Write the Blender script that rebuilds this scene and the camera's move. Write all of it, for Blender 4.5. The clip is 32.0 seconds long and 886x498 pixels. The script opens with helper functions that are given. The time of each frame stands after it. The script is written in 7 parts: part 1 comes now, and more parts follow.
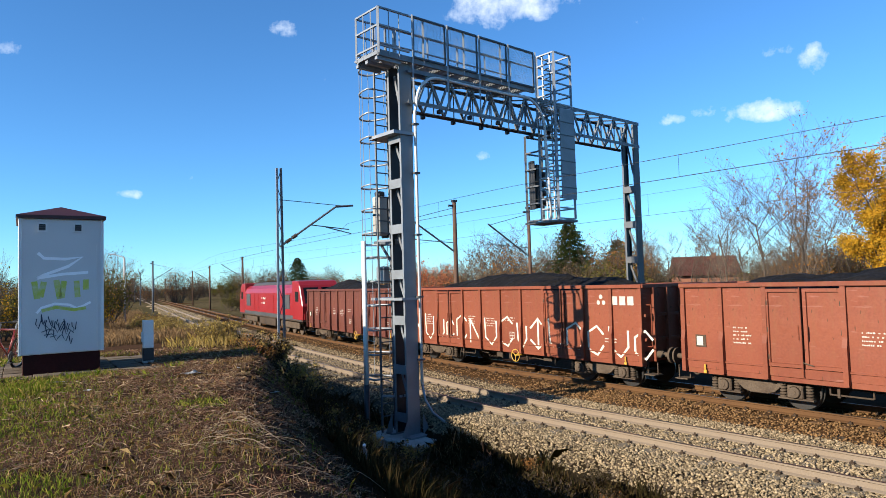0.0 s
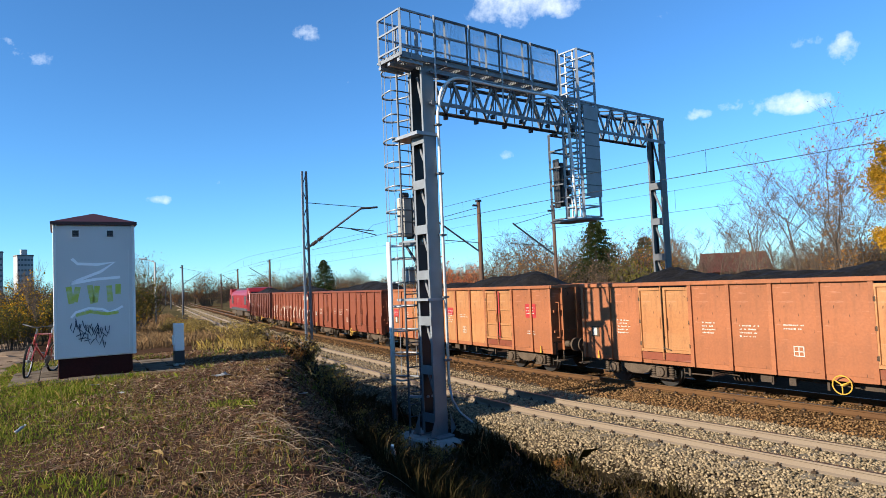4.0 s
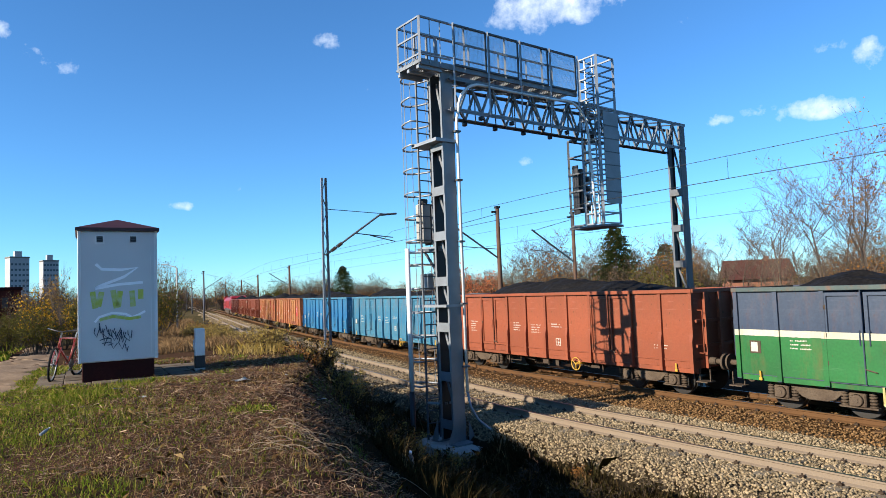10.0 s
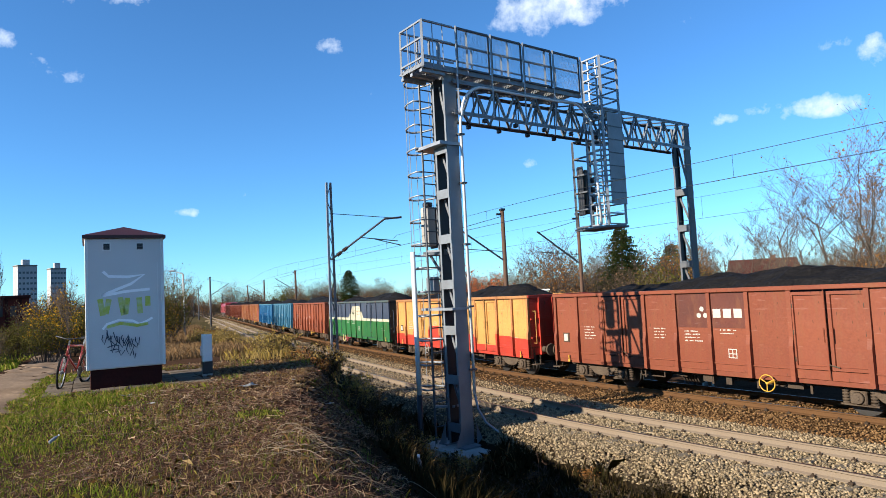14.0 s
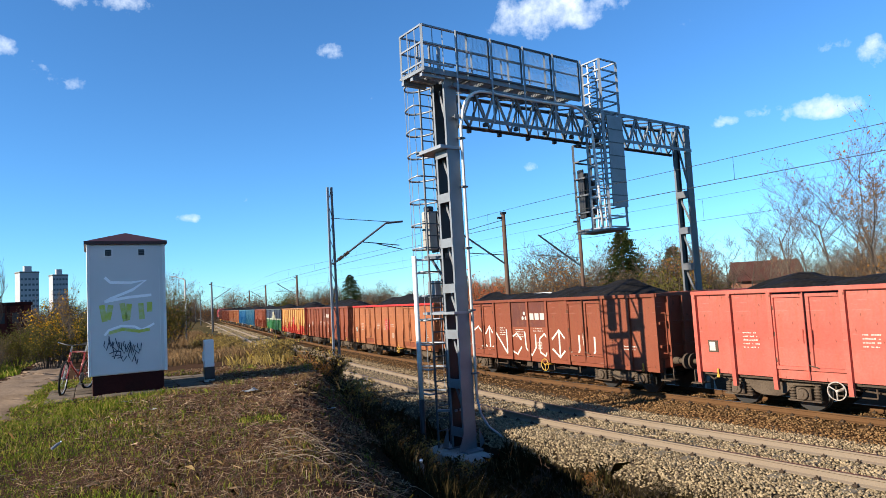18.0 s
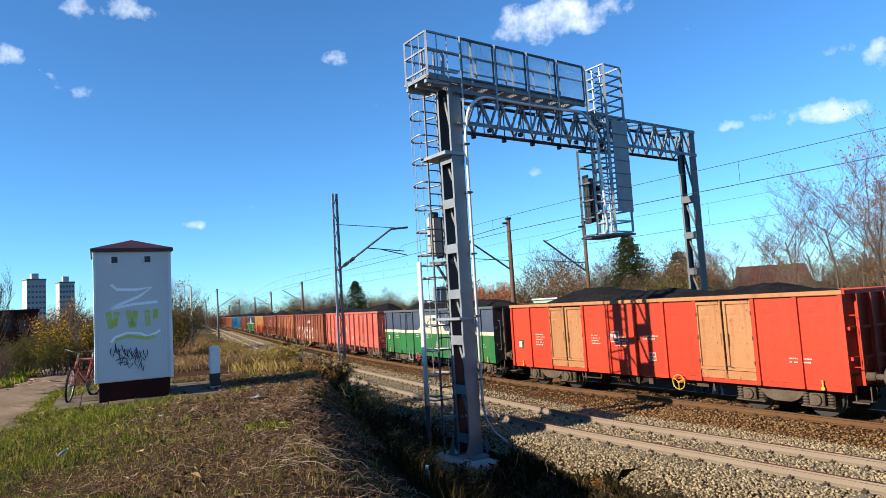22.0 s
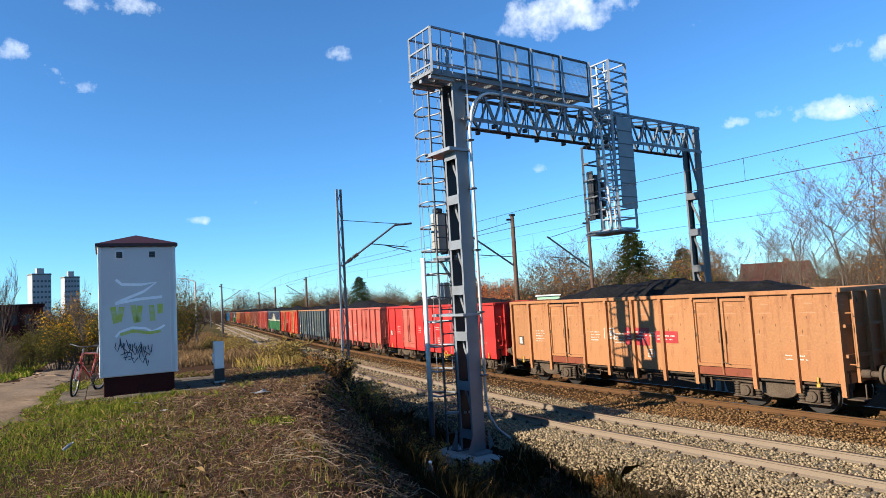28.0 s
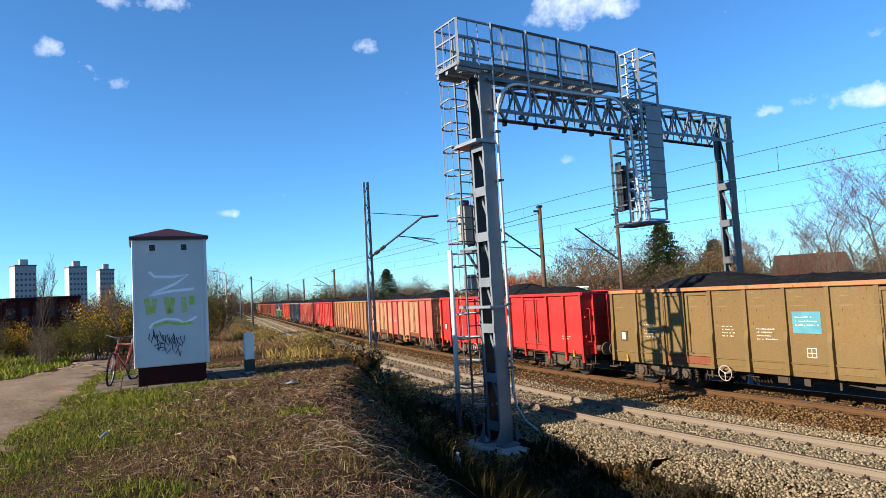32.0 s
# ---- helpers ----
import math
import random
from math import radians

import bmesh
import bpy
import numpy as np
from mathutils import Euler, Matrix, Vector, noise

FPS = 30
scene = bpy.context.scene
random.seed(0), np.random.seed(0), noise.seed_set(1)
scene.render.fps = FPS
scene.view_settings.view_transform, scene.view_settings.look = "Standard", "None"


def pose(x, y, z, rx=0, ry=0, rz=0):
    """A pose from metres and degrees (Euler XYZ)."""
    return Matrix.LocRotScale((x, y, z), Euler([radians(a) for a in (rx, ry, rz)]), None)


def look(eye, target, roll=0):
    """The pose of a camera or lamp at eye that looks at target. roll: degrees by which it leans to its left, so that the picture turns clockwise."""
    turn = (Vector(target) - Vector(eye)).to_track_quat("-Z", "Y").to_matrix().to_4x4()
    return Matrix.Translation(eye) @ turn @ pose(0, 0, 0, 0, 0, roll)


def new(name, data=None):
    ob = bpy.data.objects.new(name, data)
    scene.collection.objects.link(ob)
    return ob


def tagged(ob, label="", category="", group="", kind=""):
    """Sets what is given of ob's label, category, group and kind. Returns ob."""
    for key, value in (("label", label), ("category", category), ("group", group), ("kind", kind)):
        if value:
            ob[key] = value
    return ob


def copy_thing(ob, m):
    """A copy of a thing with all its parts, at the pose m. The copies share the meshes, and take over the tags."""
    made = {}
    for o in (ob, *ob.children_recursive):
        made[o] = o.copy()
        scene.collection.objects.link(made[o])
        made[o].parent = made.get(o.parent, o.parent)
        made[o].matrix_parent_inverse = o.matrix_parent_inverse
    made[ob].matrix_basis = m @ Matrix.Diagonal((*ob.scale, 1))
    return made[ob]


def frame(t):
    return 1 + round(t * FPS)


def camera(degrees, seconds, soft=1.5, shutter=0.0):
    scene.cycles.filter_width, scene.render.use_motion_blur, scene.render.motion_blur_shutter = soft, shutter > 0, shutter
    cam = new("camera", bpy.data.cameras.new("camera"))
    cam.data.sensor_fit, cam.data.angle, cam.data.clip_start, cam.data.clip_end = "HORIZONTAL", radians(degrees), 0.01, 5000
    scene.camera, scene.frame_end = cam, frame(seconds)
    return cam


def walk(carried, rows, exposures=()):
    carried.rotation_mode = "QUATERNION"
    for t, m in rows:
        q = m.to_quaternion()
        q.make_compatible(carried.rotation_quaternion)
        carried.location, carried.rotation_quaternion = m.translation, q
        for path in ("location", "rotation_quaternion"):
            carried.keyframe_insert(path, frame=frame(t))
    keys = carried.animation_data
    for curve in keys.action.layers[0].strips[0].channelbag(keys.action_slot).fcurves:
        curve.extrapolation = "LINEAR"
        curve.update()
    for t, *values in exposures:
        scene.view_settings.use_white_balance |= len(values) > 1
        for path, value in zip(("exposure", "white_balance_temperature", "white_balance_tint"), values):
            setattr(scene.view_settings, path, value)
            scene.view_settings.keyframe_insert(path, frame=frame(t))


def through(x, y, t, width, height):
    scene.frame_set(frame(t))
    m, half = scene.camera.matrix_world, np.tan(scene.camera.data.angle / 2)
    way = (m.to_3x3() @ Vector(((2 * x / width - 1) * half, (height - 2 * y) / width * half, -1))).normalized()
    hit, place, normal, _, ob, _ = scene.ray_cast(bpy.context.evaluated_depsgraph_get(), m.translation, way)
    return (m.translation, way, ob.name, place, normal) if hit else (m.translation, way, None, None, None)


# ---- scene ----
# ---- camera and its way ----
EYE = (0.0, 0.0, 3.35)
cam = camera(68.11, 32.0, soft=0.5)
CAM_ROWS = [
    (0.0, -1.88, 2.84, 1.68), (0.5, -1.40, 2.93, 1.99), (1.0, -1.45, 2.72, 2.09), (1.5, -1.07, 2.74, 2.13),
    (2.0, -0.81, 2.83, 2.03), (2.5, -0.42, 2.83, 2.25), (3.0, -0.20, 2.94, 2.48), (3.5, 0.08, 2.96, 2.49),
    (5.5, 0.91, 2.79, 2.42), (6.0, 1.13, 2.84, 2.41), (6.5, 0.93, 2.90, 1.74), (7.0, 1.46, 3.04, 1.98),
    (7.5, 1.52, 3.22, 2.26), (8.0, 1.72, 3.24, 2.37), (8.5, 1.84, 3.33, 2.19), (9.0, 1.99, 3.56, 2.01),
    (9.5, 2.02, 3.41, 1.92), (10.0, 1.96, 3.56, 2.20), (10.5, 2.06, 3.84, 2.48), (11.0, 2.13, 3.63, 2.33),
    (11.5, 2.03, 3.72, 2.46), (12.0, 2.08, 3.72, 2.43), (12.5, 2.28, 3.76, 2.66), (13.0, 2.31, 3.76, 2.66),
    (13.5, 2.36, 3.83, 2.56), (14.0, 2.48, 3.85, 2.90), (14.5, 2.54, 3.87, 2.89), (16.5, 2.68, 4.05, 3.28),
    (17.0, 2.55, 4.23, 3.11), (17.5, 2.59, 4.20, 3.19), (18.0, 2.62, 4.20, 3.26), (18.5, 2.53, 4.27, 3.16),
    (19.0, 2.50, 4.30, 3.20), (19.5, 2.56, 4.27, 3.30), (20.0, 2.75, 4.43, 3.35), (20.5, 2.75, 4.59, 3.33),
    (21.0, 2.94, 4.55, 3.25), (21.5, 3.02, 4.52, 3.28), (22.0, 3.08, 4.73, 3.46), (22.5, 2.83, 4.70, 3.31),
    (23.0, 2.88, 4.57, 3.26), (23.5, 2.81, 4.65, 3.37), (24.0, 2.79, 4.69, 3.16), (24.5, 2.82, 4.69, 3.41),
    (25.0, 2.84, 4.52, 3.56), (25.5, 3.10, 4.73, 3.43), (27.5, 3.34, 4.43, 3.10), (28.0, 3.40, 4.41, 3.25),
    (28.5, 3.64, 4.42, 3.25), (29.0, 4.81, 4.09, 3.70), (29.5, 5.65, 3.41, 3.54), (30.0, 6.02, 3.37, 3.30),
    (30.5, 5.78, 3.59, 3.54), (31.0, 5.80, 3.67, 3.40), (31.5, 5.75, 3.86, 3.21), (32.0, 5.76, 3.85, 3.24),
]
walk(cam, [(t, pose(*EYE, 90 + p, r, y)) for t, y, p, r in CAM_ROWS])

# ---- sky and sun ----
SUN_AZ, SUN_EL = 239.3, 22.5
world = bpy.data.worlds.new("sky")
scene.world = world
world.use_nodes = True


def build_sky():
    nt = world.node_tree
    nt.nodes.clear()
    N, L = nt.nodes.new, nt.links.new
    out, bg = N("ShaderNodeOutputWorld"), N("ShaderNodeBackground")
    sky = N("ShaderNodeTexSky")
    sky.sky_type, sky.sun_disc = "NISHITA", False
    sky.sun_elevation, sky.sun_rotation = radians(SUN_EL), radians(SUN_AZ)
    sky.air_density, sky.dust_density, sky.ozone_density, sky.altitude = 1.0, 0.10, 4.0, 1400
    bg.inputs["Strength"].default_value = 0.082
    co = N("ShaderNodeTexCoord")
    noise_tex = N("ShaderNodeTexNoise")
    noise_tex.inputs["Scale"].default_value, noise_tex.inputs["Detail"].default_value = 26.0, 7.0
    noise_tex.inputs["Roughness"].default_value = 0.62
    L(co.outputs["Generated"], noise_tex.inputs["Vector"])
    total = None
    # small fair-weather clouds: azimuth from +y towards +x, elevation, half width, half height (degrees), thickness
    for az, el, w, h, k in CLOUDS:
        c = Vector((math.sin(radians(az)) * math.cos(radians(el)), math.cos(radians(az)) * math.cos(radians(el)), math.sin(radians(el))))
        side = Vector((math.cos(radians(az)), -math.sin(radians(az)), 0))
        up = side.cross(c)
        terms = []
        for axis, half in ((side, w), (up, h)):
            d = N("ShaderNodeVectorMath")
            d.operation = "DOT_PRODUCT"
            L(co.outputs["Generated"], d.inputs[0])
            d.inputs[1].default_value = axis / math.sin(radians(half))
            s = N("ShaderNodeMath")
            s.operation = "SUBTRACT"
            L(d.outputs["Value"], s.inputs[0])
            s.inputs[1].default_value = axis.dot(c) / math.sin(radians(half))
            p = N("ShaderNodeMath")
            p.operation = "POWER"
            a = N("ShaderNodeMath")
            a.operation = "ABSOLUTE"
            L(s.outputs[0], a.inputs[0])
            L(a.outputs[0], p.inputs[0])
            p.inputs[1].default_value = 2.0
            terms.append(p)
        add = N("ShaderNodeMath")
        L(terms[0].outputs[0], add.inputs[0])
        L(terms[1].outputs[0], add.inputs[1])
        front = N("ShaderNodeVectorMath")
        front.operation = "DOT_PRODUCT"
        L(co.outputs["Generated"], front.inputs[0])
        front.inputs[1].default_value = c
        gate = N("ShaderNodeMath")
        gate.operation = "GREATER_THAN"
        gate.inputs[1].default_value = 0.5
        L(front.outputs["Value"], gate.inputs[0])
        fall = N("ShaderNodeMapRange")
        fall.inputs["From Min"].default_value, fall.inputs["From Max"].default_value = 0.0, 1.6
        fall.inputs["To Min"].default_value, fall.inputs["To Max"].default_value = k, 0.0
        L(add.outputs[0], fall.inputs["Value"])
        m = N("ShaderNodeMath")
        m.operation = "MULTIPLY"
        L(fall.outputs[0], m.inputs[0])
        L(gate.outputs[0], m.inputs[1])
        if total is None:
            total = m
        else:
            t = N("ShaderNodeMath")
            t.operation = "MAXIMUM"
            L(total.outputs[0], t.inputs[0])
            L(m.outputs[0], t.inputs[1])
            total = t
    mask = N("ShaderNodeMath")
    mask.operation = "MULTIPLY_ADD"
    L(noise_tex.outputs["Fac"], mask.inputs[0])
    mask.inputs[1].default_value = 2.6
    mask.inputs[2].default_value = -1.75
    both = N("ShaderNodeMath")
    L(mask.outputs[0], both.inputs[0])
    L(total.outputs[0], both.inputs[1])
    gate2 = N("ShaderNodeMath")
    gate2.operation = "MULTIPLY"
    gate2.use_clamp = True
    L(both.outputs[0], gate2.inputs[0])
    soft = N("ShaderNodeMapRange")
    soft.inputs["From Max"].default_value = 0.25
    L(total.outputs[0], soft.inputs["Value"])
    L(soft.outputs[0], gate2.inputs[1])
    mix = N("ShaderNodeMix")
    mix.data_type = "RGBA"
    mix.inputs["B"].default_value = (6.2, 6.9, 7.8, 1)
    L(gate2.outputs[0], mix.inputs["Factor"])
    tint = N("ShaderNodeMix")
    tint.data_type, tint.blend_type = "RGBA", "MULTIPLY"
    tint.inputs["Factor"].default_value = 1.0
    tint.inputs["B"].default_value = SKY_TINT
    L(sky.outputs["Color"], tint.inputs["A"])
    L(tint.outputs["Result"], mix.inputs["A"])
    L(mix.outputs["Result"], bg.inputs["Color"])
    L(bg.outputs[0], out.inputs["Surface"])


SKY_TINT = (0.58, 0.98, 1.22, 1)
CLOUDS = [
    (28.7, 12.6, 3.0, 0.9, 1.0), (24.4, 13.0, 1.7, 0.5, 0.75), (21.7, 12.7, 1.4, 0.5, 0.7), (8.6, 23.3, 5.6, 1.7, 1.2), (6.6, 22.0, 1.8, 1.0, 0.6),
    (5.8, 10.8, 0.8, 0.4, 0.6), (-23.6, 7.6, 1.1, 0.4, 0.7), (-11.0, 21.4, 2.0, 0.7, 0.5), (-8.2, 17.3, 0.9, 0.4, 0.55), (-32.4, 18.0, 1.4, 0.9, 0.6),
    (-34.1, 18.5, 0.8, 0.6, 0.55), (-19.2, 9.0, 1.0, 0.5, 0.4), (19.7, 20.7, 0.9, 0.7, 0.5), (32.5, 15.8, 1.2, 1.2, 0.7), (29.8, 17.0, 1.2, 0.6, 0.55),
    (-31.7, 23.4, 1.2, 1.4, 0.75), (-28.6, 24.0, 2.6, 1.0, 0.8), (-36.5, 19.7, 1.2, 0.8, 0.5), (-38.1, 9.2, 0.9, 0.5, 0.5),
    (60.0, 26.0, 9.0, 3.0, 1.0), (-80.0, 22.0, 10.0, 3.0, 1.0), (150.0, 30.0, 12.0, 4.0, 1.0),
]
build_sky()
sun = new("sun", bpy.data.lights.new("sun", "SUN"))
sun.data.energy, sun.data.angle, sun.data.color = 5.0, radians(0.55), (1.0, 0.9, 0.76)
sun.matrix_world = look((0, 0, 60), (60 * 0.8599, 60 * 0.5105, 60 - 60 * math.tan(radians(SUN_EL))))
scene.view_settings.exposure = 1.15


# ---- materials ----
def deep(c, k=0.62):
    """Weathered outdoor tone of a colour."""
    return tuple(v * k for v in c)


def mat(name, base, rough=0.6, metal=0.0, vary=0.15, scale=3.0, fine=40.0, bump=0.15, second=None, amount=0.5, coat=0.0, island=0.0, obrand=0.0, tone=0.62, spec=None):
    """A worn surface: base colour, a broad stain of a second colour and a fine grain with relief."""
    m = bpy.data.materials.new(name)
    m.use_nodes = True
    nt = m.node_tree
    b = nt.nodes["Principled BSDF"]
    N, L = nt.nodes.new, nt.links.new
    co = N("ShaderNodeTexCoord")
    big, small = N("ShaderNodeTexNoise"), N("ShaderNodeTexNoise")
    big.inputs["Scale"].default_value, small.inputs["Scale"].default_value = scale, fine
    big.inputs["Detail"].default_value, small.inputs["Detail"].default_value = 5.0, 3.0
    for n in (big, small):
        L(co.outputs["Object"], n.inputs["Vector"])
    ramp = N("ShaderNodeMapRange")
    ramp.inputs["From Min"].default_value, ramp.inputs["From Max"].default_value = 0.42, 0.68
    L(big.outputs["Fac"], ramp.inputs["Value"])
    mix = N("ShaderNodeMix")
    mix.data_type = "RGBA"
    mix.inputs["A"].default_value = (*deep(base, tone), 1)
    mix.inputs["B"].default_value = (*deep(second or tuple(c * 0.6 for c in base), tone), 1)
    k = N("ShaderNodeMath")
    k.operation = "MULTIPLY"
    k.inputs[1].default_value = amount
    L(ramp.outputs[0], k.inputs[0])
    L(k.outputs[0], mix.inputs["Factor"])
    hsv = N("ShaderNodeHueSaturation")
    v = N("ShaderNodeMapRange")
    v.inputs["From Min"].default_value, v.inputs["From Max"].default_value = 0.25, 0.75
    v.inputs["To Min"].default_value, v.inputs["To Max"].default_value = 1 - vary, 1 + vary
    L(small.outputs["Fac"], v.inputs["Value"])
    last = v.outputs[0]
    for use, node, sock in ((island, "ShaderNodeNewGeometry", "Random Per Island"), (obrand, "ShaderNodeObjectInfo", "Random")):
        if use:
            g = N(node)
            r = N("ShaderNodeMapRange")
            r.inputs["To Min"].default_value, r.inputs["To Max"].default_value = 1 - use, 1 + use
            L(g.outputs[sock], r.inputs["Value"])
            mm = N("ShaderNodeMath")
            mm.operation = "MULTIPLY"
            L(last, mm.inputs[0])
            L(r.outputs[0], mm.inputs[1])
            last = mm.outputs[0]
    L(last, hsv.inputs["Value"])
    L(mix.outputs["Result"], hsv.inputs["Color"])
    L(hsv.outputs["Color"], b.inputs["Base Color"])
    b.inputs["Roughness"].default_value, b.inputs["Metallic"].default_value = rough, metal
    b.inputs["Specular IOR Level"].default_value = spec if spec is not None else (0.5 if rough < 0.58 else 0.10 if rough < 0.88 else 0.0)
    if coat:
        b.inputs["Coat Weight"].default_value = coat
    if bump:
        bp = N("ShaderNodeBump")
        bp.inputs["Strength"].default_value, bp.inputs["Distance"].default_value = bump, 0.02
        L(small.outputs["Fac"], bp.inputs["Height"])
        L(bp.outputs["Normal"], b.inputs["Normal"])
    return m


def leafmat(name, a, b2, c, rough=0.7, through=0.25):
    """Leaves and blades: three tints spread piece by piece, a little light passing through."""
    m = bpy.data.materials.new(name)
    m.use_nodes = True
    nt = m.node_tree
    b = nt.nodes["Principled BSDF"]
    N, L = nt.nodes.new, nt.links.new
    g = N("ShaderNodeNewGeometry")
    r = N("ShaderNodeValToRGB")
    e = r.color_ramp.elements
    e[0].color, e[1].color = (*deep(a, 0.75), 1), (*deep(c, 0.75), 1)
    mid = e.new(0.5)
    mid.color = (*deep(b2, 0.75), 1)
    L(g.outputs["Random Per Island"], r.inputs["Fac"])
    L(r.outputs["Color"], b.inputs["Base Color"])
    b.inputs["Roughness"].default_value, b.inputs["Specular IOR Level"].default_value = rough, 0.0
    t = N("ShaderNodeBsdfTranslucent")
    L(r.outputs["Color"], t.inputs["Color"])
    mx = N("ShaderNodeMixShader")
    mx.inputs[0].default_value = through
    L(b.outputs[0], mx.inputs[1])
    L(t.outputs[0], mx.inputs[2])
    L(mx.outputs[0], nt.nodes["Material Output"].inputs["Surface"])
    return m


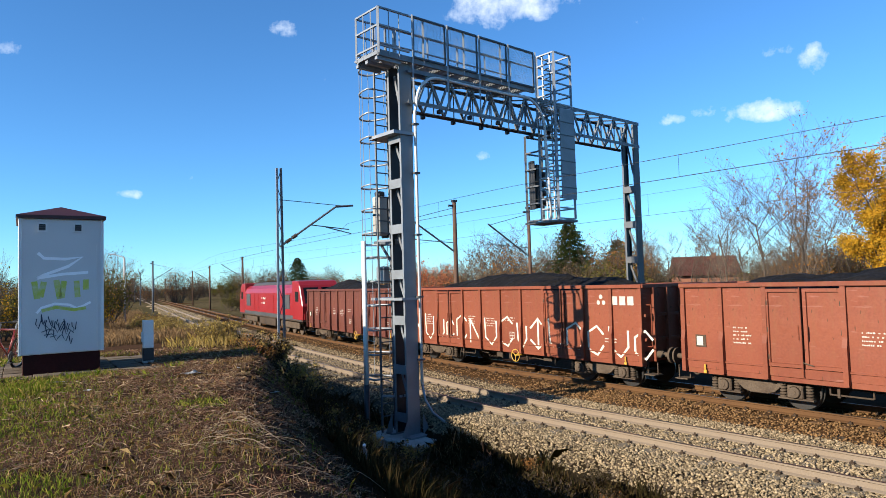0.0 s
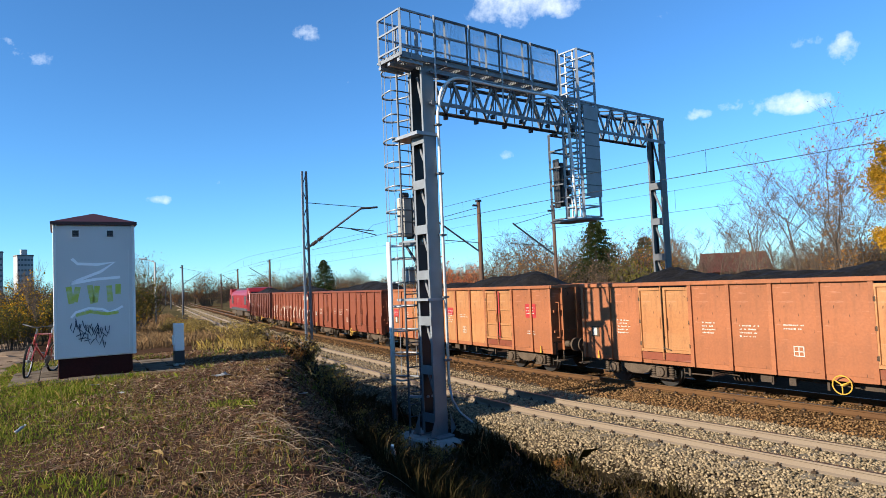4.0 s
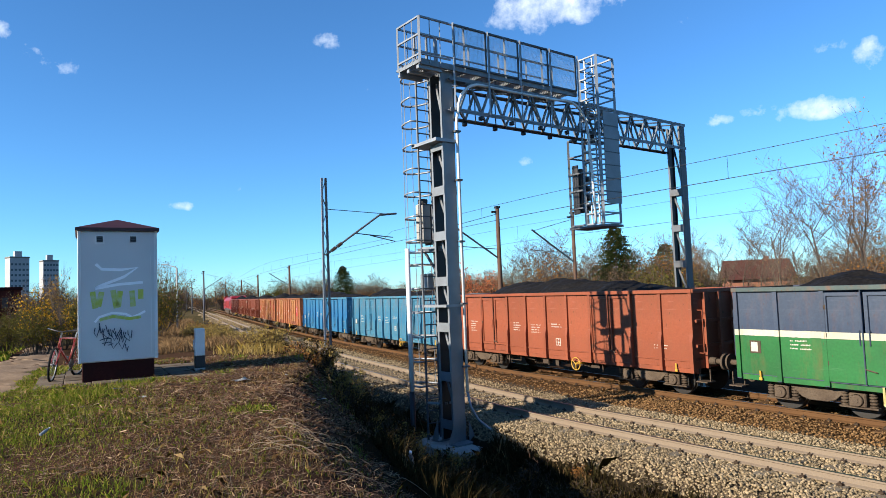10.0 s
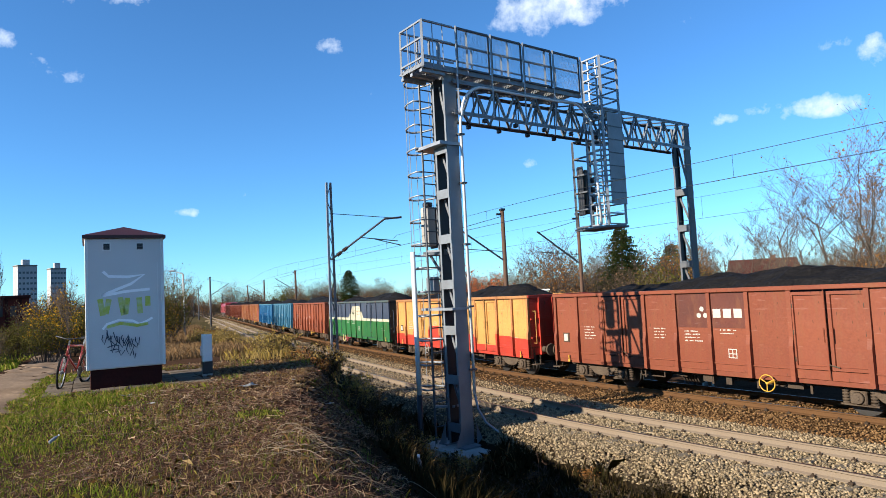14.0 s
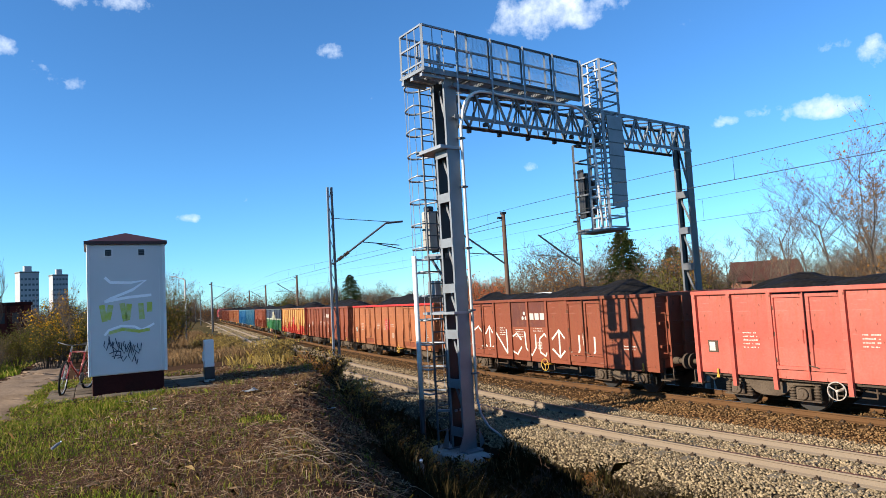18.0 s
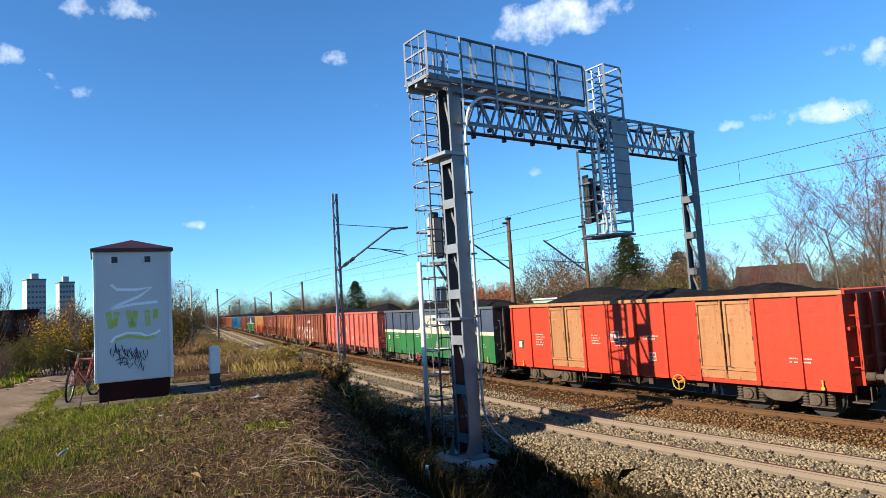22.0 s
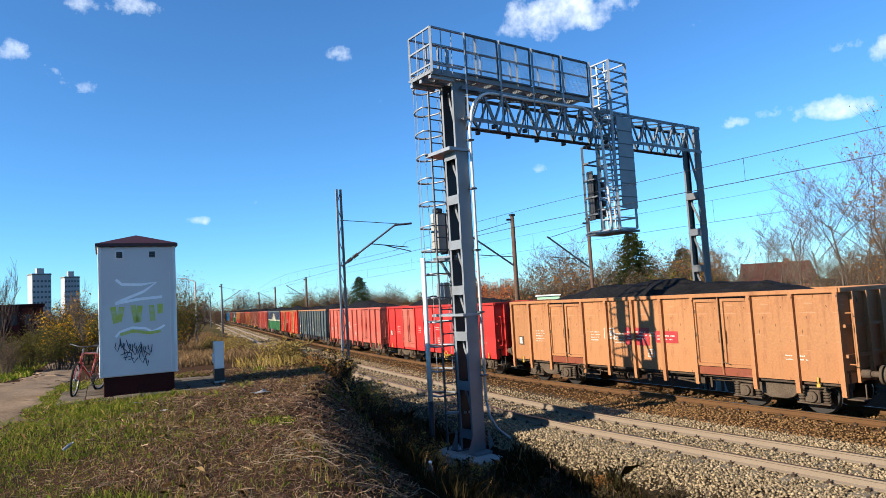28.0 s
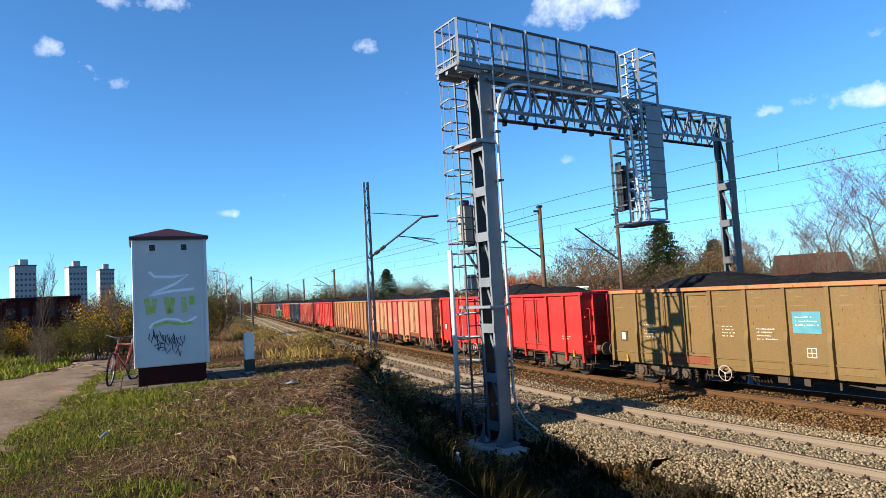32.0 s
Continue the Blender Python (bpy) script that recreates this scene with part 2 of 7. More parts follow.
M = {
    "mast_steel": mat("weathered_mast_steel", (0.29, 0.315, 0.335), 0.5, 0.3, 0.14, 2.0, 60, 0.1, (0.20, 0.205, 0.21), 0.7),
    "steel": mat("galvanised_steel", (0.40, 0.425, 0.45), 0.45, 0.35, 0.12, 2.0, 60, 0.08, (0.28, 0.30, 0.32), 0.6),
    "steel_dark": mat("weathered_steel", (0.13, 0.145, 0.165), 0.55, 0.3, 0.15, 2.0, 50, 0.1, (0.12, 0.10, 0.08), 0.6),
    "black_steel": mat("black_steel", (0.03, 0.03, 0.033), 0.5, 0.2, 0.2, 3, 50, 0.1),
    "panel_grey": mat("grey_sheet", (0.33, 0.355, 0.38), 0.5, 0.2, 0.08, 1.5, 40, 0.04),
    "mesh_grey": mat("mesh_wire", (0.40, 0.43, 0.46), 0.5, 0.4, 0.1, 3, 60, 0.0),
    "white_paint": mat("white_paint", (0.80, 0.80, 0.78), 0.5, 0.0, 0.06, 1.2, 30, 0.05, (0.55, 0.52, 0.46), 0.35, tone=0.8),
    "white_wall": mat("white_render", (0.66, 0.655, 0.64), 0.75, 0.0, 0.05, 0.9, 60, 0.1, (0.54, 0.535, 0.52), 0.5, tone=0.88),
    "plinth": mat("dark_red_plinth", (0.055, 0.012, 0.010), 0.75, 0.0, 0.2, 2, 40, 0.15, (0.03, 0.012, 0.01), 0.6),
    "roof_red": mat("dark_red_roof", (0.075, 0.018, 0.016), 0.5, 0.0, 0.15, 2, 40, 0.1),
    "concrete": mat("concrete", (0.56, 0.53, 0.48), 0.85, 0.0, 0.12, 2.5, 60, 0.25, (0.38, 0.35, 0.30), 0.7),
    "slab": mat("worn_slab", (0.22, 0.18, 0.14), 0.9, 0.0, 0.2, 1.6, 40, 0.3, (0.17, 0.125, 0.085), 0.8, obrand=0.2),
    "concrete_dark": mat("old_concrete", (0.26, 0.245, 0.22), 0.9, 0.0, 0.15, 2.5, 60, 0.3, (0.12, 0.11, 0.09), 0.7),
    "sleeper": mat("concrete_sleeper", (0.27, 0.225, 0.165), 0.9, 0.0, 0.12, 2.5, 60, 0.25, (0.22, 0.18, 0.13), 0.6, obrand=0.15),
    "sleeper_rust": mat("brown_sleeper", (0.15, 0.085, 0.045), 0.9, 0.0, 0.15, 2.5, 60, 0.25, (0.09, 0.055, 0.03), 0.6, obrand=0.2),
    "rail_side": mat("rail_side", (0.30, 0.235, 0.17), 0.8, 0.1, 0.1, 1.0, 40, 0.1, (0.27, 0.2, 0.14), 0.5),
    "rail_rust": mat("rusty_rail", (0.16, 0.082, 0.035), 0.85, 0.1, 0.12, 1.0, 40, 0.12, (0.11, 0.055, 0.028), 0.6),
    "rail_head": mat("rail_head", (0.11, 0.10, 0.09), 0.38, 0.7, 0.1, 2.0, 40, 0.0),
    "clip": mat("rail_clip", (0.09, 0.062, 0.042), 0.8, 0.2, 0.2, 4, 30, 0.1),
    "ballast": mat("ballast_bed", (0.12, 0.09, 0.06), 0.95, 0.0, 0.45, 0.8, 22, 0.9, (0.10, 0.08, 0.06), 0.5),
    "ballast_rust": mat("rusty_ballast_bed", (0.13, 0.07, 0.032), 0.95, 0.0, 0.45, 0.8, 22, 0.9, (0.08, 0.045, 0.022), 0.5),
    "stone": mat("ballast_stone", (0.38, 0.29, 0.175), 0.9, 0.0, 0.15, 6, 60, 0.2, (0.20, 0.155, 0.10), 0.5, island=0.55),
    "stone_rust": mat("rusty_ballast_stone", (0.26, 0.15, 0.065), 0.9, 0.0, 0.15, 6, 60, 0.2, (0.18, 0.10, 0.05), 0.5, island=0.5),
    # ditch soil set near black, putting the bank's shade into its colour
    "ditch": mat("shade_toned_ditch_soil", (0.032, 0.023, 0.014), 0.95, 0.0, 0.3, 0.8, 14, 0.6, (0.02, 0.016, 0.01), 0.8),
    "soil": mat("dry_soil", (0.10, 0.056, 0.034), 0.95, 0.0, 0.35, 0.5, 12, 0.25, (0.055, 0.034, 0.023), 0.9),
    "field": mat("field", (0.15, 0.115, 0.06), 0.95, 0.0, 0.3, 0.03, 1.2, 0.4, (0.085, 0.075, 0.032), 0.8),
    "road": mat("dirt_road", (0.37, 0.265, 0.18), 0.95, 0.0, 0.2, 0.7, 14, 0.6, (0.24, 0.165, 0.105), 0.8),
    "coal": mat("coal", (0.012, 0.011, 0.011), 0.75, 0.0, 0.6, 2.0, 14, 1.0, (0.022, 0.02, 0.019), 0.6),
    "bogie": mat("bogie_steel", (0.135, 0.10, 0.07), 0.8, 0.0, 0.3, 2.5, 30, 0.3, (0.085, 0.06, 0.043), 0.8),
    "under": mat("underframe", (0.085, 0.064, 0.048), 0.8, 0.0, 0.25, 2.5, 30, 0.2, (0.12, 0.078, 0.048), 0.6),
    "tyre_steel": mat("wheel_tread", (0.15, 0.14, 0.13), 0.35, 0.8, 0.1, 2, 30, 0.0),
    "yellow": mat("yellow_paint", (0.75, 0.42, 0.05), 0.5, 0.0, 0.12, 4, 30, 0.1),
    "red_loco": mat("loco_red", (0.34, 0.017, 0.02), 0.35, 0.0, 0.08, 1, 30, 0.04, (0.42, 0.03, 0.03), 0.4),
    "loco_roof": mat("loco_roof", (0.10, 0.10, 0.105), 0.7, 0.0, 0.15, 1.5, 30, 0.1, (0.05, 0.05, 0.05), 0.6),
    "glass": mat("dark_glass", (0.02, 0.025, 0.03), 0.08, 0.0, 0.02, 1, 10, 0.0),
    "bark": mat("bark", (0.15, 0.115, 0.09), 0.9, 0.0, 0.25, 3, 25, 0.4, (0.09, 0.07, 0.055), 0.6),
    "bark_pale": mat("pale_bark", (0.17, 0.13, 0.10), 0.9, 0.0, 0.25, 3, 25, 0.4, (0.10, 0.08, 0.065), 0.6),
    "wood_pole": mat("brown_pole", (0.16, 0.095, 0.065), 0.85, 0.0, 0.15, 3, 40, 0.2, (0.10, 0.06, 0.045), 0.6),
    "brick": mat("brick_wall", (0.36, 0.16, 0.10), 0.85, 0.0, 0.15, 2, 18, 0.2, (0.26, 0.12, 0.08), 0.6),
    "red_brick": mat("dark_red_brick", (0.115, 0.026, 0.020), 0.85, 0.0, 0.25, 2, 18, 0.3, (0.06, 0.018, 0.014), 0.6),
    "tile_roof": mat("brown_tile_roof", (0.115, 0.042, 0.032), 0.75, 0.0, 0.12, 1.5, 10, 0.3, (0.08, 0.032, 0.026), 0.6),
    "plaster": mat("pale_plaster", (0.62, 0.58, 0.50), 0.85, 0.0, 0.06, 0.6, 20, 0.05),
    "tower": mat("tower_panels", (0.55, 0.55, 0.56), 0.8, 0.0, 0.05, 0.2, 4, 0.0, (0.45, 0.45, 0.46), 0.5),
    "tower_dark": mat("tower_windows", (0.10, 0.12, 0.15), 0.3, 0.0, 0.2, 0.5, 4, 0.0),
    "wire": mat("wire", (0.06, 0.065, 0.06), 0.5, 0.6, 0.1, 1, 10, 0.0),
    "ltree": leafmat("yellow_leaves", (0.50, 0.25, 0.02), (0.66, 0.36, 0.03), (0.26, 0.18, 0.025)),
    "lrust": leafmat("rust_leaves", (0.32, 0.12, 0.035), (0.42, 0.20, 0.055), (0.18, 0.10, 0.035)),
    "lred": leafmat("red_leaves", (0.50, 0.08, 0.035), (0.55, 0.17, 0.06), (0.32, 0.12, 0.055)),
    "lolive": leafmat("olive_leaves", (0.11, 0.11, 0.025), (0.17, 0.14, 0.035), (0.07, 0.075, 0.02)),
    "lbrown": leafmat("brown_twigs", (0.24, 0.15, 0.075), (0.32, 0.20, 0.10), (0.15, 0.095, 0.05)),
    "lconifer": leafmat("conifer_needles", (0.03, 0.055, 0.018), (0.065, 0.09, 0.026), (0.11, 0.105, 0.04)),
    "gdry": leafmat("dry_grass_blades", (0.27, 0.165, 0.065), (0.14, 0.08, 0.035), (0.52, 0.36, 0.17)),
    "ggreen": leafmat("green_grass_blades", (0.10, 0.165, 0.013), (0.185, 0.22, 0.026), (0.38, 0.285, 0.08)),
    "gstraw": leafmat("dead_straw", (0.28, 0.15, 0.088), (0.14, 0.07, 0.044), (0.56, 0.40, 0.25)),
    "gstalk": leafmat("standing_dead_stalks", (0.30, 0.19, 0.09), (0.20, 0.12, 0.055), (0.42, 0.30, 0.15)),
    # ditch weeds deepened, passing less light, so the colour carries the ditch's shade
    "gweed_shade": leafmat("shade_toned_weed_blades", (0.034, 0.030, 0.011), (0.055, 0.036, 0.016), (0.024, 0.025, 0.009), through=0.10),
    "gyellow": leafmat("yellow_weeds", (0.46, 0.33, 0.07), (0.27, 0.18, 0.06), (0.55, 0.40, 0.15), through=0.3),
}


# ---- mesh helpers ----
def part(name, bm, material, parent=None, label="", at=None, keep=False):
    me = bpy.data.meshes.new(name)
    if isinstance(bm, bpy.types.Mesh):
        me = bm
    else:
        bm.normal_update()
        bm.to_mesh(me)
        if not keep:
            bm.free()
    if material is not None and not me.materials:
        for mm in material if isinstance(material, (list, tuple)) else [material]:
            me.materials.append(mm)
    ob = new(name, me)
    if parent is not None:
        ob.parent = parent
    if at is not None:
        ob.matrix_basis = at
    if label:
        ob["label"] = label
    return ob


def box(bm, x0, x1, y0, y1, z0, z1, m=None, bevel=0.0, mi=0):
    vs = [Vector((x, y, z)) for x in (x0, x1) for y in (y0, y1) for z in (z0, z1)]
    if m is not None:
        vs = [m @ v for v in vs]
    v = [bm.verts.new(p) for p in vs]
    fs = [bm.faces.new([v[i] for i in q]) for q in ((0, 1, 3, 2), (4, 6, 7, 5), (0, 4, 5, 1), (2, 3, 7, 6), (0, 2, 6, 4), (1, 5, 7, 3))]
    for f in fs:
        f.material_index = mi
    if bevel:
        es = list({e for f in fs for e in f.edges})
        bmesh.ops.bevel(bm, geom=es, offset=bevel, segments=1, affect="EDGES")
    return fs


def bx(x0, x1, y0, y1, z0, z1, bevel=0.0, m=None):
    bm = bmesh.new()
    box(bm, x0, x1, y0, y1, z0, z1, m, bevel)
    return bm


def rod(bm, a, b, r0, r1=None, n=6, mi=0, caps=True):
    a, b = Vector(a), Vector(b)
    r1 = r0 if r1 is None else r1
    d = (b - a).normalized()
    u = d.orthogonal().normalized()
    w = d.cross(u)
    ra = [bm.verts.new(a + r0 * (math.cos(2 * math.pi * i / n) * u + math.sin(2 * math.pi * i / n) * w)) for i in range(n)]
    rb = [bm.verts.new(b + r1 * (math.cos(2 * math.pi * i / n) * u + math.sin(2 * math.pi * i / n) * w)) for i in range(n)]
    for i in range(n):
        f = bm.faces.new((ra[i], ra[(i + 1) % n], rb[(i + 1) % n], rb[i]))
        f.material_index, f.smooth = mi, n > 6
    if caps:
        for ring in (list(reversed(ra)), rb):
            f = bm.faces.new(ring)
            f.material_index = mi


def rods(pairs, r, n=6):
    bm = bmesh.new()
    for a, b in pairs:
        rod(bm, a, b, r, None, n)
    return bm


def bar(bm, a, b, w, h, up=(0, 0, 1)):
    """A square bar from a to b, w wide and h high."""
    a, b = Vector(a), Vector(b)
    d = (b - a).normalized()
    s = d.cross(Vector(up))
    s = s.normalized() if s.length > 1e-4 else d.orthogonal().normalized()
    t = s.cross(d)
    v = [bm.verts.new(p + i * s * w / 2 + j * t * h / 2) for p in (a, b) for i, j in ((-1, -1), (1, -1), (1, 1), (-1, 1))]
    for q in ((3, 2, 1, 0), (4, 5, 6, 7), (0, 1, 5, 4), (1, 2, 6, 5), (2, 3, 7, 6), (3, 0, 4, 7)):
        bm.faces.new([v[i] for i in q])


def bars(pairs, w, h=None, up=(0, 0, 1)):
    bm = bmesh.new()
    for a, b in pairs:
        bar(bm, a, b, w, h or w, up)
    return bm


def pipe(pts, r, n=8):
    """A round pipe through points, bent smoothly by the points given."""
    bm = bmesh.new()
    pts = [Vector(p) for p in pts]
    rings = []
    u = None
    for i, p in enumerate(pts):
        d = (pts[min(i + 1, len(pts) - 1)] - pts[max(i - 1, 0)]).normalized()
        u = d.orthogonal().normalized() if u is None else (u - u.dot(d) * d).normalized()
        w = d.cross(u)
        rings.append([bm.verts.new(p + r * (math.cos(2 * math.pi * k / n) * u + math.sin(2 * math.pi * k / n) * w)) for k in range(n)])
    for a, b in zip(rings, rings[1:]):
        for k in range(n):
            bm.faces.new((a[k], a[(k + 1) % n], b[(k + 1) % n], b[k])).smooth = True
    bm.faces.new(list(reversed(rings[0])))
    bm.faces.new(rings[-1])
    return bm


def extrude_poly(pts, y0, y1, bevel=0.0):
    """A plate: outline in x, z carried from y0 to y1."""
    bm = bmesh.new()
    a = [bm.verts.new((x, y0, z)) for x, z in pts]
    b = [bm.verts.new((x, y1, z)) for x, z in pts]
    bm.faces.new(a)
    bm.faces.new(list(reversed(b)))
    for i in range(len(pts)):
        j = (i + 1) % len(pts)
        bm.faces.new((a[j], a[i], b[i], b[j]))
    bmesh.ops.recalc_face_normals(bm, faces=bm.faces)
    if bevel:
        bmesh.ops.bevel(bm, geom=list(bm.edges), offset=bevel, segments=1, affect="EDGES")
    return bm


def bulk(name, verts, faces_n, material, smooth=False):
    """One mesh of many alike pieces: verts (n, 3), each run of faces_n making one face."""
    verts = np.asarray(verts, np.float32).reshape(-1, 3)
    n = len(verts)
    me = bpy.data.meshes.new(name)
    me.vertices.add(n)
    me.vertices.foreach_set("co", verts.ravel())
    me.loops.add(n)
    me.loops.foreach_set("vertex_index", np.arange(n, dtype=np.int32))
    k = n // faces_n
    me.polygons.add(k)
    me.polygons.foreach_set("loop_start", np.arange(0, n, faces_n, dtype=np.int32))
    me.polygons.foreach_set("loop_total", np.full(k, faces_n, np.int32))
    me.update()
    me.materials.append(material)
    return me


# ---- the railway's line ----
P0, TH0, RAD, LARC = (0.814, 20.626), 0.512, 40.0, 4.95
OFF2 = 4.45
QBEND, QLEN = 0.00196, 45.0
# the far track: start of its bend, heading, radius, length of the bend
Q0, QTH, QRAD, QARC = (1.829, 28.259), 0.5126, 43.3, 3.55


def run_line(s, off, start, th, rad, arc):
    """Straight, a short tight bend, a wide bend and straight again, from the near end on."""
    if s <= 0:
        a = max(s, -QLEN)
        h = th + QBEND * a
        x = start[0] + (math.cos(th) - math.cos(h)) / QBEND
        y = start[1] - (math.sin(h) - math.sin(th)) / QBEND
        if s < -QLEN:
            x, y = x + (s + QLEN) * math.sin(h), y - (s + QLEN) * math.cos(h)
    else:
        a = min(s, arc)
        h = th + a / rad
        x = start[0] + rad * (math.cos(th) - math.cos(h))
        y = start[1] - rad * (math.sin(h) - math.sin(th))
        if s > arc:
            x, y = x + (s - arc) * math.sin(h), y - (s - arc) * math.cos(h)
    return x + off * math.cos(h), y + off * math.sin(h), h


def line(s, off=0.0):
    """Place and heading on the near track: s along it (towards the near end), off to its far side."""
    return run_line(s, off, P0, TH0, RAD, LARC)


def far_line(d, off=0.0):
    """Place and heading on the far track, d metres along it."""
    return run_line(d, off, Q0, QTH, QRAD, QARC)


LINE_S = np.arange(-900.0, 400.0, 0.5)
LINE_P = np.array([line(s) for s in LINE_S])


def to_line(x, y):
    """s and u (positive on the camera's side) of points of the plan."""
    x, y = np.asarray(x, float).ravel(), np.asarray(y, float).ravel()
    i = np.zeros(len(x), int)
    for a in range(0, len(x), 4000):
        d = (x[a:a + 4000, None] - LINE_P[None, ::4, 0]) ** 2 + (y[a:a + 4000, None] - LINE_P[None, ::4, 1]) ** 2
        c = d.argmin(1) * 4
        best = None
        for k in range(-4, 5):
            j = np.clip(c + k, 0, len(LINE_S) - 1)
            q = (x[a:a + 4000] - LINE_P[j, 0]) ** 2 + (y[a:a + 4000] - LINE_P[j, 1]) ** 2
            if best is None:
                best, bj = q, j
            else:
                bj = np.where(q < best, j, bj)
                best = np.minimum(q, best)
        i[a:a + 4000] = bj
    h = LINE_P[i, 2]
    u = -((x - LINE_P[i, 0]) * np.cos(h) + (y - LINE_P[i, 1]) * np.sin(h))
    return LINE_S[i], u


def wave(x, y):
    return (np.sin(x * 1.3 + 2 * np.sin(y * 0.7)) * np.cos(y * 1.1 + 1.3 * np.sin(x * 0.5)) + 0.5 * np.sin(x * 3.1 + y * 2.3) * np.cos(y * 2.7 - x)) * 0.5


# the bank's edge: distance from the near track, along the line
CREST = ([-60, -10, 1, 4, 7, 10, 14, 18, 22], [5.2, 5.8, 6.2, 6.8, 8.5, 9.6, 10.9, 11.9, 12.3])


def ground_z(x, y):
    x, y = np.asarray(x, float).ravel(), np.asarray(y, float).ravel()
    s, u = to_line(x, y)
    s = s + 1.7
    top = np.interp(s, [-120, -60, -14, 1, 60], [0.2, 0.35, 1.1, 1.8, 1.85])
    crest = np.interp(s, *CREST)
    foot = np.interp(s, [-60, -10, 2, 12], [3.6, 3.6, 4.3, 5.2])
    z = np.full(len(u), -0.21)
    far = u < -(OFF2 + 2.1)
    z = np.where(far, np.interp(-u, [OFF2 + 2.1, OFF2 + 3.3, OFF2 + 6, 30, 200, 3000], [-0.21, -0.75, -0.7, -0.3, 0.3, 1.0]), z)
    near = u > 1.9
    rise = np.clip((u - foot) / (crest - foot), 0, 1)
    rise = 0.65 * rise + 0.35 * rise * rise * (3 - 2 * rise)
    dip = np.interp(u, [1.9, 2.5, 3.2], [-0.21, -0.72, -0.95])
    z = np.where(near, dip + (top - dip) * rise, z)
    rough_amp = np.where(near, 0.05 * np.clip((u - 2.5) / 2, 0, 1), np.where(far, 0.04, 0.0))
    return z + rough_amp * wave(x, y)


def gz(x, y):
    return float(ground_z([x], [y])[0])


def build_ground():
    def axis(lo, hi, step, reach):
        a = list(np.arange(lo, hi + 1e-6, step))
        k, d = a[-1], step
        up = []
        while k < reach:
            d *= 1.18
            k += d
            up.append(k)
        k, d, dn = a[0], step, []
        while k > -reach:
            d *= 1.18
            k -= d
            dn.append(k)
        return np.array(dn[::-1] + a + up)
    xs, ys = axis(-16, 16, 0.3, 3200), axis(0, 38, 0.3, 3200)
    X, Y = np.meshgrid(xs, ys)
    Z = ground_z(X, Y)
    n, m = len(xs), len(ys)
    verts = np.stack([X.ravel(), Y.ravel(), Z], 1)
    s, u = to_line(X, Y)
    idx = np.arange(n * m).reshape(m, n)
    f = np.stack([idx[:-1, :-1], idx[:-1, 1:], idx[1:, 1:], idx[1:, :-1]], -1).reshape(-1, 4)
    me = bpy.data.meshes.new("ground")
    me.from_pydata(verts.tolist(), [], f.tolist())
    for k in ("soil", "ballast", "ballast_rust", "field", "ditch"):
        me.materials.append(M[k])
    uc = u[f].mean(1)
    r = np.hypot(verts[f].mean(1)[:, 0], verts[f].mean(1)[:, 1])
    mi = np.where((uc < np.where(s[f].mean(1) > 2, 2.15, 2.6)) & (uc > -(OFF2 + 2.9)), np.where(uc < -OFF2 + 1.7, 2, 1), np.where((r > 45), 3, 0))
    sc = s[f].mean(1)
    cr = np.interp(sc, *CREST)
    # ground between ballast and bank edge takes the shade-darkened ditch soil
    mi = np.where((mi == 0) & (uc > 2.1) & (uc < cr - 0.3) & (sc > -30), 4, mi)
    me.polygons.foreach_set("material_index", mi.astype(np.int32))
    me.polygons.foreach_set("use_smooth", np.ones(len(f), bool))
    me.update()
    return tagged(new("ground", me), "uneven earth bank, ditch and stony railway bed", "ground", kind="structure")


build_ground()


def ribbon(pts, wd, y, thick=0.002):
    """A flat painted stroke in the x, z plane, one joined strip."""
    bm = bmesh.new()
    pts = [Vector((a, 0, b)) for a, b in pts]
    L, R = [], []
    for i, p in enumerate(pts):
        d = (pts[min(i + 1, len(pts) - 1)] - pts[max(i - 1, 0)]).normalized()
        n = Vector((-d.z, 0, d.x)) * wd / 2
        L.append(bm.verts.new((p.x + n.x, y, p.z + n.z)))
        R.append(bm.verts.new((p.x - n.x, y, p.z - n.z)))
    for i in range(len(pts) - 1):
        bm.faces.new((L[i], L[i + 1], R[i + 1], R[i]))
    bmesh.ops.recalc_face_normals(bm, faces=bm.faces)
    if bm.faces and sum(f.normal.y for f in bm.faces) > 0:
        bmesh.ops.reverse_faces(bm, faces=bm.faces)
    bmesh.ops.solidify(bm, geom=bm.faces[:], thickness=thick)
    return bm


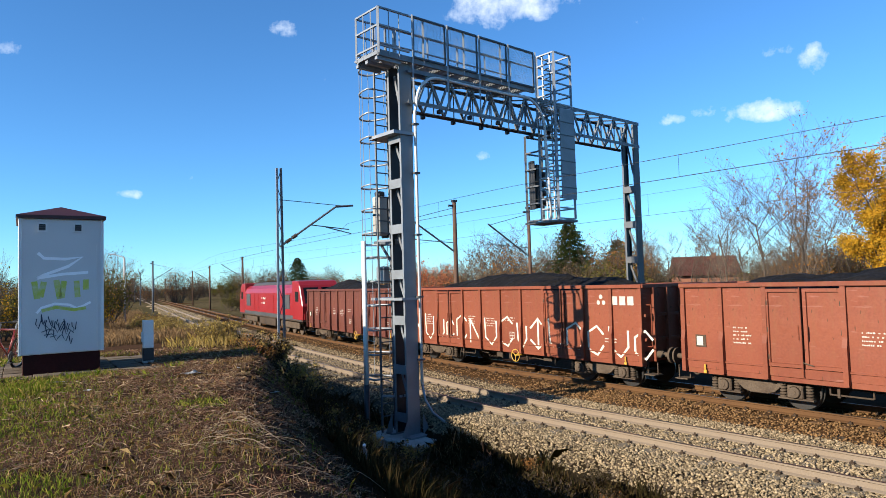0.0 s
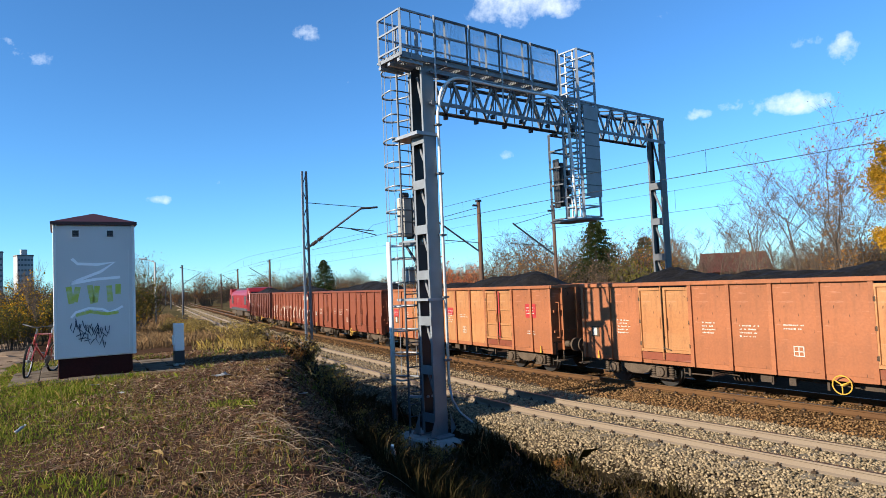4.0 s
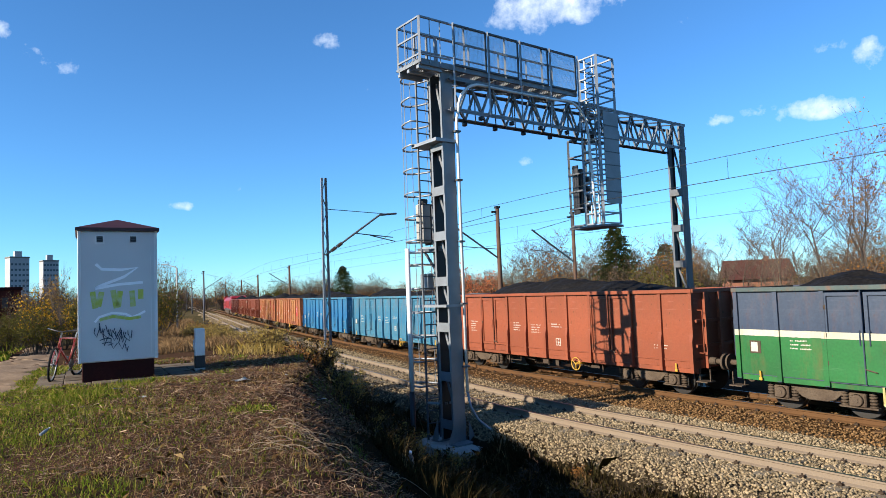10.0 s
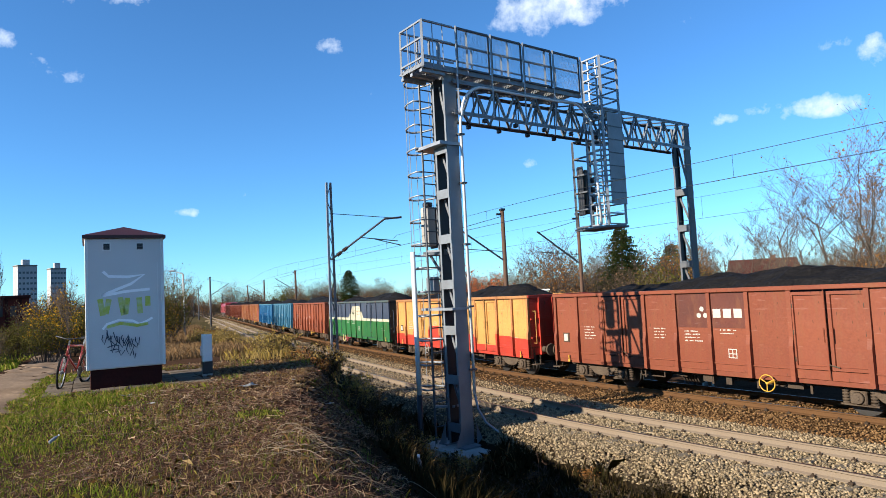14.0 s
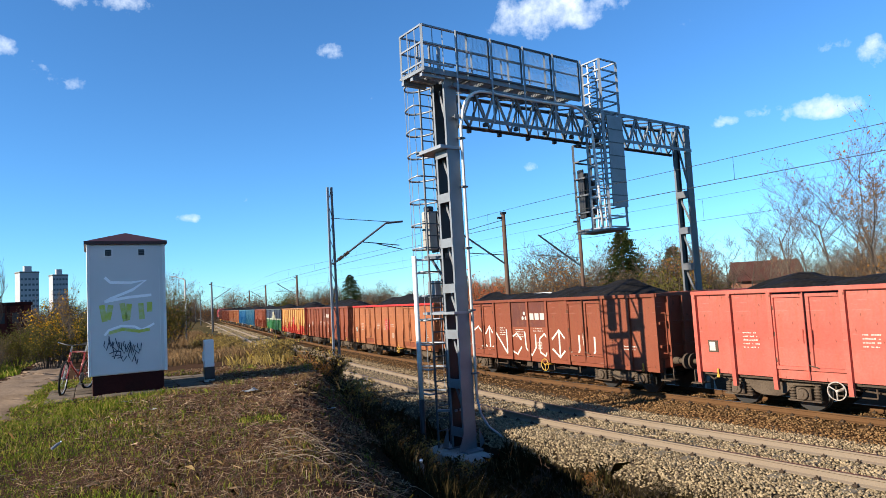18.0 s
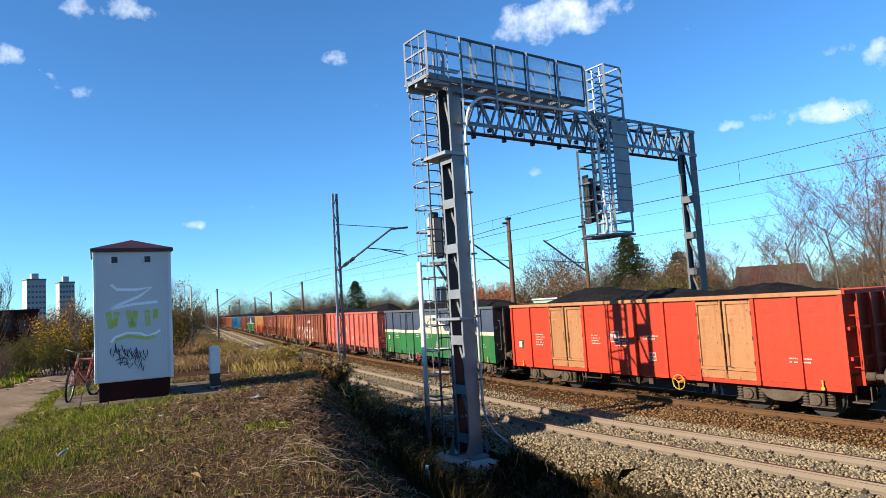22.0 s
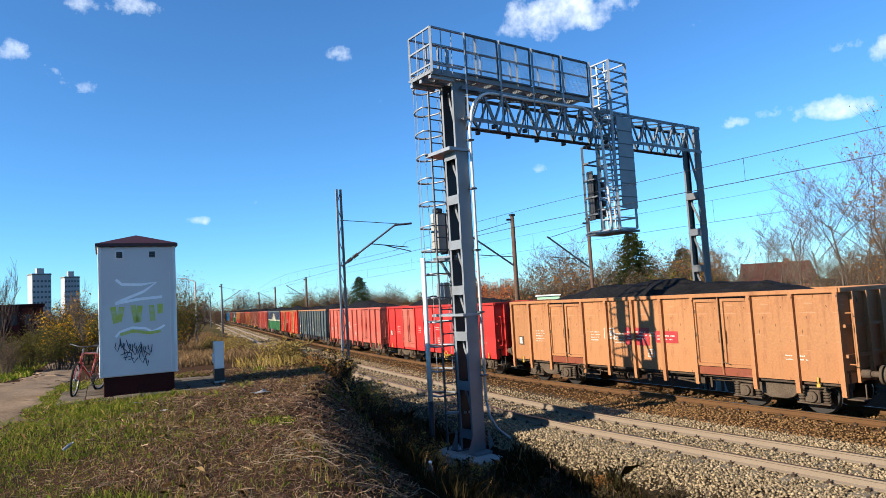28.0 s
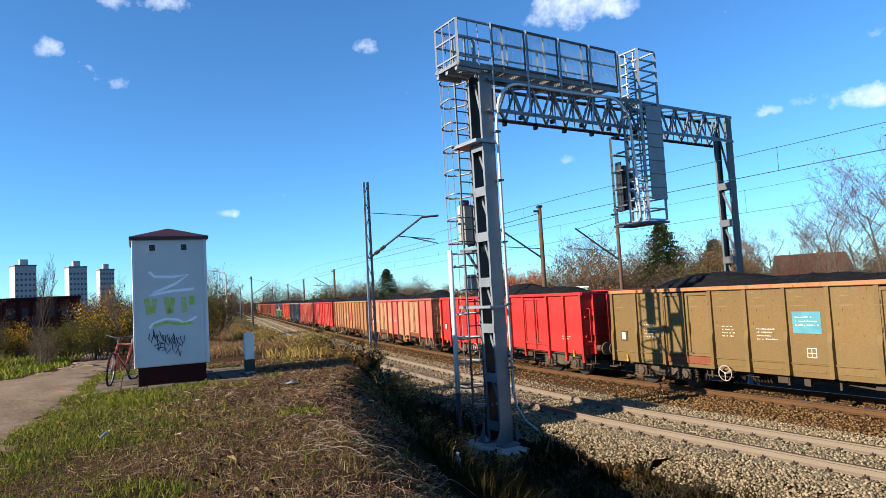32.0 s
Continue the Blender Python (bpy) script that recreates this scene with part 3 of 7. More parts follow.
# ---- dirt road ----
def build_road():
    right = [(3.0, -14.0), (-0.6, -4.5), (-3.2, 1.5), (-4.3, 4.0), (-5.5, 6.6), (-7.0, 9.5), (-8.5, 12.6), (-10.6, 16.5), (-14.0, 22), (-17.0, 27), (-24.0, 38), (-40.0, 62)]
    left = [(-1.0, -15.0), (-4.4, -5.5), (-6.4, 0.0), (-7.4, 3.4), (-8.8, 6.5), (-10.6, 10.0), (-12.6, 14.5), (-15.4, 20.4), (-18.4, 26.0), (-20.5, 29), (-27.0, 40), (-43.0, 63)]
    bm = bmesh.new()
    cols = 9
    rows = []
    t = np.linspace(0, len(right) - 1, 150)
    k = np.arange(len(right))
    R, Lf = np.array(right), np.array(left)
    rx, ry, lx, ly = (np.interp(t, k, v) for v in (R[:, 0], R[:, 1], Lf[:, 0], Lf[:, 1]))
    for i in range(len(t)):
        wob = 0.16 * math.sin(i * 0.9) + 0.1 * math.sin(i * 2.3 + 1)
        wol = 0.2 * math.sin(i * 0.7 + 2) + 0.1 * math.sin(i * 1.9)
        row = []
        for j in range(cols):
            f = j / (cols - 1)
            x = (rx[i] + wob) * (1 - f) + (lx[i] + wol) * f
            y = ry[i] * (1 - f) + ly[i] * f
            rut = -0.03 * math.exp(-((f - 0.28) / 0.1) ** 2) - 0.03 * math.exp(-((f - 0.74) / 0.1) ** 2)
            edge = 0.035 if 0 < j < cols - 1 else -0.03
            row.append(bm.verts.new((x, y, gz(x, y) + edge + rut)))
        rows.append(row)
    for a, b in zip(rows, rows[1:]):
        for j in range(cols - 1):
            bm.faces.new((a[j], b[j], b[j + 1], a[j + 1])).smooth = True
    bmesh.ops.recalc_face_normals(bm, faces=bm.faces)
    tagged(part("road", bm, M["road"]), "pale trodden dirt track with worn ruts", "dirt road", kind="structure")


build_road()

# ---- tracks ----
RAIL = [(-0.075, -0.172), (0.075, -0.172), (0.075, -0.16), (0.014, -0.135), (0.011, -0.05), (0.036, -0.036), (0.036, -0.004), (0.028, 0.0),
        (-0.028, 0.0), (-0.036, -0.004), (-0.036, -0.036), (-0.011, -0.05), (-0.014, -0.135), (-0.075, -0.16)]


def rail(track, way, off, side):
    bm = bmesh.new()
    ss = list(np.arange(-420, -20, 10.0)) + list(np.arange(-20, 30, 0.7)) + list(np.arange(30, 140, 8.0))
    rings = []
    for s in ss:
        x, y, h = way(s, off)
        rings.append([bm.verts.new((x + a * math.cos(h), y + a * math.sin(h), b)) for a, b in RAIL])
    n = len(RAIL)
    for a, b in zip(rings, rings[1:]):
        for k in range(n):
            f = bm.faces.new((a[k], b[k], b[(k + 1) % n], a[(k + 1) % n]))
            f.material_index = 1 if 6 <= k <= 8 else 0
    return part("rail", bm, [side, M["rail_head"]], track)


def build_tracks():
    for way, side, slp in ((line, M["rail_side"], M["sleeper"]), (far_line, M["rail_rust"], M["sleeper_rust"])):
        track = new("railway_track")
        tagged(track, "steel rails on concrete sleepers in pale ballast" if way is line else "rust-stained rails on brown sleepers in ballast", "railway track", "railway tracks", "structure")
        for r in (-0.7535, 0.7535):
            rail(track, way, r, side)
        sl = bmesh.new()
        box(sl, -1.25, 1.25, -0.12, 0.12, -0.36, -0.176, bevel=0.015)
        sm = bpy.data.meshes.new("sleeper")
        sl.to_mesh(sm)
        sl.free()
        sm.materials.append(slp)
        cl = bmesh.new()
        for q in (-0.13, 0.13):
            box(cl, q - 0.035, q + 0.035, -0.045, 0.045, -0.176, -0.135, bevel=0.008)
            rod(cl, (q, 0, -0.135), (q, 0, -0.10), 0.016, n=6)
        cm = bpy.data.meshes.new("clip")
        cl.to_mesh(cm)
        cl.free()
        cm.materials.append(M["clip"])
        for s in np.arange(-26, 26, 0.62):
            x, y, h = way(s)
            at = pose(x, y, 0, 0, 0, math.degrees(h))
            slo = part("sleeper", sm, None, track, at=at)
            for r in (-0.7535, 0.7535):
                part("rail_clip", cm, None, slo, at=pose(r, 0, 0))
        far = bmesh.new()
        for s in np.arange(-150, -26.3, 0.62):
            x, y, h = way(s)
            box(far, -1.25, 1.25, -0.12, 0.12, -0.3, -0.176, pose(x, y, 0, 0, 0, math.degrees(h)))
        tagged(part("sleepers", far, slp, track), kind="stuff")


build_tracks()


def stones():
    """Loose ballast: small faceted stones on the two beds."""
    rng = np.random.default_rng(3)
    octa = np.array([(1, 0, 0), (-1, 0, 0), (0, 1, 0), (0, -1, 0), (0, 0, 1), (0, 0, -1)], float)
    tri = [(0, 2, 4), (2, 1, 4), (1, 3, 4), (3, 0, 4), (2, 0, 5), (1, 2, 5), (3, 1, 5), (0, 3, 5)]
    for name, n, ulo, uhi, m, lab in (("ballast_stones", 90000, -2.3, 3.1, M["stone"], "pale grey crushed ballast stones between the sleepers"),
                                      ("far_ballast_stones", 34000, -2.3, 2.9, M["stone"], "pale grey ballast stones further along the line"),
                                      ("ballast_stones", 26000, -(OFF2 + 2.4), -2.2, M["stone_rust"], "rust-brown crushed ballast stones under the loaded line")):
        s = rng.uniform(0, 1, n) ** 1.3
        s = np.where(rng.uniform(0, 1, n) < 0.72, 17 - 17 * s, 4 - 40 * s)
        if name.startswith("far"):
            s = -34 - 110 * rng.uniform(0, 1, n) ** 1.6
        u = rng.uniform(ulo, uhi, n)
        u = np.where(u > 2.3, rng.uniform(-2.2, 2.3, n), u) if uhi > 0 else u
        xy = np.array([line(a, -b)[:2] for a, b in zip(s, u)])
        z = ground_z(xy[:, 0], xy[:, 1])
        size = rng.uniform(0.020, 0.047, n) * (1 + 0.012 * np.maximum(0, 5 - s))
        t0 = np.abs(((u + (0 if uhi > 0 else OFF2))))
        z = z + np.where(t0 < 0.62, 0.034, 0.025) * rng.uniform(-0.6, 1.4, n)
        sh = octa[None] * rng.uniform(0.65, 1.15, (n, 6, 3))
        a, b = rng.uniform(0, 6.28, n), rng.uniform(-0.6, 0.6, n)
        ca, sa, cb, sb = np.cos(a), np.sin(a), np.cos(b), np.sin(b)
        x1, y1, z1 = sh[..., 0], sh[..., 1] * cb[:, None] - sh[..., 2] * sb[:, None], sh[..., 1] * sb[:, None] + sh[..., 2] * cb[:, None]
        x2, y2 = x1 * ca[:, None] - y1 * sa[:, None], x1 * sa[:, None] + y1 * ca[:, None]
        v = np.stack([x2 * size[:, None] + xy[:, :1], y2 * size[:, None] + xy[:, 1:], z1 * 0.8 * size[:, None] + z[:, None]], -1)
        me = bpy.data.meshes.new(name)
        me.vertices.add(n * 6)
        me.vertices.foreach_set("co", v.astype(np.float32).ravel())
        f = (np.arange(n)[:, None, None] * 6 + np.array(tri)[None]).reshape(-1)
        k = n * 8
        me.loops.add(k * 3)
        me.loops.foreach_set("vertex_index", f.astype(np.int32))
        me.polygons.add(k)
        me.polygons.foreach_set("loop_start", np.arange(0, k * 3, 3, dtype=np.int32))
        me.polygons.foreach_set("loop_total", np.full(k, 3, np.int32))
        me.update()
        me.materials.append(m)
        tagged(new(name, me), lab, "ballast", kind="stuff")


stones()


# ---- signal gantry ----
GB = Vector((-0.42, 15.95, 0))
RM = Vector((7.29, 22.13, 0))
E1 = (RM - GB).normalized()
E2 = Vector((-E1.y, E1.x, 0))
SPAN = (RM - GB).length
GM = Matrix(((E1.x, E2.x, 0, GB.x), (E1.y, E2.y, 0, GB.y), (0, 0, 1, 0), (0, 0, 0, 1)))


def lattice_mast(g, x, z0, z1, wx, wy, battens, name, st="steel"):
    """Two steel channels with batten plates and diagonal lacing."""
    for sy in (-1, 1):
        y, h2, q = sy * wy / 2, wx / 2, -sy
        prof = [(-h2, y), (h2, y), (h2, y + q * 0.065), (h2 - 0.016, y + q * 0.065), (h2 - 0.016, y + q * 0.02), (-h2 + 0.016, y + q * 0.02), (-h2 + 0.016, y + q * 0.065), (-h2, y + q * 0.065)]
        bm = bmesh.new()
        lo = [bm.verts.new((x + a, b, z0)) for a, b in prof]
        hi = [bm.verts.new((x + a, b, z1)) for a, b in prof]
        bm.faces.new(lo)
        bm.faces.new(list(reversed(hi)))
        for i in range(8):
            # channel's inner faces blackened: the shade inside the mast is put into colour
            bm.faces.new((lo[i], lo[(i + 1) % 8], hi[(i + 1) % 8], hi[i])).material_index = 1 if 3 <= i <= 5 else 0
        bmesh.ops.recalc_face_normals(bm, faces=bm.faces)
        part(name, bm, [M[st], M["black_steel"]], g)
    for z in battens:
        for sx in (-1, 1):
            xx = x + sx * (wx / 2 + 0.006)
            part("batten_plate", bx(xx - 0.006, xx + 0.006, -wy / 2, wy / 2, z - 0.11, z + 0.11), M[st], g)
    zs = [z0 + 0.1] + list(battens) + [z1 - 0.1]
    for a, b in zip(zs, zs[1:]):
        if b - a > 0.3:
            part("lacing_bar", bars([((x, -wy / 2 + 0.06, a + 0.12), (x, wy / 2 - 0.06, b - 0.12))], 0.02, 0.07), M[st], g)


def build_gantry():
    g = new("signal_gantry")
    # drawn at ten elevenths and brought to true size here
    g.matrix_basis = Matrix.Translation(EYE) @ Matrix.Scale(1.10, 4) @ Matrix.Translation(-Vector(EYE)) @ GM
    tagged(g, "galvanised steel signal gantry spanning both tracks, caged ladder and walkway", "signal gantry")
    ztop, zbot, zc = 8.50, 7.72, 8.82
    wx, wy = 0.36, 0.50
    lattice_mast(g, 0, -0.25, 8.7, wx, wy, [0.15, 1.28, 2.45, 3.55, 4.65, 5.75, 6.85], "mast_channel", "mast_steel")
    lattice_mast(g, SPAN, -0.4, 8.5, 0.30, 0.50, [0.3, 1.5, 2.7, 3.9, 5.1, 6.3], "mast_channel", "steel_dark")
    for x in (0, SPAN):
        bm = bmesh.new()
        for sy in (-1, 1):
            bar(bm, (x - 0.3, sy * 0.36, -0.27), (x + 0.3, sy * 0.36, -0.27), 0.3, 0.04)
        for sx in (-1, 1):
            for sy in (-1, 1):
                v = [bm.verts.new(q) for q in ((x + sx * 0.21, sy * 0.33, -0.25), (x + sx * 0.42, sy * 0.33, -0.25), (x + sx * 0.21, sy * 0.33, 0.25))]
                bm.faces.new(v)
        part("base_plate", bm, M["mast_steel"], g)
        bm = bx(x - 0.62, x + 0.85, -0.95, 0.90, -1.25, -0.29, bevel=0.04)
        part("foundation", bm, M["concrete"], g, "chipped concrete footing")
    # bolted collar half way up
    part("mast_bracket", bx(-0.42, 0.22, -0.30, 0.75, 6.92, 7.0), M["steel"], g)
    part("mast_bracket", bx(-0.30, 0.24, -0.30, 1.0, 2.93, 2.99), M["steel"], g)
    # beam: four chords, lacing on sides, top and bottom
    half = 0.33
    for y in (-half, half):
        for z in (zbot, ztop):
            bm = bmesh.new()
            box(bm, 0.0, SPAN, y - 0.05, y + 0.05, z - 0.006, z + 0.006)
            box(bm, 0.0, SPAN, y - 0.006 - math.copysign(0.044, y) * -1, y + 0.006 + math.copysign(0.044, y), z - 0.05, z + 0.05)
            part("beam_chord", bm, M["mast_steel"], g)
    n = 13
    step = (SPAN - 0.6) / n
    for y in (-half, half):
        for i in range(n):
            x = 0.3 + i * step
            part("beam_lacing", bars([((x, y, zbot), (x + step / 2, y, ztop))], 0.05), M["mast_steel"], g)
            part("beam_lacing", bars([((x + step / 2, y, ztop), (x + step, y, zbot))], 0.05), M["mast_steel"], g)
            part("beam_upright", bars([((x + step / 2, y, zbot), (x + step / 2, y, ztop))], 0.03), M["steel_dark"], g)
    for i in range(n):
        x = 0.3 + i * step
        part("beam_lacing", bars([((x, -half, zbot), (x + step, half, zbot))], 0.035), M["steel_dark"], g)
        part("beam_lacing", bars([((x, half, ztop), (x + step, -half, ztop))], 0.035), M["steel_dark"], g)
    # cable trough and lamps' clamps under the beam
    for i in range(5):
        x = 1.0 + i * 1.05
        for yy in (-0.33, 0.33):
            part("beam_clamp", bx(x - 0.05, x + 0.05, yy - 0.06, yy + 0.06, zbot - 0.15, zbot - 0.05, bevel=0.015), M["black_steel"], g)
    # walkway deck
    x0, x1 = -0.88, 4.55
    bm = bmesh.new()
    for y in (-0.38, 0.48):
        box(bm, x0, x1, y - 0.03, y + 0.03, zc - 0.14, zc)
    for k in np.arange(x0, x1, 0.5):
        box(bm, k, k + 0.05, -0.38, 0.48, zc - 0.1, zc - 0.02)
    part("deck_frame", bm, M["mast_steel"], g)
    bm = bmesh.new()
    for y in np.arange(-0.35, 0.46, 0.06):
        box(bm, x0, x1, y - 0.012, y + 0.012, zc - 0.02, zc + 0.012)
    part("deck_grating", bm, M["steel"], g)
    # outrigger platform at the ladder
    bm = bmesh.new()
    box(bm, -0.88, -0.36, 0.48, 0.62, zc - 0.06, zc - 0.02)
    for y in (-0.3, 0.1, 0.5):
        box(bm, -0.88, -0.2, y - 0.05, y + 0.05, zc - 0.22, zc - 0.145)
    part("ladder_platform", bm, M["steel"], g)
    # railings: posts and three rails on both sides
    hr = 1.0
    for y, xs in ((-0.40, np.linspace(x0, x1, 5)), (0.50, np.linspace(0.3, x1, 5))):
        for x in xs:
            part("railing_post", bars([((x, y, zc - 0.12), (x, y, zc + hr))], 0.05), M["steel"], g)
        for z in (hr, 0.58):
            part("railing_bar", bars([((xs[0], y, zc + z), (xs[-1], y, zc + z))], 0.035), M["steel"], g)
    # wire mesh screens on the camera side
    xs = np.linspace(0.08, x1, 5)
    for a, b in zip(xs, xs[1:]):
        a, b = a + 0.05, b - 0.05
        fr = part("mesh_screen", bars([((a, -0.445, zc), (b, -0.445, zc)), ((b, -0.445, zc), (b, -0.445, zc + hr)), ((b, -0.445, zc + hr), (a, -0.445, zc + hr)), ((a, -0.445, zc + hr), (a, -0.445, zc))], 0.045, 0.03, (0, 1, 0)), M["steel_dark"], g)
        bm = bmesh.new()
        for x in np.arange(a, b, 0.026):
            bar(bm, (x, -0.445, zc), (x, -0.445, zc + hr), 0.003, 0.003)
        for z in np.arange(zc, zc + hr, 0.026):
            bar(bm, (a, -0.445, z), (b, -0.445, z), 0.003, 0.003)
        part("wire_mesh", bm, M["mesh_grey"], fr)
    for x in xs:
        part("screen_post", bars([((x, -0.48, zbot - 0.04), (x, -0.48, zc + hr + 0.02))], 0.04), M["steel"], g)
    # end railing with upright bars round the ladder head
    ring = [(0.25, 0.52), (-0.88, 0.52), (-0.88, -0.42), (0.02, -0.42)]
    for z in (hr, 0.58, 0.1):
        part("railing_bar", bars([((*a, zc + z), (*b, zc + z)) for a, b in zip(ring, ring[1:])], 0.04), M["steel"], g)
    for a, b in zip(ring, ring[1:]):
        d = (Vector(b) - Vector(a)).length
        k = max(2, int(d / 0.28))
        for i in range(k):
            q = Vector(a).lerp(Vector(b), i / k)
            part("railing_post", bars([((q.x, q.y, zc - 0.1), (q.x, q.y, zc + hr))], 0.022 if i else 0.045), M["steel"], g)
    # caged ladder beside the mast
    lx0, lx1, ly = -0.32, 0.06, 0.60
    for x in (lx0, lx1):
        part("ladder_stile", rods([((x, ly, -0.5), (x, ly, zc + 1.0))], 0.03), M["steel_dark"], g)
    for z in np.arange(-0.2, zc, 0.3):
        part("rung", rods([((lx0, ly, z), (lx1, ly, z))], 0.016), M["steel_dark"], g)
    lm = (lx0 + lx1) / 2
    ring2 = [(lm - 0.36 * math.cos(t), ly + 0.05 + 0.76 * math.sin(t)) for t in np.linspace(0.0, math.pi, 9)]
    for z in np.arange(1.0, zc + 0.1, 0.60):
        pts = [(lx0, ly, z)] + [(x, y, z) for x, y in ring2] + [(lx1, ly, z)]
        part("cage_hoop", pipe(pts, 0.026, 4), M["steel"], g)
    for x, y in ring2[1:-1:2]:
        part("cage_strap", bars([((x, y, 1.0), (x, y, zc + 0.05))], 0.03, 0.012), M["steel"], g)
    for z in (0.6, 2.96, 4.4, 6.95):
        part("ladder_bracket", bars([((0.0, 0.2, z), (lx0, ly, z))], 0.05), M["steel"], g)
        part("ladder_bracket", bars([((0.1, 0.2, z), (lx1, ly, z))], 0.05), M["steel"], g)
    # signal head on the mast's ladder side
    sg = part("signal_head", bx(-0.16, 0.12, 0.76, 1.06, 4.55, 5.55, bevel=0.03), M["concrete"], g, "grey signal lamp case seen from behind")
    for z in (4.7, 4.95, 5.2, 5.42):
        bm = bmesh.new()
        rod(bm, (0.1, 0.91, z), (0.42, 0.91, z), 0.095, n=12)
        part("lamp_hood", bm, M["black_steel"], sg)
        part("case_seam", bx(-0.168, -0.16, 0.78, 1.04, z - 0.13, z - 0.115), M["black_steel"], sg)
    part("signal_backboard", bx(0.12, 0.15, 0.74, 1.08, 4.5, 5.55, bevel=0.02), M["black_steel"], sg)
    part("signal_cap", bx(-0.12, 0.08, 0.80, 1.02, 5.55, 5.68, bevel=0.03), M["black_steel"], sg)
    part("signal_bracket", bx(-0.1, 0.1, 0.2, 1.1, 4.30, 4.42), M["steel_dark"], sg)
    part("signal_stay", bars([((0.0, 0.25, 3.6), (0.0, 0.9, 4.3))], 0.05), M["steel_dark"], g)
    for zz in (3.35,):
        part("junction_box", bx(-0.14, 0.06, 0.66, 0.98, zz, zz + 0.42, bevel=0.02), M["panel_grey"], g)
    # hanging signal cage: upper ladder tower, deeper below the beam
    X = (5.0, 5.74)
    Y = (-0.78, -0.14)
    z0, zm, z1 = 5.06, 7.6, 9.88
    yd = 0.42
    for x in X:
        for y in Y:
            part("cage_post", bars([((x, y, z0), (x, y, z1))], 0.065), M["steel"], g)
        part("cage_post", bars([((x, yd, z0), (x, yd, zm))], 0.065), M["steel_dark"], g)
    loop = [(X[0], Y[0]), (X[1], Y[0]), (X[1], Y[1]), (X[0], Y[1]), (X[0], Y[0])]
    for z in np.linspace(z0, z1, 17):
        for a, b in zip(loop, loop[1:]):
            part("cage_rail", bars([((*a, z), (*b, z))], 0.04), M["steel"], g)
    low = [(X[0], Y[1]), (X[0], yd), (X[1], yd), (X[1], Y[1])]
    for z in np.linspace(z0, zm, 6):
        for a, b in zip(low, low[1:]):
            part("cage_rail", bars([((*a, z), (*b, z))], 0.045), M["steel_dark"], g)
    bm = bx(X[0] - 0.05, X[1] + 0.05, Y[0] - 0.05, yd + 0.05, z0 - 0.1, z0 - 0.04)
    part("cage_floor", bm, M["steel_dark"], g)
    for y in (-0.60, -0.32):
        part("ladder_stile", rods([((X[0] + 0.05, y, z0), (X[0] + 0.05, y, z1))], 0.026), M["steel"], g)
    for z in np.arange(z0 + 0.2, z1, 0.28):
        part("rung", rods([((X[0] + 0.05, -0.60, z), (X[0] + 0.05, -0.32, z))], 0.016), M["steel"], g)
    bp = part("backing_panel", bx(X[0] + 0.12, X[1] + 0.03, Y[0] - 0.06, Y[0] - 0.036, 5.62, 8.25), M["panel_grey"], g, "flat grey sheet panel")
    for z in np.arange(5.95, 8.2, 0.38):
        part("panel_seam", bx(X[0] + 0.12, X[1] + 0.03, Y[0] - 0.07, Y[0] - 0.06, z - 0.014, z + 0.014), M["steel_dark"], bp)
    sg = part("signal_head", bx(X[0] + 0.1, X[0] + 0.32, 0.08, 0.36, 5.45, 6.75, bevel=0.04), M["black_steel"], g, "dark signal lamp case in the cage")
    for z in (5.65, 5.92, 6.2, 6.48):
        bm = bmesh.new()
        rod(bm, (X[0] + 0.32, 0.22, z), (X[0] + 0.62, 0.22, z), 0.09, n=12)
        part("lamp_hood", bm, M["black_steel"], sg)
    part("signal_backboard", bx(X[0] + 0.02, X[0] + 0.05, 0.10, 0.34, 5.4, 6.85, bevel=0.02), M["black_steel"], sg)
    # conduit pipes: up the mast, over and along the beam, down the cage
    def arc(c, a0, a1, r, ax, n=9):
        return [Vector(c) + r * (math.cos(a0 + (a1 - a0) * i / (n - 1)) * Vector(ax) + math.sin(a0 + (a1 - a0) * i / (n - 1)) * Vector((0, 0, 1))) for i in range(n)]
    px = 0.22
    up = [(px, -0.32, 0.9), (px, -0.32, 7.5)] + [tuple(v) for v in arc((px + 0.75, -0.40, 7.7), math.pi, math.pi / 2, 0.75, (1, 0, 0))]
    along = [(2.2, -0.46, 8.42), (3.5, -0.56, 8.40)] + [tuple(v) for v in arc((3.85, -0.66, 7.6), math.pi / 2, 0, 0.8, (1, 0, 0))] + [(4.72, -0.68, 6.4), (4.78, -0.68, 5.05)]
    part("conduit", pipe(up + along, 0.036, 10), M["white_paint"], g, "pale curved cable pipe")
    tail = [(px, -0.32, 0.9), (px + 0.02, -0.4, 0.55), (px + 0.12, -0.55, 0.25), (px + 0.3, -0.8, 0.02), (px + 0.42, -0.95, -0.3), (px + 0.45, -1.0, -0.95)]
    part("cable_tail", pipe(tail, 0.03, 8), M["steel"], g)
    for z in (1.5, 3.0, 4.5, 6.0, 7.2):
        part("conduit_clip", bx(px - 0.09, px + 0.07, -0.38, -0.26, z - 0.02, z + 0.02), M["steel_dark"], g)
    # slim white standpipe with a black foot
    part("standpipe", rods([((-0.62, 0.80, 0.9), (-0.62, 0.80, 4.4))], 0.06, 12), M["white_paint"], g, "white-painted standpipe")
    part("standpipe_foot", rods([((-0.62, 0.80, -1.2), (-0.62, 0.80, 0.9))], 0.066, 12), M["black_steel"], g)
    part("standpipe_arm", rods([((-0.62, 0.80, 4.3), (-0.2, 0.66, 4.3))], 0.03), M["white_paint"], g)


build_gantry()


# ---- trackside cabinet house ----
CAB_X, CAB_Y = -7.34, 13.59


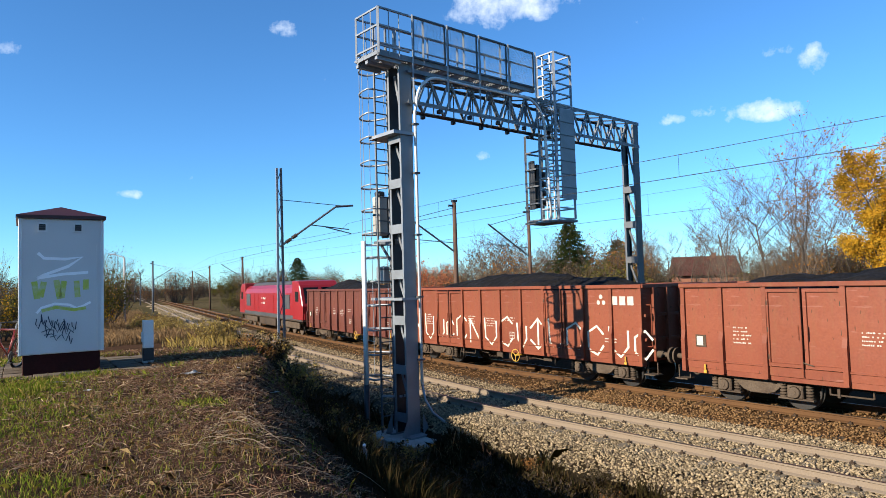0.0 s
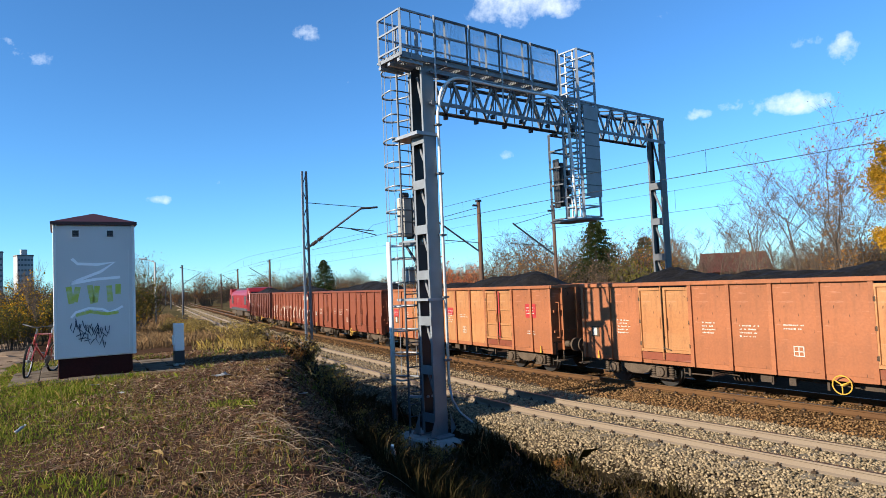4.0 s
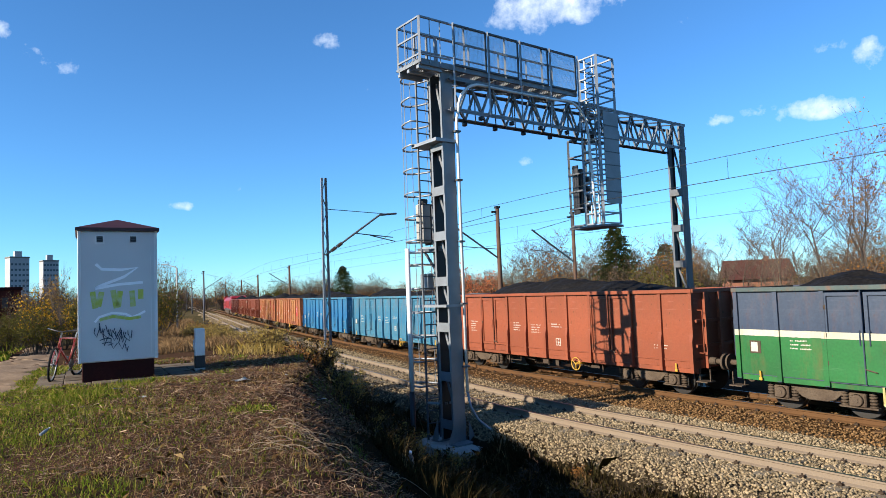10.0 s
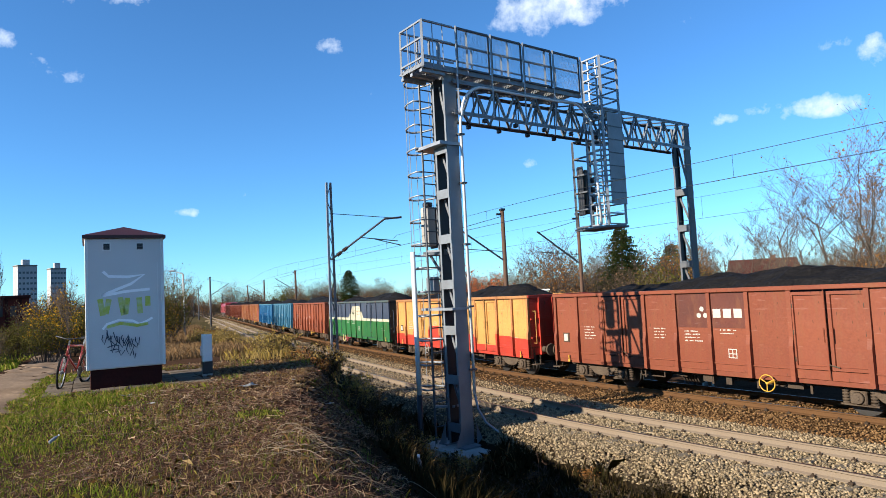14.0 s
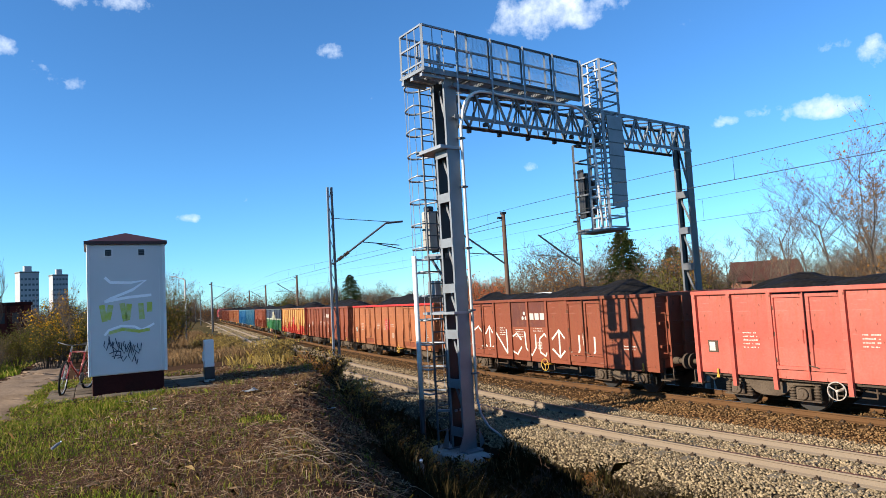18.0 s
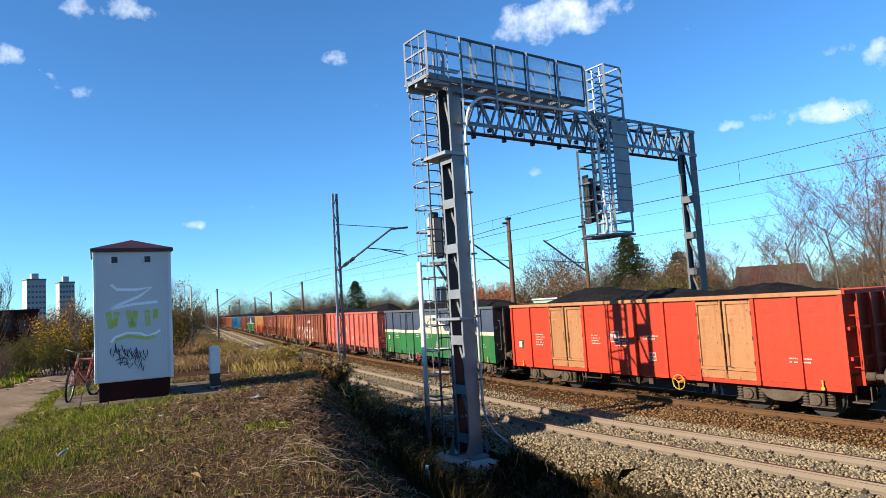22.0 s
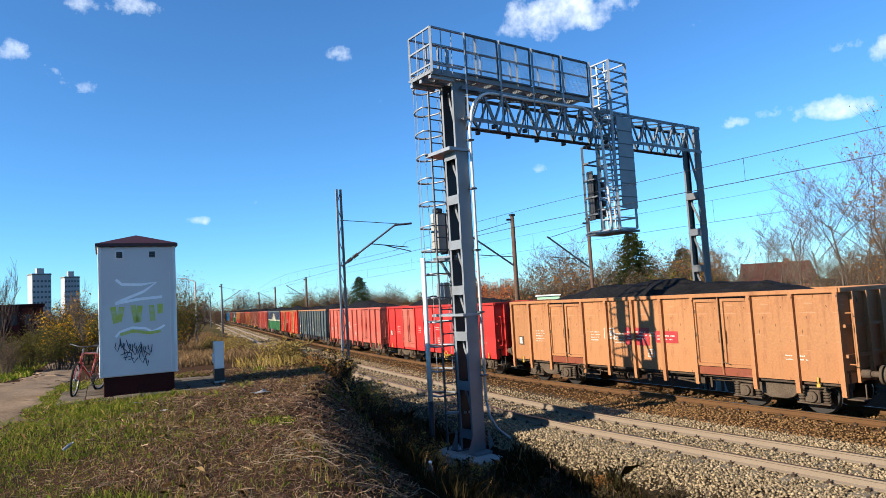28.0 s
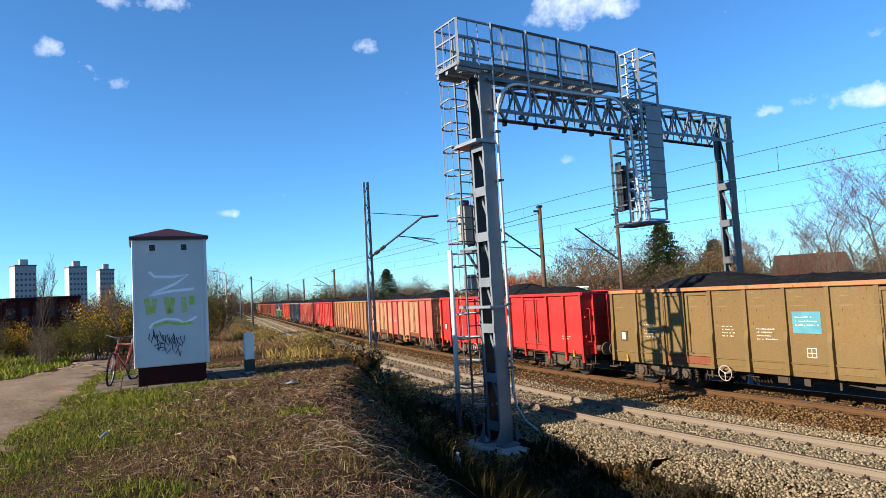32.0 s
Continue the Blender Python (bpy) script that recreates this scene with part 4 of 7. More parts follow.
def build_cabinet():
    g = new("relay_house")
    yaw = 30.8
    g.matrix_basis = pose(CAB_X, CAB_Y, 1.775, 0, 0, yaw)
    tagged(g, "tall white graffiti-marked relay cabinet on a dark red plinth", "relay cabinet")
    w, d = 0.685, 0.85
    part("plinth", bx(-w + 0.04, w - 0.04, -d + 0.04, d - 0.04, -0.3, 0.42, bevel=0.01), M["plinth"], g, "dark red plinth")
    bm = bmesh.new()
    box(bm, -w, w, -d, d, 0.42, 3.00, bevel=0.02)
    part("body", bm, M["white_wall"], g)
    for x in (-w, w):
        part("corner_trim", bx(x - 0.028, x + 0.028, -d - 0.012, -d + 0.04, 0.42, 3.00, bevel=0.006), M["white_paint"], g)
    part("door_edge", bx(w - 0.10, w - 0.085, -d - 0.012, -d, 0.5, 2.5), M["white_paint"], g)
    for x in (-0.33, 0.27):
        fr = part("vent", bx(x - 0.085, x + 0.085, -d - 0.02, -d, 2.74, 2.92), M["white_paint"], g)
        # black plate standing in for the shade behind the vent's slats
        part("vent_opening", bx(x - 0.055, x + 0.055, -d - 0.026, -d - 0.02, 2.77, 2.89), M["black_steel"], fr)
        for k in range(3):
            part("vent_slat", bx(x - 0.055, x + 0.055, -d - 0.034, -d - 0.026, 2.785 + k * 0.035, 2.795 + k * 0.035), M["steel_dark"], fr)
    # shallow hipped roof
    bm = bmesh.new()
    o = 0.07
    e = [(-w - o, -d - o), (w + o, -d - o), (w + o, d + o), (-w - o, d + o)]
    lo = [bm.verts.new((x, y, 3.00)) for x, y in e]
    hi = [bm.verts.new((x, y, 3.06)) for x, y in e]
    r = [bm.verts.new((0.0, -d * 0.55, 3.27)), bm.verts.new((0.0, d * 0.55, 3.27))]
    bm.faces.new(list(reversed(lo)))
    for i in range(4):
        bm.faces.new((lo[i], lo[(i + 1) % 4], hi[(i + 1) % 4], hi[i]))
    bm.faces.new((hi[0], hi[1], r[0]))
    bm.faces.new((hi[1], hi[2], r[1], r[0]))
    bm.faces.new((hi[2], hi[3], r[1]))
    bm.faces.new((hi[3], hi[0], r[0], r[1]))
    part("roof", bm, M["roof_red"], g, "dark red sheet roof")
    # sprayed marks: plain strokes without words
    spray = {"ys": mat("yellow_spray", (0.56, 0.62, 0.12), 0.8, vary=0.1, scale=8, second=(0.62, 0.66, 0.48), amount=0.7, tone=0.85),
             "ws": mat("white_spray", (0.93, 0.93, 0.93), 0.8, vary=0.03, second=(0.8, 0.8, 0.8), tone=1.0), "bs": mat("blue_grey_spray", (0.10, 0.12, 0.17), 0.8, vary=0.2)}
    def stroke(pts, wd, m, y):
        part("sprayed_mark", ribbon(pts, wd, y), m, g)
    y = -d - 0.004
    stroke([(-0.40, 2.34), (-0.30, 2.24), (0.05, 2.22), (0.34, 2.26), (0.10, 2.08), (-0.30, 1.92), (-0.42, 1.86), (0.0, 1.93), (0.44, 1.96)], 0.055, spray["ws"], y)
    stroke([(-0.42, 1.20), (-0.34, 1.30), (-0.12, 1.37), (0.12, 1.34), (0.24, 1.27), (0.36, 1.31), (0.48, 1.38)], 0.045, spray["ws"], y)
    stroke([(-0.34, 1.24), (-0.1, 1.30), (0.2, 1.24), (0.40, 1.27)], 0.06, spray["ys"], y - 0.003)
    for x0, z0, z1, lean in ((-0.46, 1.47, 1.80, 0.05), (-0.30, 1.50, 1.79, -0.06), (-0.10, 1.46, 1.82, 0.06), (0.03, 1.48, 1.80, -0.04), (0.24, 1.48, 1.80, 0.02), (0.40, 1.62, 1.82, 0.0)):
        stroke([(x0, z1), (x0 + lean * 0.5, (z0 + z1) / 2), (x0 + lean, z0)], 0.10, spray["ys"], y)
    rng = random.Random(4)
    for k in range(17):
        x0, z0 = -0.40 + 0.036 * k + rng.uniform(-0.03, 0.03), 1.04 - 0.010 * k + rng.uniform(-0.05, 0.05) - (0.18 if k % 4 == 3 else 0)
        hgt = rng.uniform(0.07, 0.13)
        stroke([(x0, z0 + hgt), (x0 + rng.uniform(-0.03, 0.03), z0), (x0 + rng.uniform(0.02, 0.07), z0 - hgt), (x0 + rng.uniform(0.05, 0.11), z0 + rng.uniform(-0.02, 0.08))], 0.017, spray["bs"], y - 0.005)
    stroke([(-0.34, 0.84), (-0.24, 0.88), (-0.14, 0.87)], 0.018, spray["bs"], y - 0.005)
    stroke([(-0.30, 0.78), (-0.18, 0.80), (-0.10, 0.76), (-0.2, 0.74)], 0.018, spray["bs"], y - 0.005)
    slabs = new("paving")
    slabs.matrix_basis = pose(CAB_X, CAB_Y, gz(CAB_X, CAB_Y) - 0.025, 0, 0, yaw)
    tagged(slabs, "grey concrete paving slabs round the cabinet", "paving", kind="structure")
    sm = bpy.data.meshes.new("slab")
    bm = bx(-0.235, 0.235, -0.235, 0.235, -0.12, 0.045, bevel=0.008)
    bm.to_mesh(sm)
    bm.free()
    sm.materials.append(M["slab"])
    rng = random.Random(2)
    for i in range(-3, 4):
        for j in range(-2, 5):
            if abs(i * 0.48 + 0.24) < 0.55 and abs(j * 0.48 - 0.1) < 0.4:
                continue
            part("slab", sm, None, slabs, at=pose(i * 0.48 + 0.24, j * 0.48 - 0.1, rng.uniform(-0.012, 0.012), rng.uniform(-0.6, 0.6), rng.uniform(-0.6, 0.6), rng.uniform(-0.5, 0.5)))


build_cabinet()


def build_marker():
    g = new("marker_post")
    x, y = -5.79, 14.08
    g.matrix_basis = pose(x, y, 1.72, 0, 0, 30)
    tagged(g, "short white concrete marker post with a black band", "marker post")
    part("post", bx(-0.10, 0.10, -0.10, 0.10, 0.42, 1.0, bevel=0.012), M["white_paint"], g)
    part("black_band", bx(-0.104, 0.104, -0.104, 0.104, 0.16, 0.42, bevel=0.006), M["black_steel"], g)
    part("foot", bx(-0.10, 0.10, -0.10, 0.10, -0.4, 0.16, bevel=0.006), M["concrete"], g)
    part("number_plate", bx(-0.125, -0.10, -0.06, 0.06, 0.55, 0.75), M["white_paint"], g)


build_marker()


# ---- catenary ----
def build_catenary():
    # near lattice post with a cantilever
    def two_leg(s, off, z0, top, arm, gname, mt, w=0.34, toward=1):
        g = new(gname)
        x, y, h = line(s, off)
        g.matrix_basis = pose(x, y, 0, 0, 0, math.degrees(h))
        zz = gz(x, y) - 0.3
        for q in (-1, 1):
            # left leg in the given pale steel, right leg in the dark one
            part("leg", bars([((q * w / 2, 0, zz), (q * w * 0.32, 0, top))], 0.08, 0.08), mt if q < 0 else M["steel_dark"], g)
        n = 14
        for i in range(n):
            a, b = zz + (top - zz) * i / n, zz + (top - zz) * (i + 1) / n
            part("lacing", bars([(((-1) ** i * w * 0.42, 0, a), (-((-1) ** i) * w * 0.42, 0, b))], 0.025), M["steel_dark"], g)
        part("foundation", bx(-0.3, 0.3, -0.35, 0.35, zz - 0.3, zz + 0.45, bevel=0.02), M["concrete_dark"], g)
        return g, x, y, h
    g, x, y, h = two_leg(-7.6, -3.0, 0, 8.0, 0, "catenary_post", M["steel"], 0.25)
    tagged(g, "slim grey lattice catenary post with a bracket arm", "catenary post", "catenary posts")
    arm = part("cantilever", rods([((0, 0, 4.9), (2.35, 0, 6.55)), ((2.35, 0, 6.55), (3.1, 0, 6.62))], 0.045), M["steel_dark"], g)
    part("tie_rod", rods([((0, 0, 6.75), (2.6, 0, 6.6))], 0.014), M["steel_dark"], arm)
    part("steady_arm", rods([((1.25, 0, 5.78), (2.9, 0, 5.62)), ((1.9, 0, 5.7), (3.0, 0, 5.45))], 0.02), M["steel_dark"], arm)
    for q in (0.25, 0.5):
        bm = bmesh.new()
        for k in range(4):
            rod(bm, (q + k * 0.05, 0, 4.9 + (q + k * 0.05) * 0.70), (q + k * 0.05 + 0.025, 0, 4.9 + (q + k * 0.05 + 0.025) * 0.70), 0.075, n=10)
        part("insulator", bm, M["wood_pole"], arm)

    def pole(s, off, top, r0, r1, mt, arms=True, lean=0.0, at=None, label="brown wooden-looking catenary pole with bracket arm"):
        g = new("catenary_pole")
        x, y, h = line(s, off)
        x, y = at or (x, y)
        g.matrix_basis = pose(x, y, 0, 0, lean, math.degrees(h))
        tagged(g, label, "catenary pole", "catenary poles")
        z = gz(x, y) - 0.4
        bm = bmesh.new()
        rod(bm, (0, 0, z), (0, 0, top), r0, r1, 10)
        part("shaft", bm, mt, g)
        part("cap", bx(-r1 * 1.2, r1 * 1.2, -r1 * 1.2, r1 * 1.2, top - 0.06, top + 0.05), M["black_steel"], g)
        sgn = -1 if off > 0 else 1
        if arms:
            a = part("cantilever", rods([((0, 0, top - 2.7), (sgn * 2.7, 0, top - 0.95))], 0.045), M["steel_dark"], g)
            part("tie_rod", rods([((0, 0, top - 0.35), (sgn * 2.6, 0, top - 1.0))], 0.015), M["steel_dark"], a)
            part("steady_arm", rods([((0, 0, top - 2.2), (sgn * 2.9, 0, top - 2.0))], 0.02), M["steel_dark"], a)
            part("bracket", bx(-0.35, 0.05, -0.05, 0.05, top - 0.3, top - 0.2), M["black_steel"], g)
        return g
    pole(-11.5, 7.4, 7.55, 0.14, 0.10, M["wood_pole"])
    pole(-3.0, 12.0, 7.25, 0.11, 0.09, M["wood_pole"], at=(5.95, 35.6), label="slim dark catenary pole beyond the tracks")
    for s in (-72, -108, -140, -190, -240):
        pole(s, 7.4, 7.4, 0.17, 0.13, M["wood_pole"])
    for s in (-84, -150, -215):
        pole(s, -3.1, 7.4, 0.16, 0.12, M["steel_dark"], label="grey catenary pole beside the track")
    # wires, hung along the line
    def wire(name, way, zs, r):
        pts = []
        for s in np.concatenate([np.arange(-300, -20, 8), np.arange(-20, 26, 0.8), np.arange(28, 70, 3)]):
            x, y, h = way(s)
            pts.append((x, y, zs(s)))
        g = tagged(part(name, pipe(pts, r, 5), M["wire"]), "thin dark overhead wire above the track", "overhead wire", "overhead wires")
        return g
    for way, zc2, zm in ((line, 5.43, 5.90), (far_line, 5.22, 5.88)):
        wire("contact_wire", way, lambda s: zc2, 0.008 if way is line else 0.006)
        w = wire("messenger_wire", way, lambda s: zm + 0.25 * math.cos((s - 24) / 32 * math.pi) * (1 if s < -8 else 0.0), 0.006 if way is line else 0.004)
        for s in np.arange(-40, 30, 4.4):
            x, y, h = way(s + (0 if way is line else 1.3))
            part("dropper", rods([((x, y, zc2), (x, y, zm + 0.02))], 0.004, 4), M["wire"], w)


build_catenary()


# ---- wagons ----
HL = 6.40
ZB, ZT = 0.86, 3.10
YW = 1.38
PW, DW = 1.15, 1.80
EDGES = [-HL, -HL + PW, -HL + 2 * PW]
EDGES += [EDGES[-1] + DW]
EDGES += [EDGES[-1] + PW * k for k in (1, 2, 3, 4)]
EDGES += [EDGES[-1] + DW]
EDGES += [EDGES[-1] + PW, EDGES[-1] + 2 * PW]
DOOR_BAYS = (2, 7)
MESH = {}


def cached(key, make):
    if key not in MESH:
        bm = make()
        bm.normal_update()
        me = bpy.data.meshes.new(key.split("/")[0])
        bm.to_mesh(me)
        bm.free()
        me.materials.append(M["bogie"])
        MESH[key] = me
    return MESH[key]


def piece(name, key, make, material, parent, at=None, label=""):
    """A part on a shared mesh, with a material of its own."""
    ob = part(name, cached(key, make), None, parent, label, at)
    ob.material_slots[0].link = "OBJECT"
    ob.material_slots[0].material = material
    return ob


def panel_mesh(w):
    def make():
        bm = bx(-w / 2, w / 2, -0.012, 0.012, ZB, ZT - 0.1)
        return bm
    return make


POSTS = {
    "kink": [(0.0, ZB - 0.10), (-0.13, ZB - 0.10), (-0.13, 1.62), (-0.085, 1.82), (-0.07, ZT - 0.1), (0.0, ZT - 0.1)],
    "long": [(0.0, ZB - 0.30), (-0.09, ZB - 0.30), (-0.105, ZB), (-0.105, ZT - 0.1), (0.0, ZT - 0.1)],
    "flat": [(0.0, ZB - 0.12), (-0.07, ZB - 0.12), (-0.07, ZT - 0.1), (0.0, ZT - 0.1)],
}


def stanchion_mesh(kind):
    """A pressed upright: kinked (deeper below a shoulder), long (reaching below the sole) or flat."""
    bm = bmesh.new()
    prof = POSTS[kind]
    a = [bm.verts.new((-0.055, y, z)) for y, z in prof]
    b = [bm.verts.new((0.055, y, z)) for y, z in prof]
    bm.faces.new(a)
    bm.faces.new(list(reversed(b)))
    for i in range(len(prof)):
        j = (i + 1) % len(prof)
        bm.faces.new((a[j], a[i], b[i], b[j]))
    bmesh.ops.recalc_face_normals(bm, faces=bm.faces)
    return bm


def door_mesh():
    w = DW / 2 - 0.035
    bm = bx(-w / 2, w / 2, -0.06, 0.012, ZB + 0.22, ZT - 0.16)
    bm.normal_update()
    front = [f for f in bm.faces if f.normal.y < -0.9]
    bmesh.ops.inset_region(bm, faces=front, thickness=0.11, depth=0.0)
    bmesh.ops.inset_region(bm, faces=front, thickness=0.012, depth=-0.045)
    return bm


def bogie_side():
    pts = [(-1.34, 0.80), (-1.34, 0.68), (-0.66, 0.64), (-0.40, 0.40), (-0.22, 0.34), (0.22, 0.34), (0.40, 0.40), (0.66, 0.64), (1.34, 0.68), (1.34, 0.80), (0.5, 0.84), (0.3, 0.72), (-0.3, 0.72), (-0.5, 0.84)]
    return extrude_poly(pts, -1.14, -1.0, 0.012)


def bogie(w, x):
    b = piece("bogie", "bogie", lambda: bx(-0.16, 0.16, -0.95, 0.95, 0.45, 0.72, bevel=0.02), M["under"], w, pose(x, 0, 0), "grimy brown cast bogie")
    for k in (0, 180):
        piece("side_frame", "side_frame", bogie_side, M["bogie"], b, pose(0, 0, 0, 0, 0, k))
        for q in (-0.9, 0.9):
            def axle_box():
                bm = bx(-0.19, 0.19, -1.18, -0.96, 0.30, 0.62, bevel=0.03)
                rod(bm, (0, -1.235, 0.455), (0, -1.18, 0.455), 0.125, 0.15, 12)
                rod(bm, (0, -1.25, 0.455), (0, -1.235, 0.455), 0.05, n=8)
                box(bm, -0.42, 0.42, -1.14, -1.0, 0.27, 0.31)
                for i in (-0.31, 0.31):
                    for k2 in range(5):
                        rod(bm, (i, -1.07, 0.31 + k2 * 0.07), (i, -1.07, 0.35 + k2 * 0.07), 0.088, n=8)
                    rod(bm, (i, -1.07, 0.31), (i, -1.07, 0.68), 0.055, n=8)
                return bm
            piece("axle_box", "axle_box", axle_box, M["bogie"], b, pose(q, 0, 0) if k == 0 else pose(q, 0, 0, 0, 0, 180))
    for q in (-0.9, 0.9):
        def wheelset():
            bm = bmesh.new()
            for sy in (-1, 1):
                rod(bm, (0, sy * 0.70, 0), (0, sy * 0.80, 0), 0.455, n=28)
                rod(bm, (0, sy * 0.685, 0), (0, sy * 0.70, 0), 0.485, n=28)
                rod(bm, (0, sy * 0.80, 0), (0, sy * 0.83, 0), 0.17, n=12)
            rod(bm, (0, -1.0, 0), (0, 1.0, 0), 0.075, n=10)
            return bm
        piece("wheelset", "wheelset", wheelset, M["tyre_steel"], b, pose(q, 0, 0.455))
    return b


def bar_cluster(rows, w, h, gap, seed, y=-YW - 0.016):
    """Lettering too small to read: rows of short bars."""
    rng = random.Random(seed)
    bm = bmesh.new()
    for r in range(rows):
        x = -w / 2
        end = w / 2 * rng.uniform(0.4, 1.0)
        while x < end:
            l = rng.uniform(0.016, 0.05) * h / 0.045
            k = rng.uniform(0.6, 1.0)
            box(bm, x, min(x + l, end + 0.02), y - 0.003, y, -r * gap, -r * gap + h * 0.85 * k)
            x += l + (0.012 if rng.random() < 0.8 else 0.06) * h / 0.045
    return bm


def wagon_paint(name, col, col2=None, dirt=0.35, fade=None, rust=(0.16, 0.065, 0.03)):
    m = mat(name, col, 0.5, 0.0, 0.10, 0.75, 18, 0.08, fade or tuple(min(1, c * 0.66 + 0.01) for c in col), 0.75, spec=0.18, obrand=0.09)
    nt = m.node_tree
    N, L = nt.nodes.new, nt.links.new
    b = nt.nodes["Principled BSDF"]
    src = b.inputs["Base Color"].links[0].from_socket
    co = N("ShaderNodeTexCoord")
    mp = N("ShaderNodeMapping")
    mp.inputs["Scale"].default_value = (1.5, 1.5, 0.40)
    L(co.outputs["Object"], mp.inputs["Vector"])
    n = N("ShaderNodeTexNoise")
    n.inputs["Scale"].default_value, n.inputs["Detail"].default_value, n.inputs["Roughness"].default_value = 2.2, 8.0, 0.7
    L(mp.outputs[0], n.inputs["Vector"])
    r = N("ShaderNodeMapRange")
    r.inputs["From Min"].default_value, r.inputs["From Max"].default_value = 0.52, 0.70
    r.inputs["To Max"].default_value = min(0.8, dirt * 1.35)
    L(n.outputs["Fac"], r.inputs["Value"])
    mx = N("ShaderNodeMix")
    mx.data_type = "RGBA"
    mx.inputs["B"].default_value = (*rust, 1)
    L(r.outputs[0], mx.inputs["Factor"])
    L(src, mx.inputs["A"])
    n2 = N("ShaderNodeTexNoise")
    n2.inputs["Scale"].default_value, n2.inputs["Detail"].default_value = 5.0, 3.0
    mp2 = N("ShaderNodeMapping")
    mp2.inputs["Rotation"].default_value = (0, 0.65, 0)
    mp2.inputs["Scale"].default_value = (2.6, 1.0, 0.7)
    L(co.outputs["Object"], mp2.inputs["Vector"])
    L(mp2.outputs[0], n2.inputs["Vector"])
    r2 = N("ShaderNodeMapRange")
    r2.inputs["From Min"].default_value, r2.inputs["From Max"].default_value = 0.685, 0.72
    r2.inputs["To Max"].default_value = 0.85 * min(1, dirt * 2.4)
    L(n2.outputs["Fac"], r2.inputs["Value"])
    mx2 = N("ShaderNodeMix")
    mx2.data_type = "RGBA"
    mx2.inputs["B"].default_value = (rust[0] * 0.5, rust[1] * 0.5, rust[2] * 0.5, 1)
    L(r2.outputs[0], mx2.inputs["Factor"])
    L(mx.outputs["Result"], mx2.inputs["A"])
    # long pale scrapes
    mp3 = N("ShaderNodeMapping")
    mp3.inputs["Scale"].default_value = (1.2, 1.2, 9.0)
    L(co.outputs["Object"], mp3.inputs["Vector"])
    n3 = N("ShaderNodeTexNoise")
    n3.inputs["Scale"].default_value, n3.inputs["Detail"].default_value = 1.6, 6.0
    L(mp3.outputs[0], n3.inputs["Vector"])
    r3 = N("ShaderNodeMapRange")
    r3.inputs["From Min"].default_value, r3.inputs["From Max"].default_value = 0.64, 0.70
    r3.inputs["To Max"].default_value = 0.45 * min(1, dirt * 1.2)
    L(n3.outputs["Fac"], r3.inputs["Value"])
    mx3 = N("ShaderNodeMix")
    mx3.data_type = "RGBA"
    mx3.inputs["B"].default_value = (*(min(0.7, c * 0.8 + 0.10) for c in col), 1)
    L(r3.outputs[0], mx3.inputs["Factor"])
    L(mx2.outputs["Result"], mx3.inputs["A"])
    L(mx3.outputs["Result"], b.inputs["Base Color"])
    # shallow dents
    n4 = N("ShaderNodeTexNoise")
    n4.inputs["Scale"].default_value, n4.inputs["Detail"].default_value = 1.7, 1.5
    L(co.outputs["Object"], n4.inputs["Vector"])
    bp4 = N("ShaderNodeBump")
    bp4.inputs["Strength"].default_value, bp4.inputs["Distance"].default_value = 0.5, 0.05
    L(n4.outputs["Fac"], bp4.inputs["Height"])
    old = b.inputs["Normal"].links[0].from_node
    L(bp4.outputs["Normal"], old.inputs["Normal"])
    return m


WHITE = mat("lettering_white", (0.66, 0.60, 0.51), 0.6, vary=0.1, scale=6, second=(0.55, 0.5, 0.45), amount=0.6)
REDSIGN = mat("red_sign", (0.50, 0.03, 0.03), 0.5, vary=0.06)
TEALSIGN = mat("teal_sign", (0.10, 0.36, 0.42), 0.5, vary=0.06)
GRAF = mat("cream_graffiti", (0.85, 0.80, 0.66), 0.7, vary=0.06, scale=3)


def coal_mesh(seed):
    def make():
        rng = np.random.default_rng(seed)
        bm = bmesh.new()
        nx, ny = 44, 11
        ph = rng.uniform(0, 6.28, 6)
        g = []
        for i in range(nx + 1):
            row = []
            for j in range(ny + 1):
                x = -HL + 0.06 + (2 * HL - 0.12) * i / nx
                y = -1.30 + 2.60 * j / ny
                ex = min(1, (HL - abs(x)) / 2.3)
                ey = max(0.0, 1 - abs(y) / 1.3) ** 0.7
                lump = 0.82 + 0.22 * math.sin(x * 0.55 + ph[0]) + 0.07 * math.sin(x * 2.1 + ph[2])
                z = 2.84 + 0.74 * ex * ey * lump + 0.05 * rng.uniform(-1, 1)
                row.append(bm.verts.new((x, y, z)))
            g.append(row)
        for i in range(nx):
            for j in range(ny):
                bm.faces.new((g[i][j], g[i + 1][j], g[i + 1][j + 1], g[i][j + 1]))
        return bm
    return make


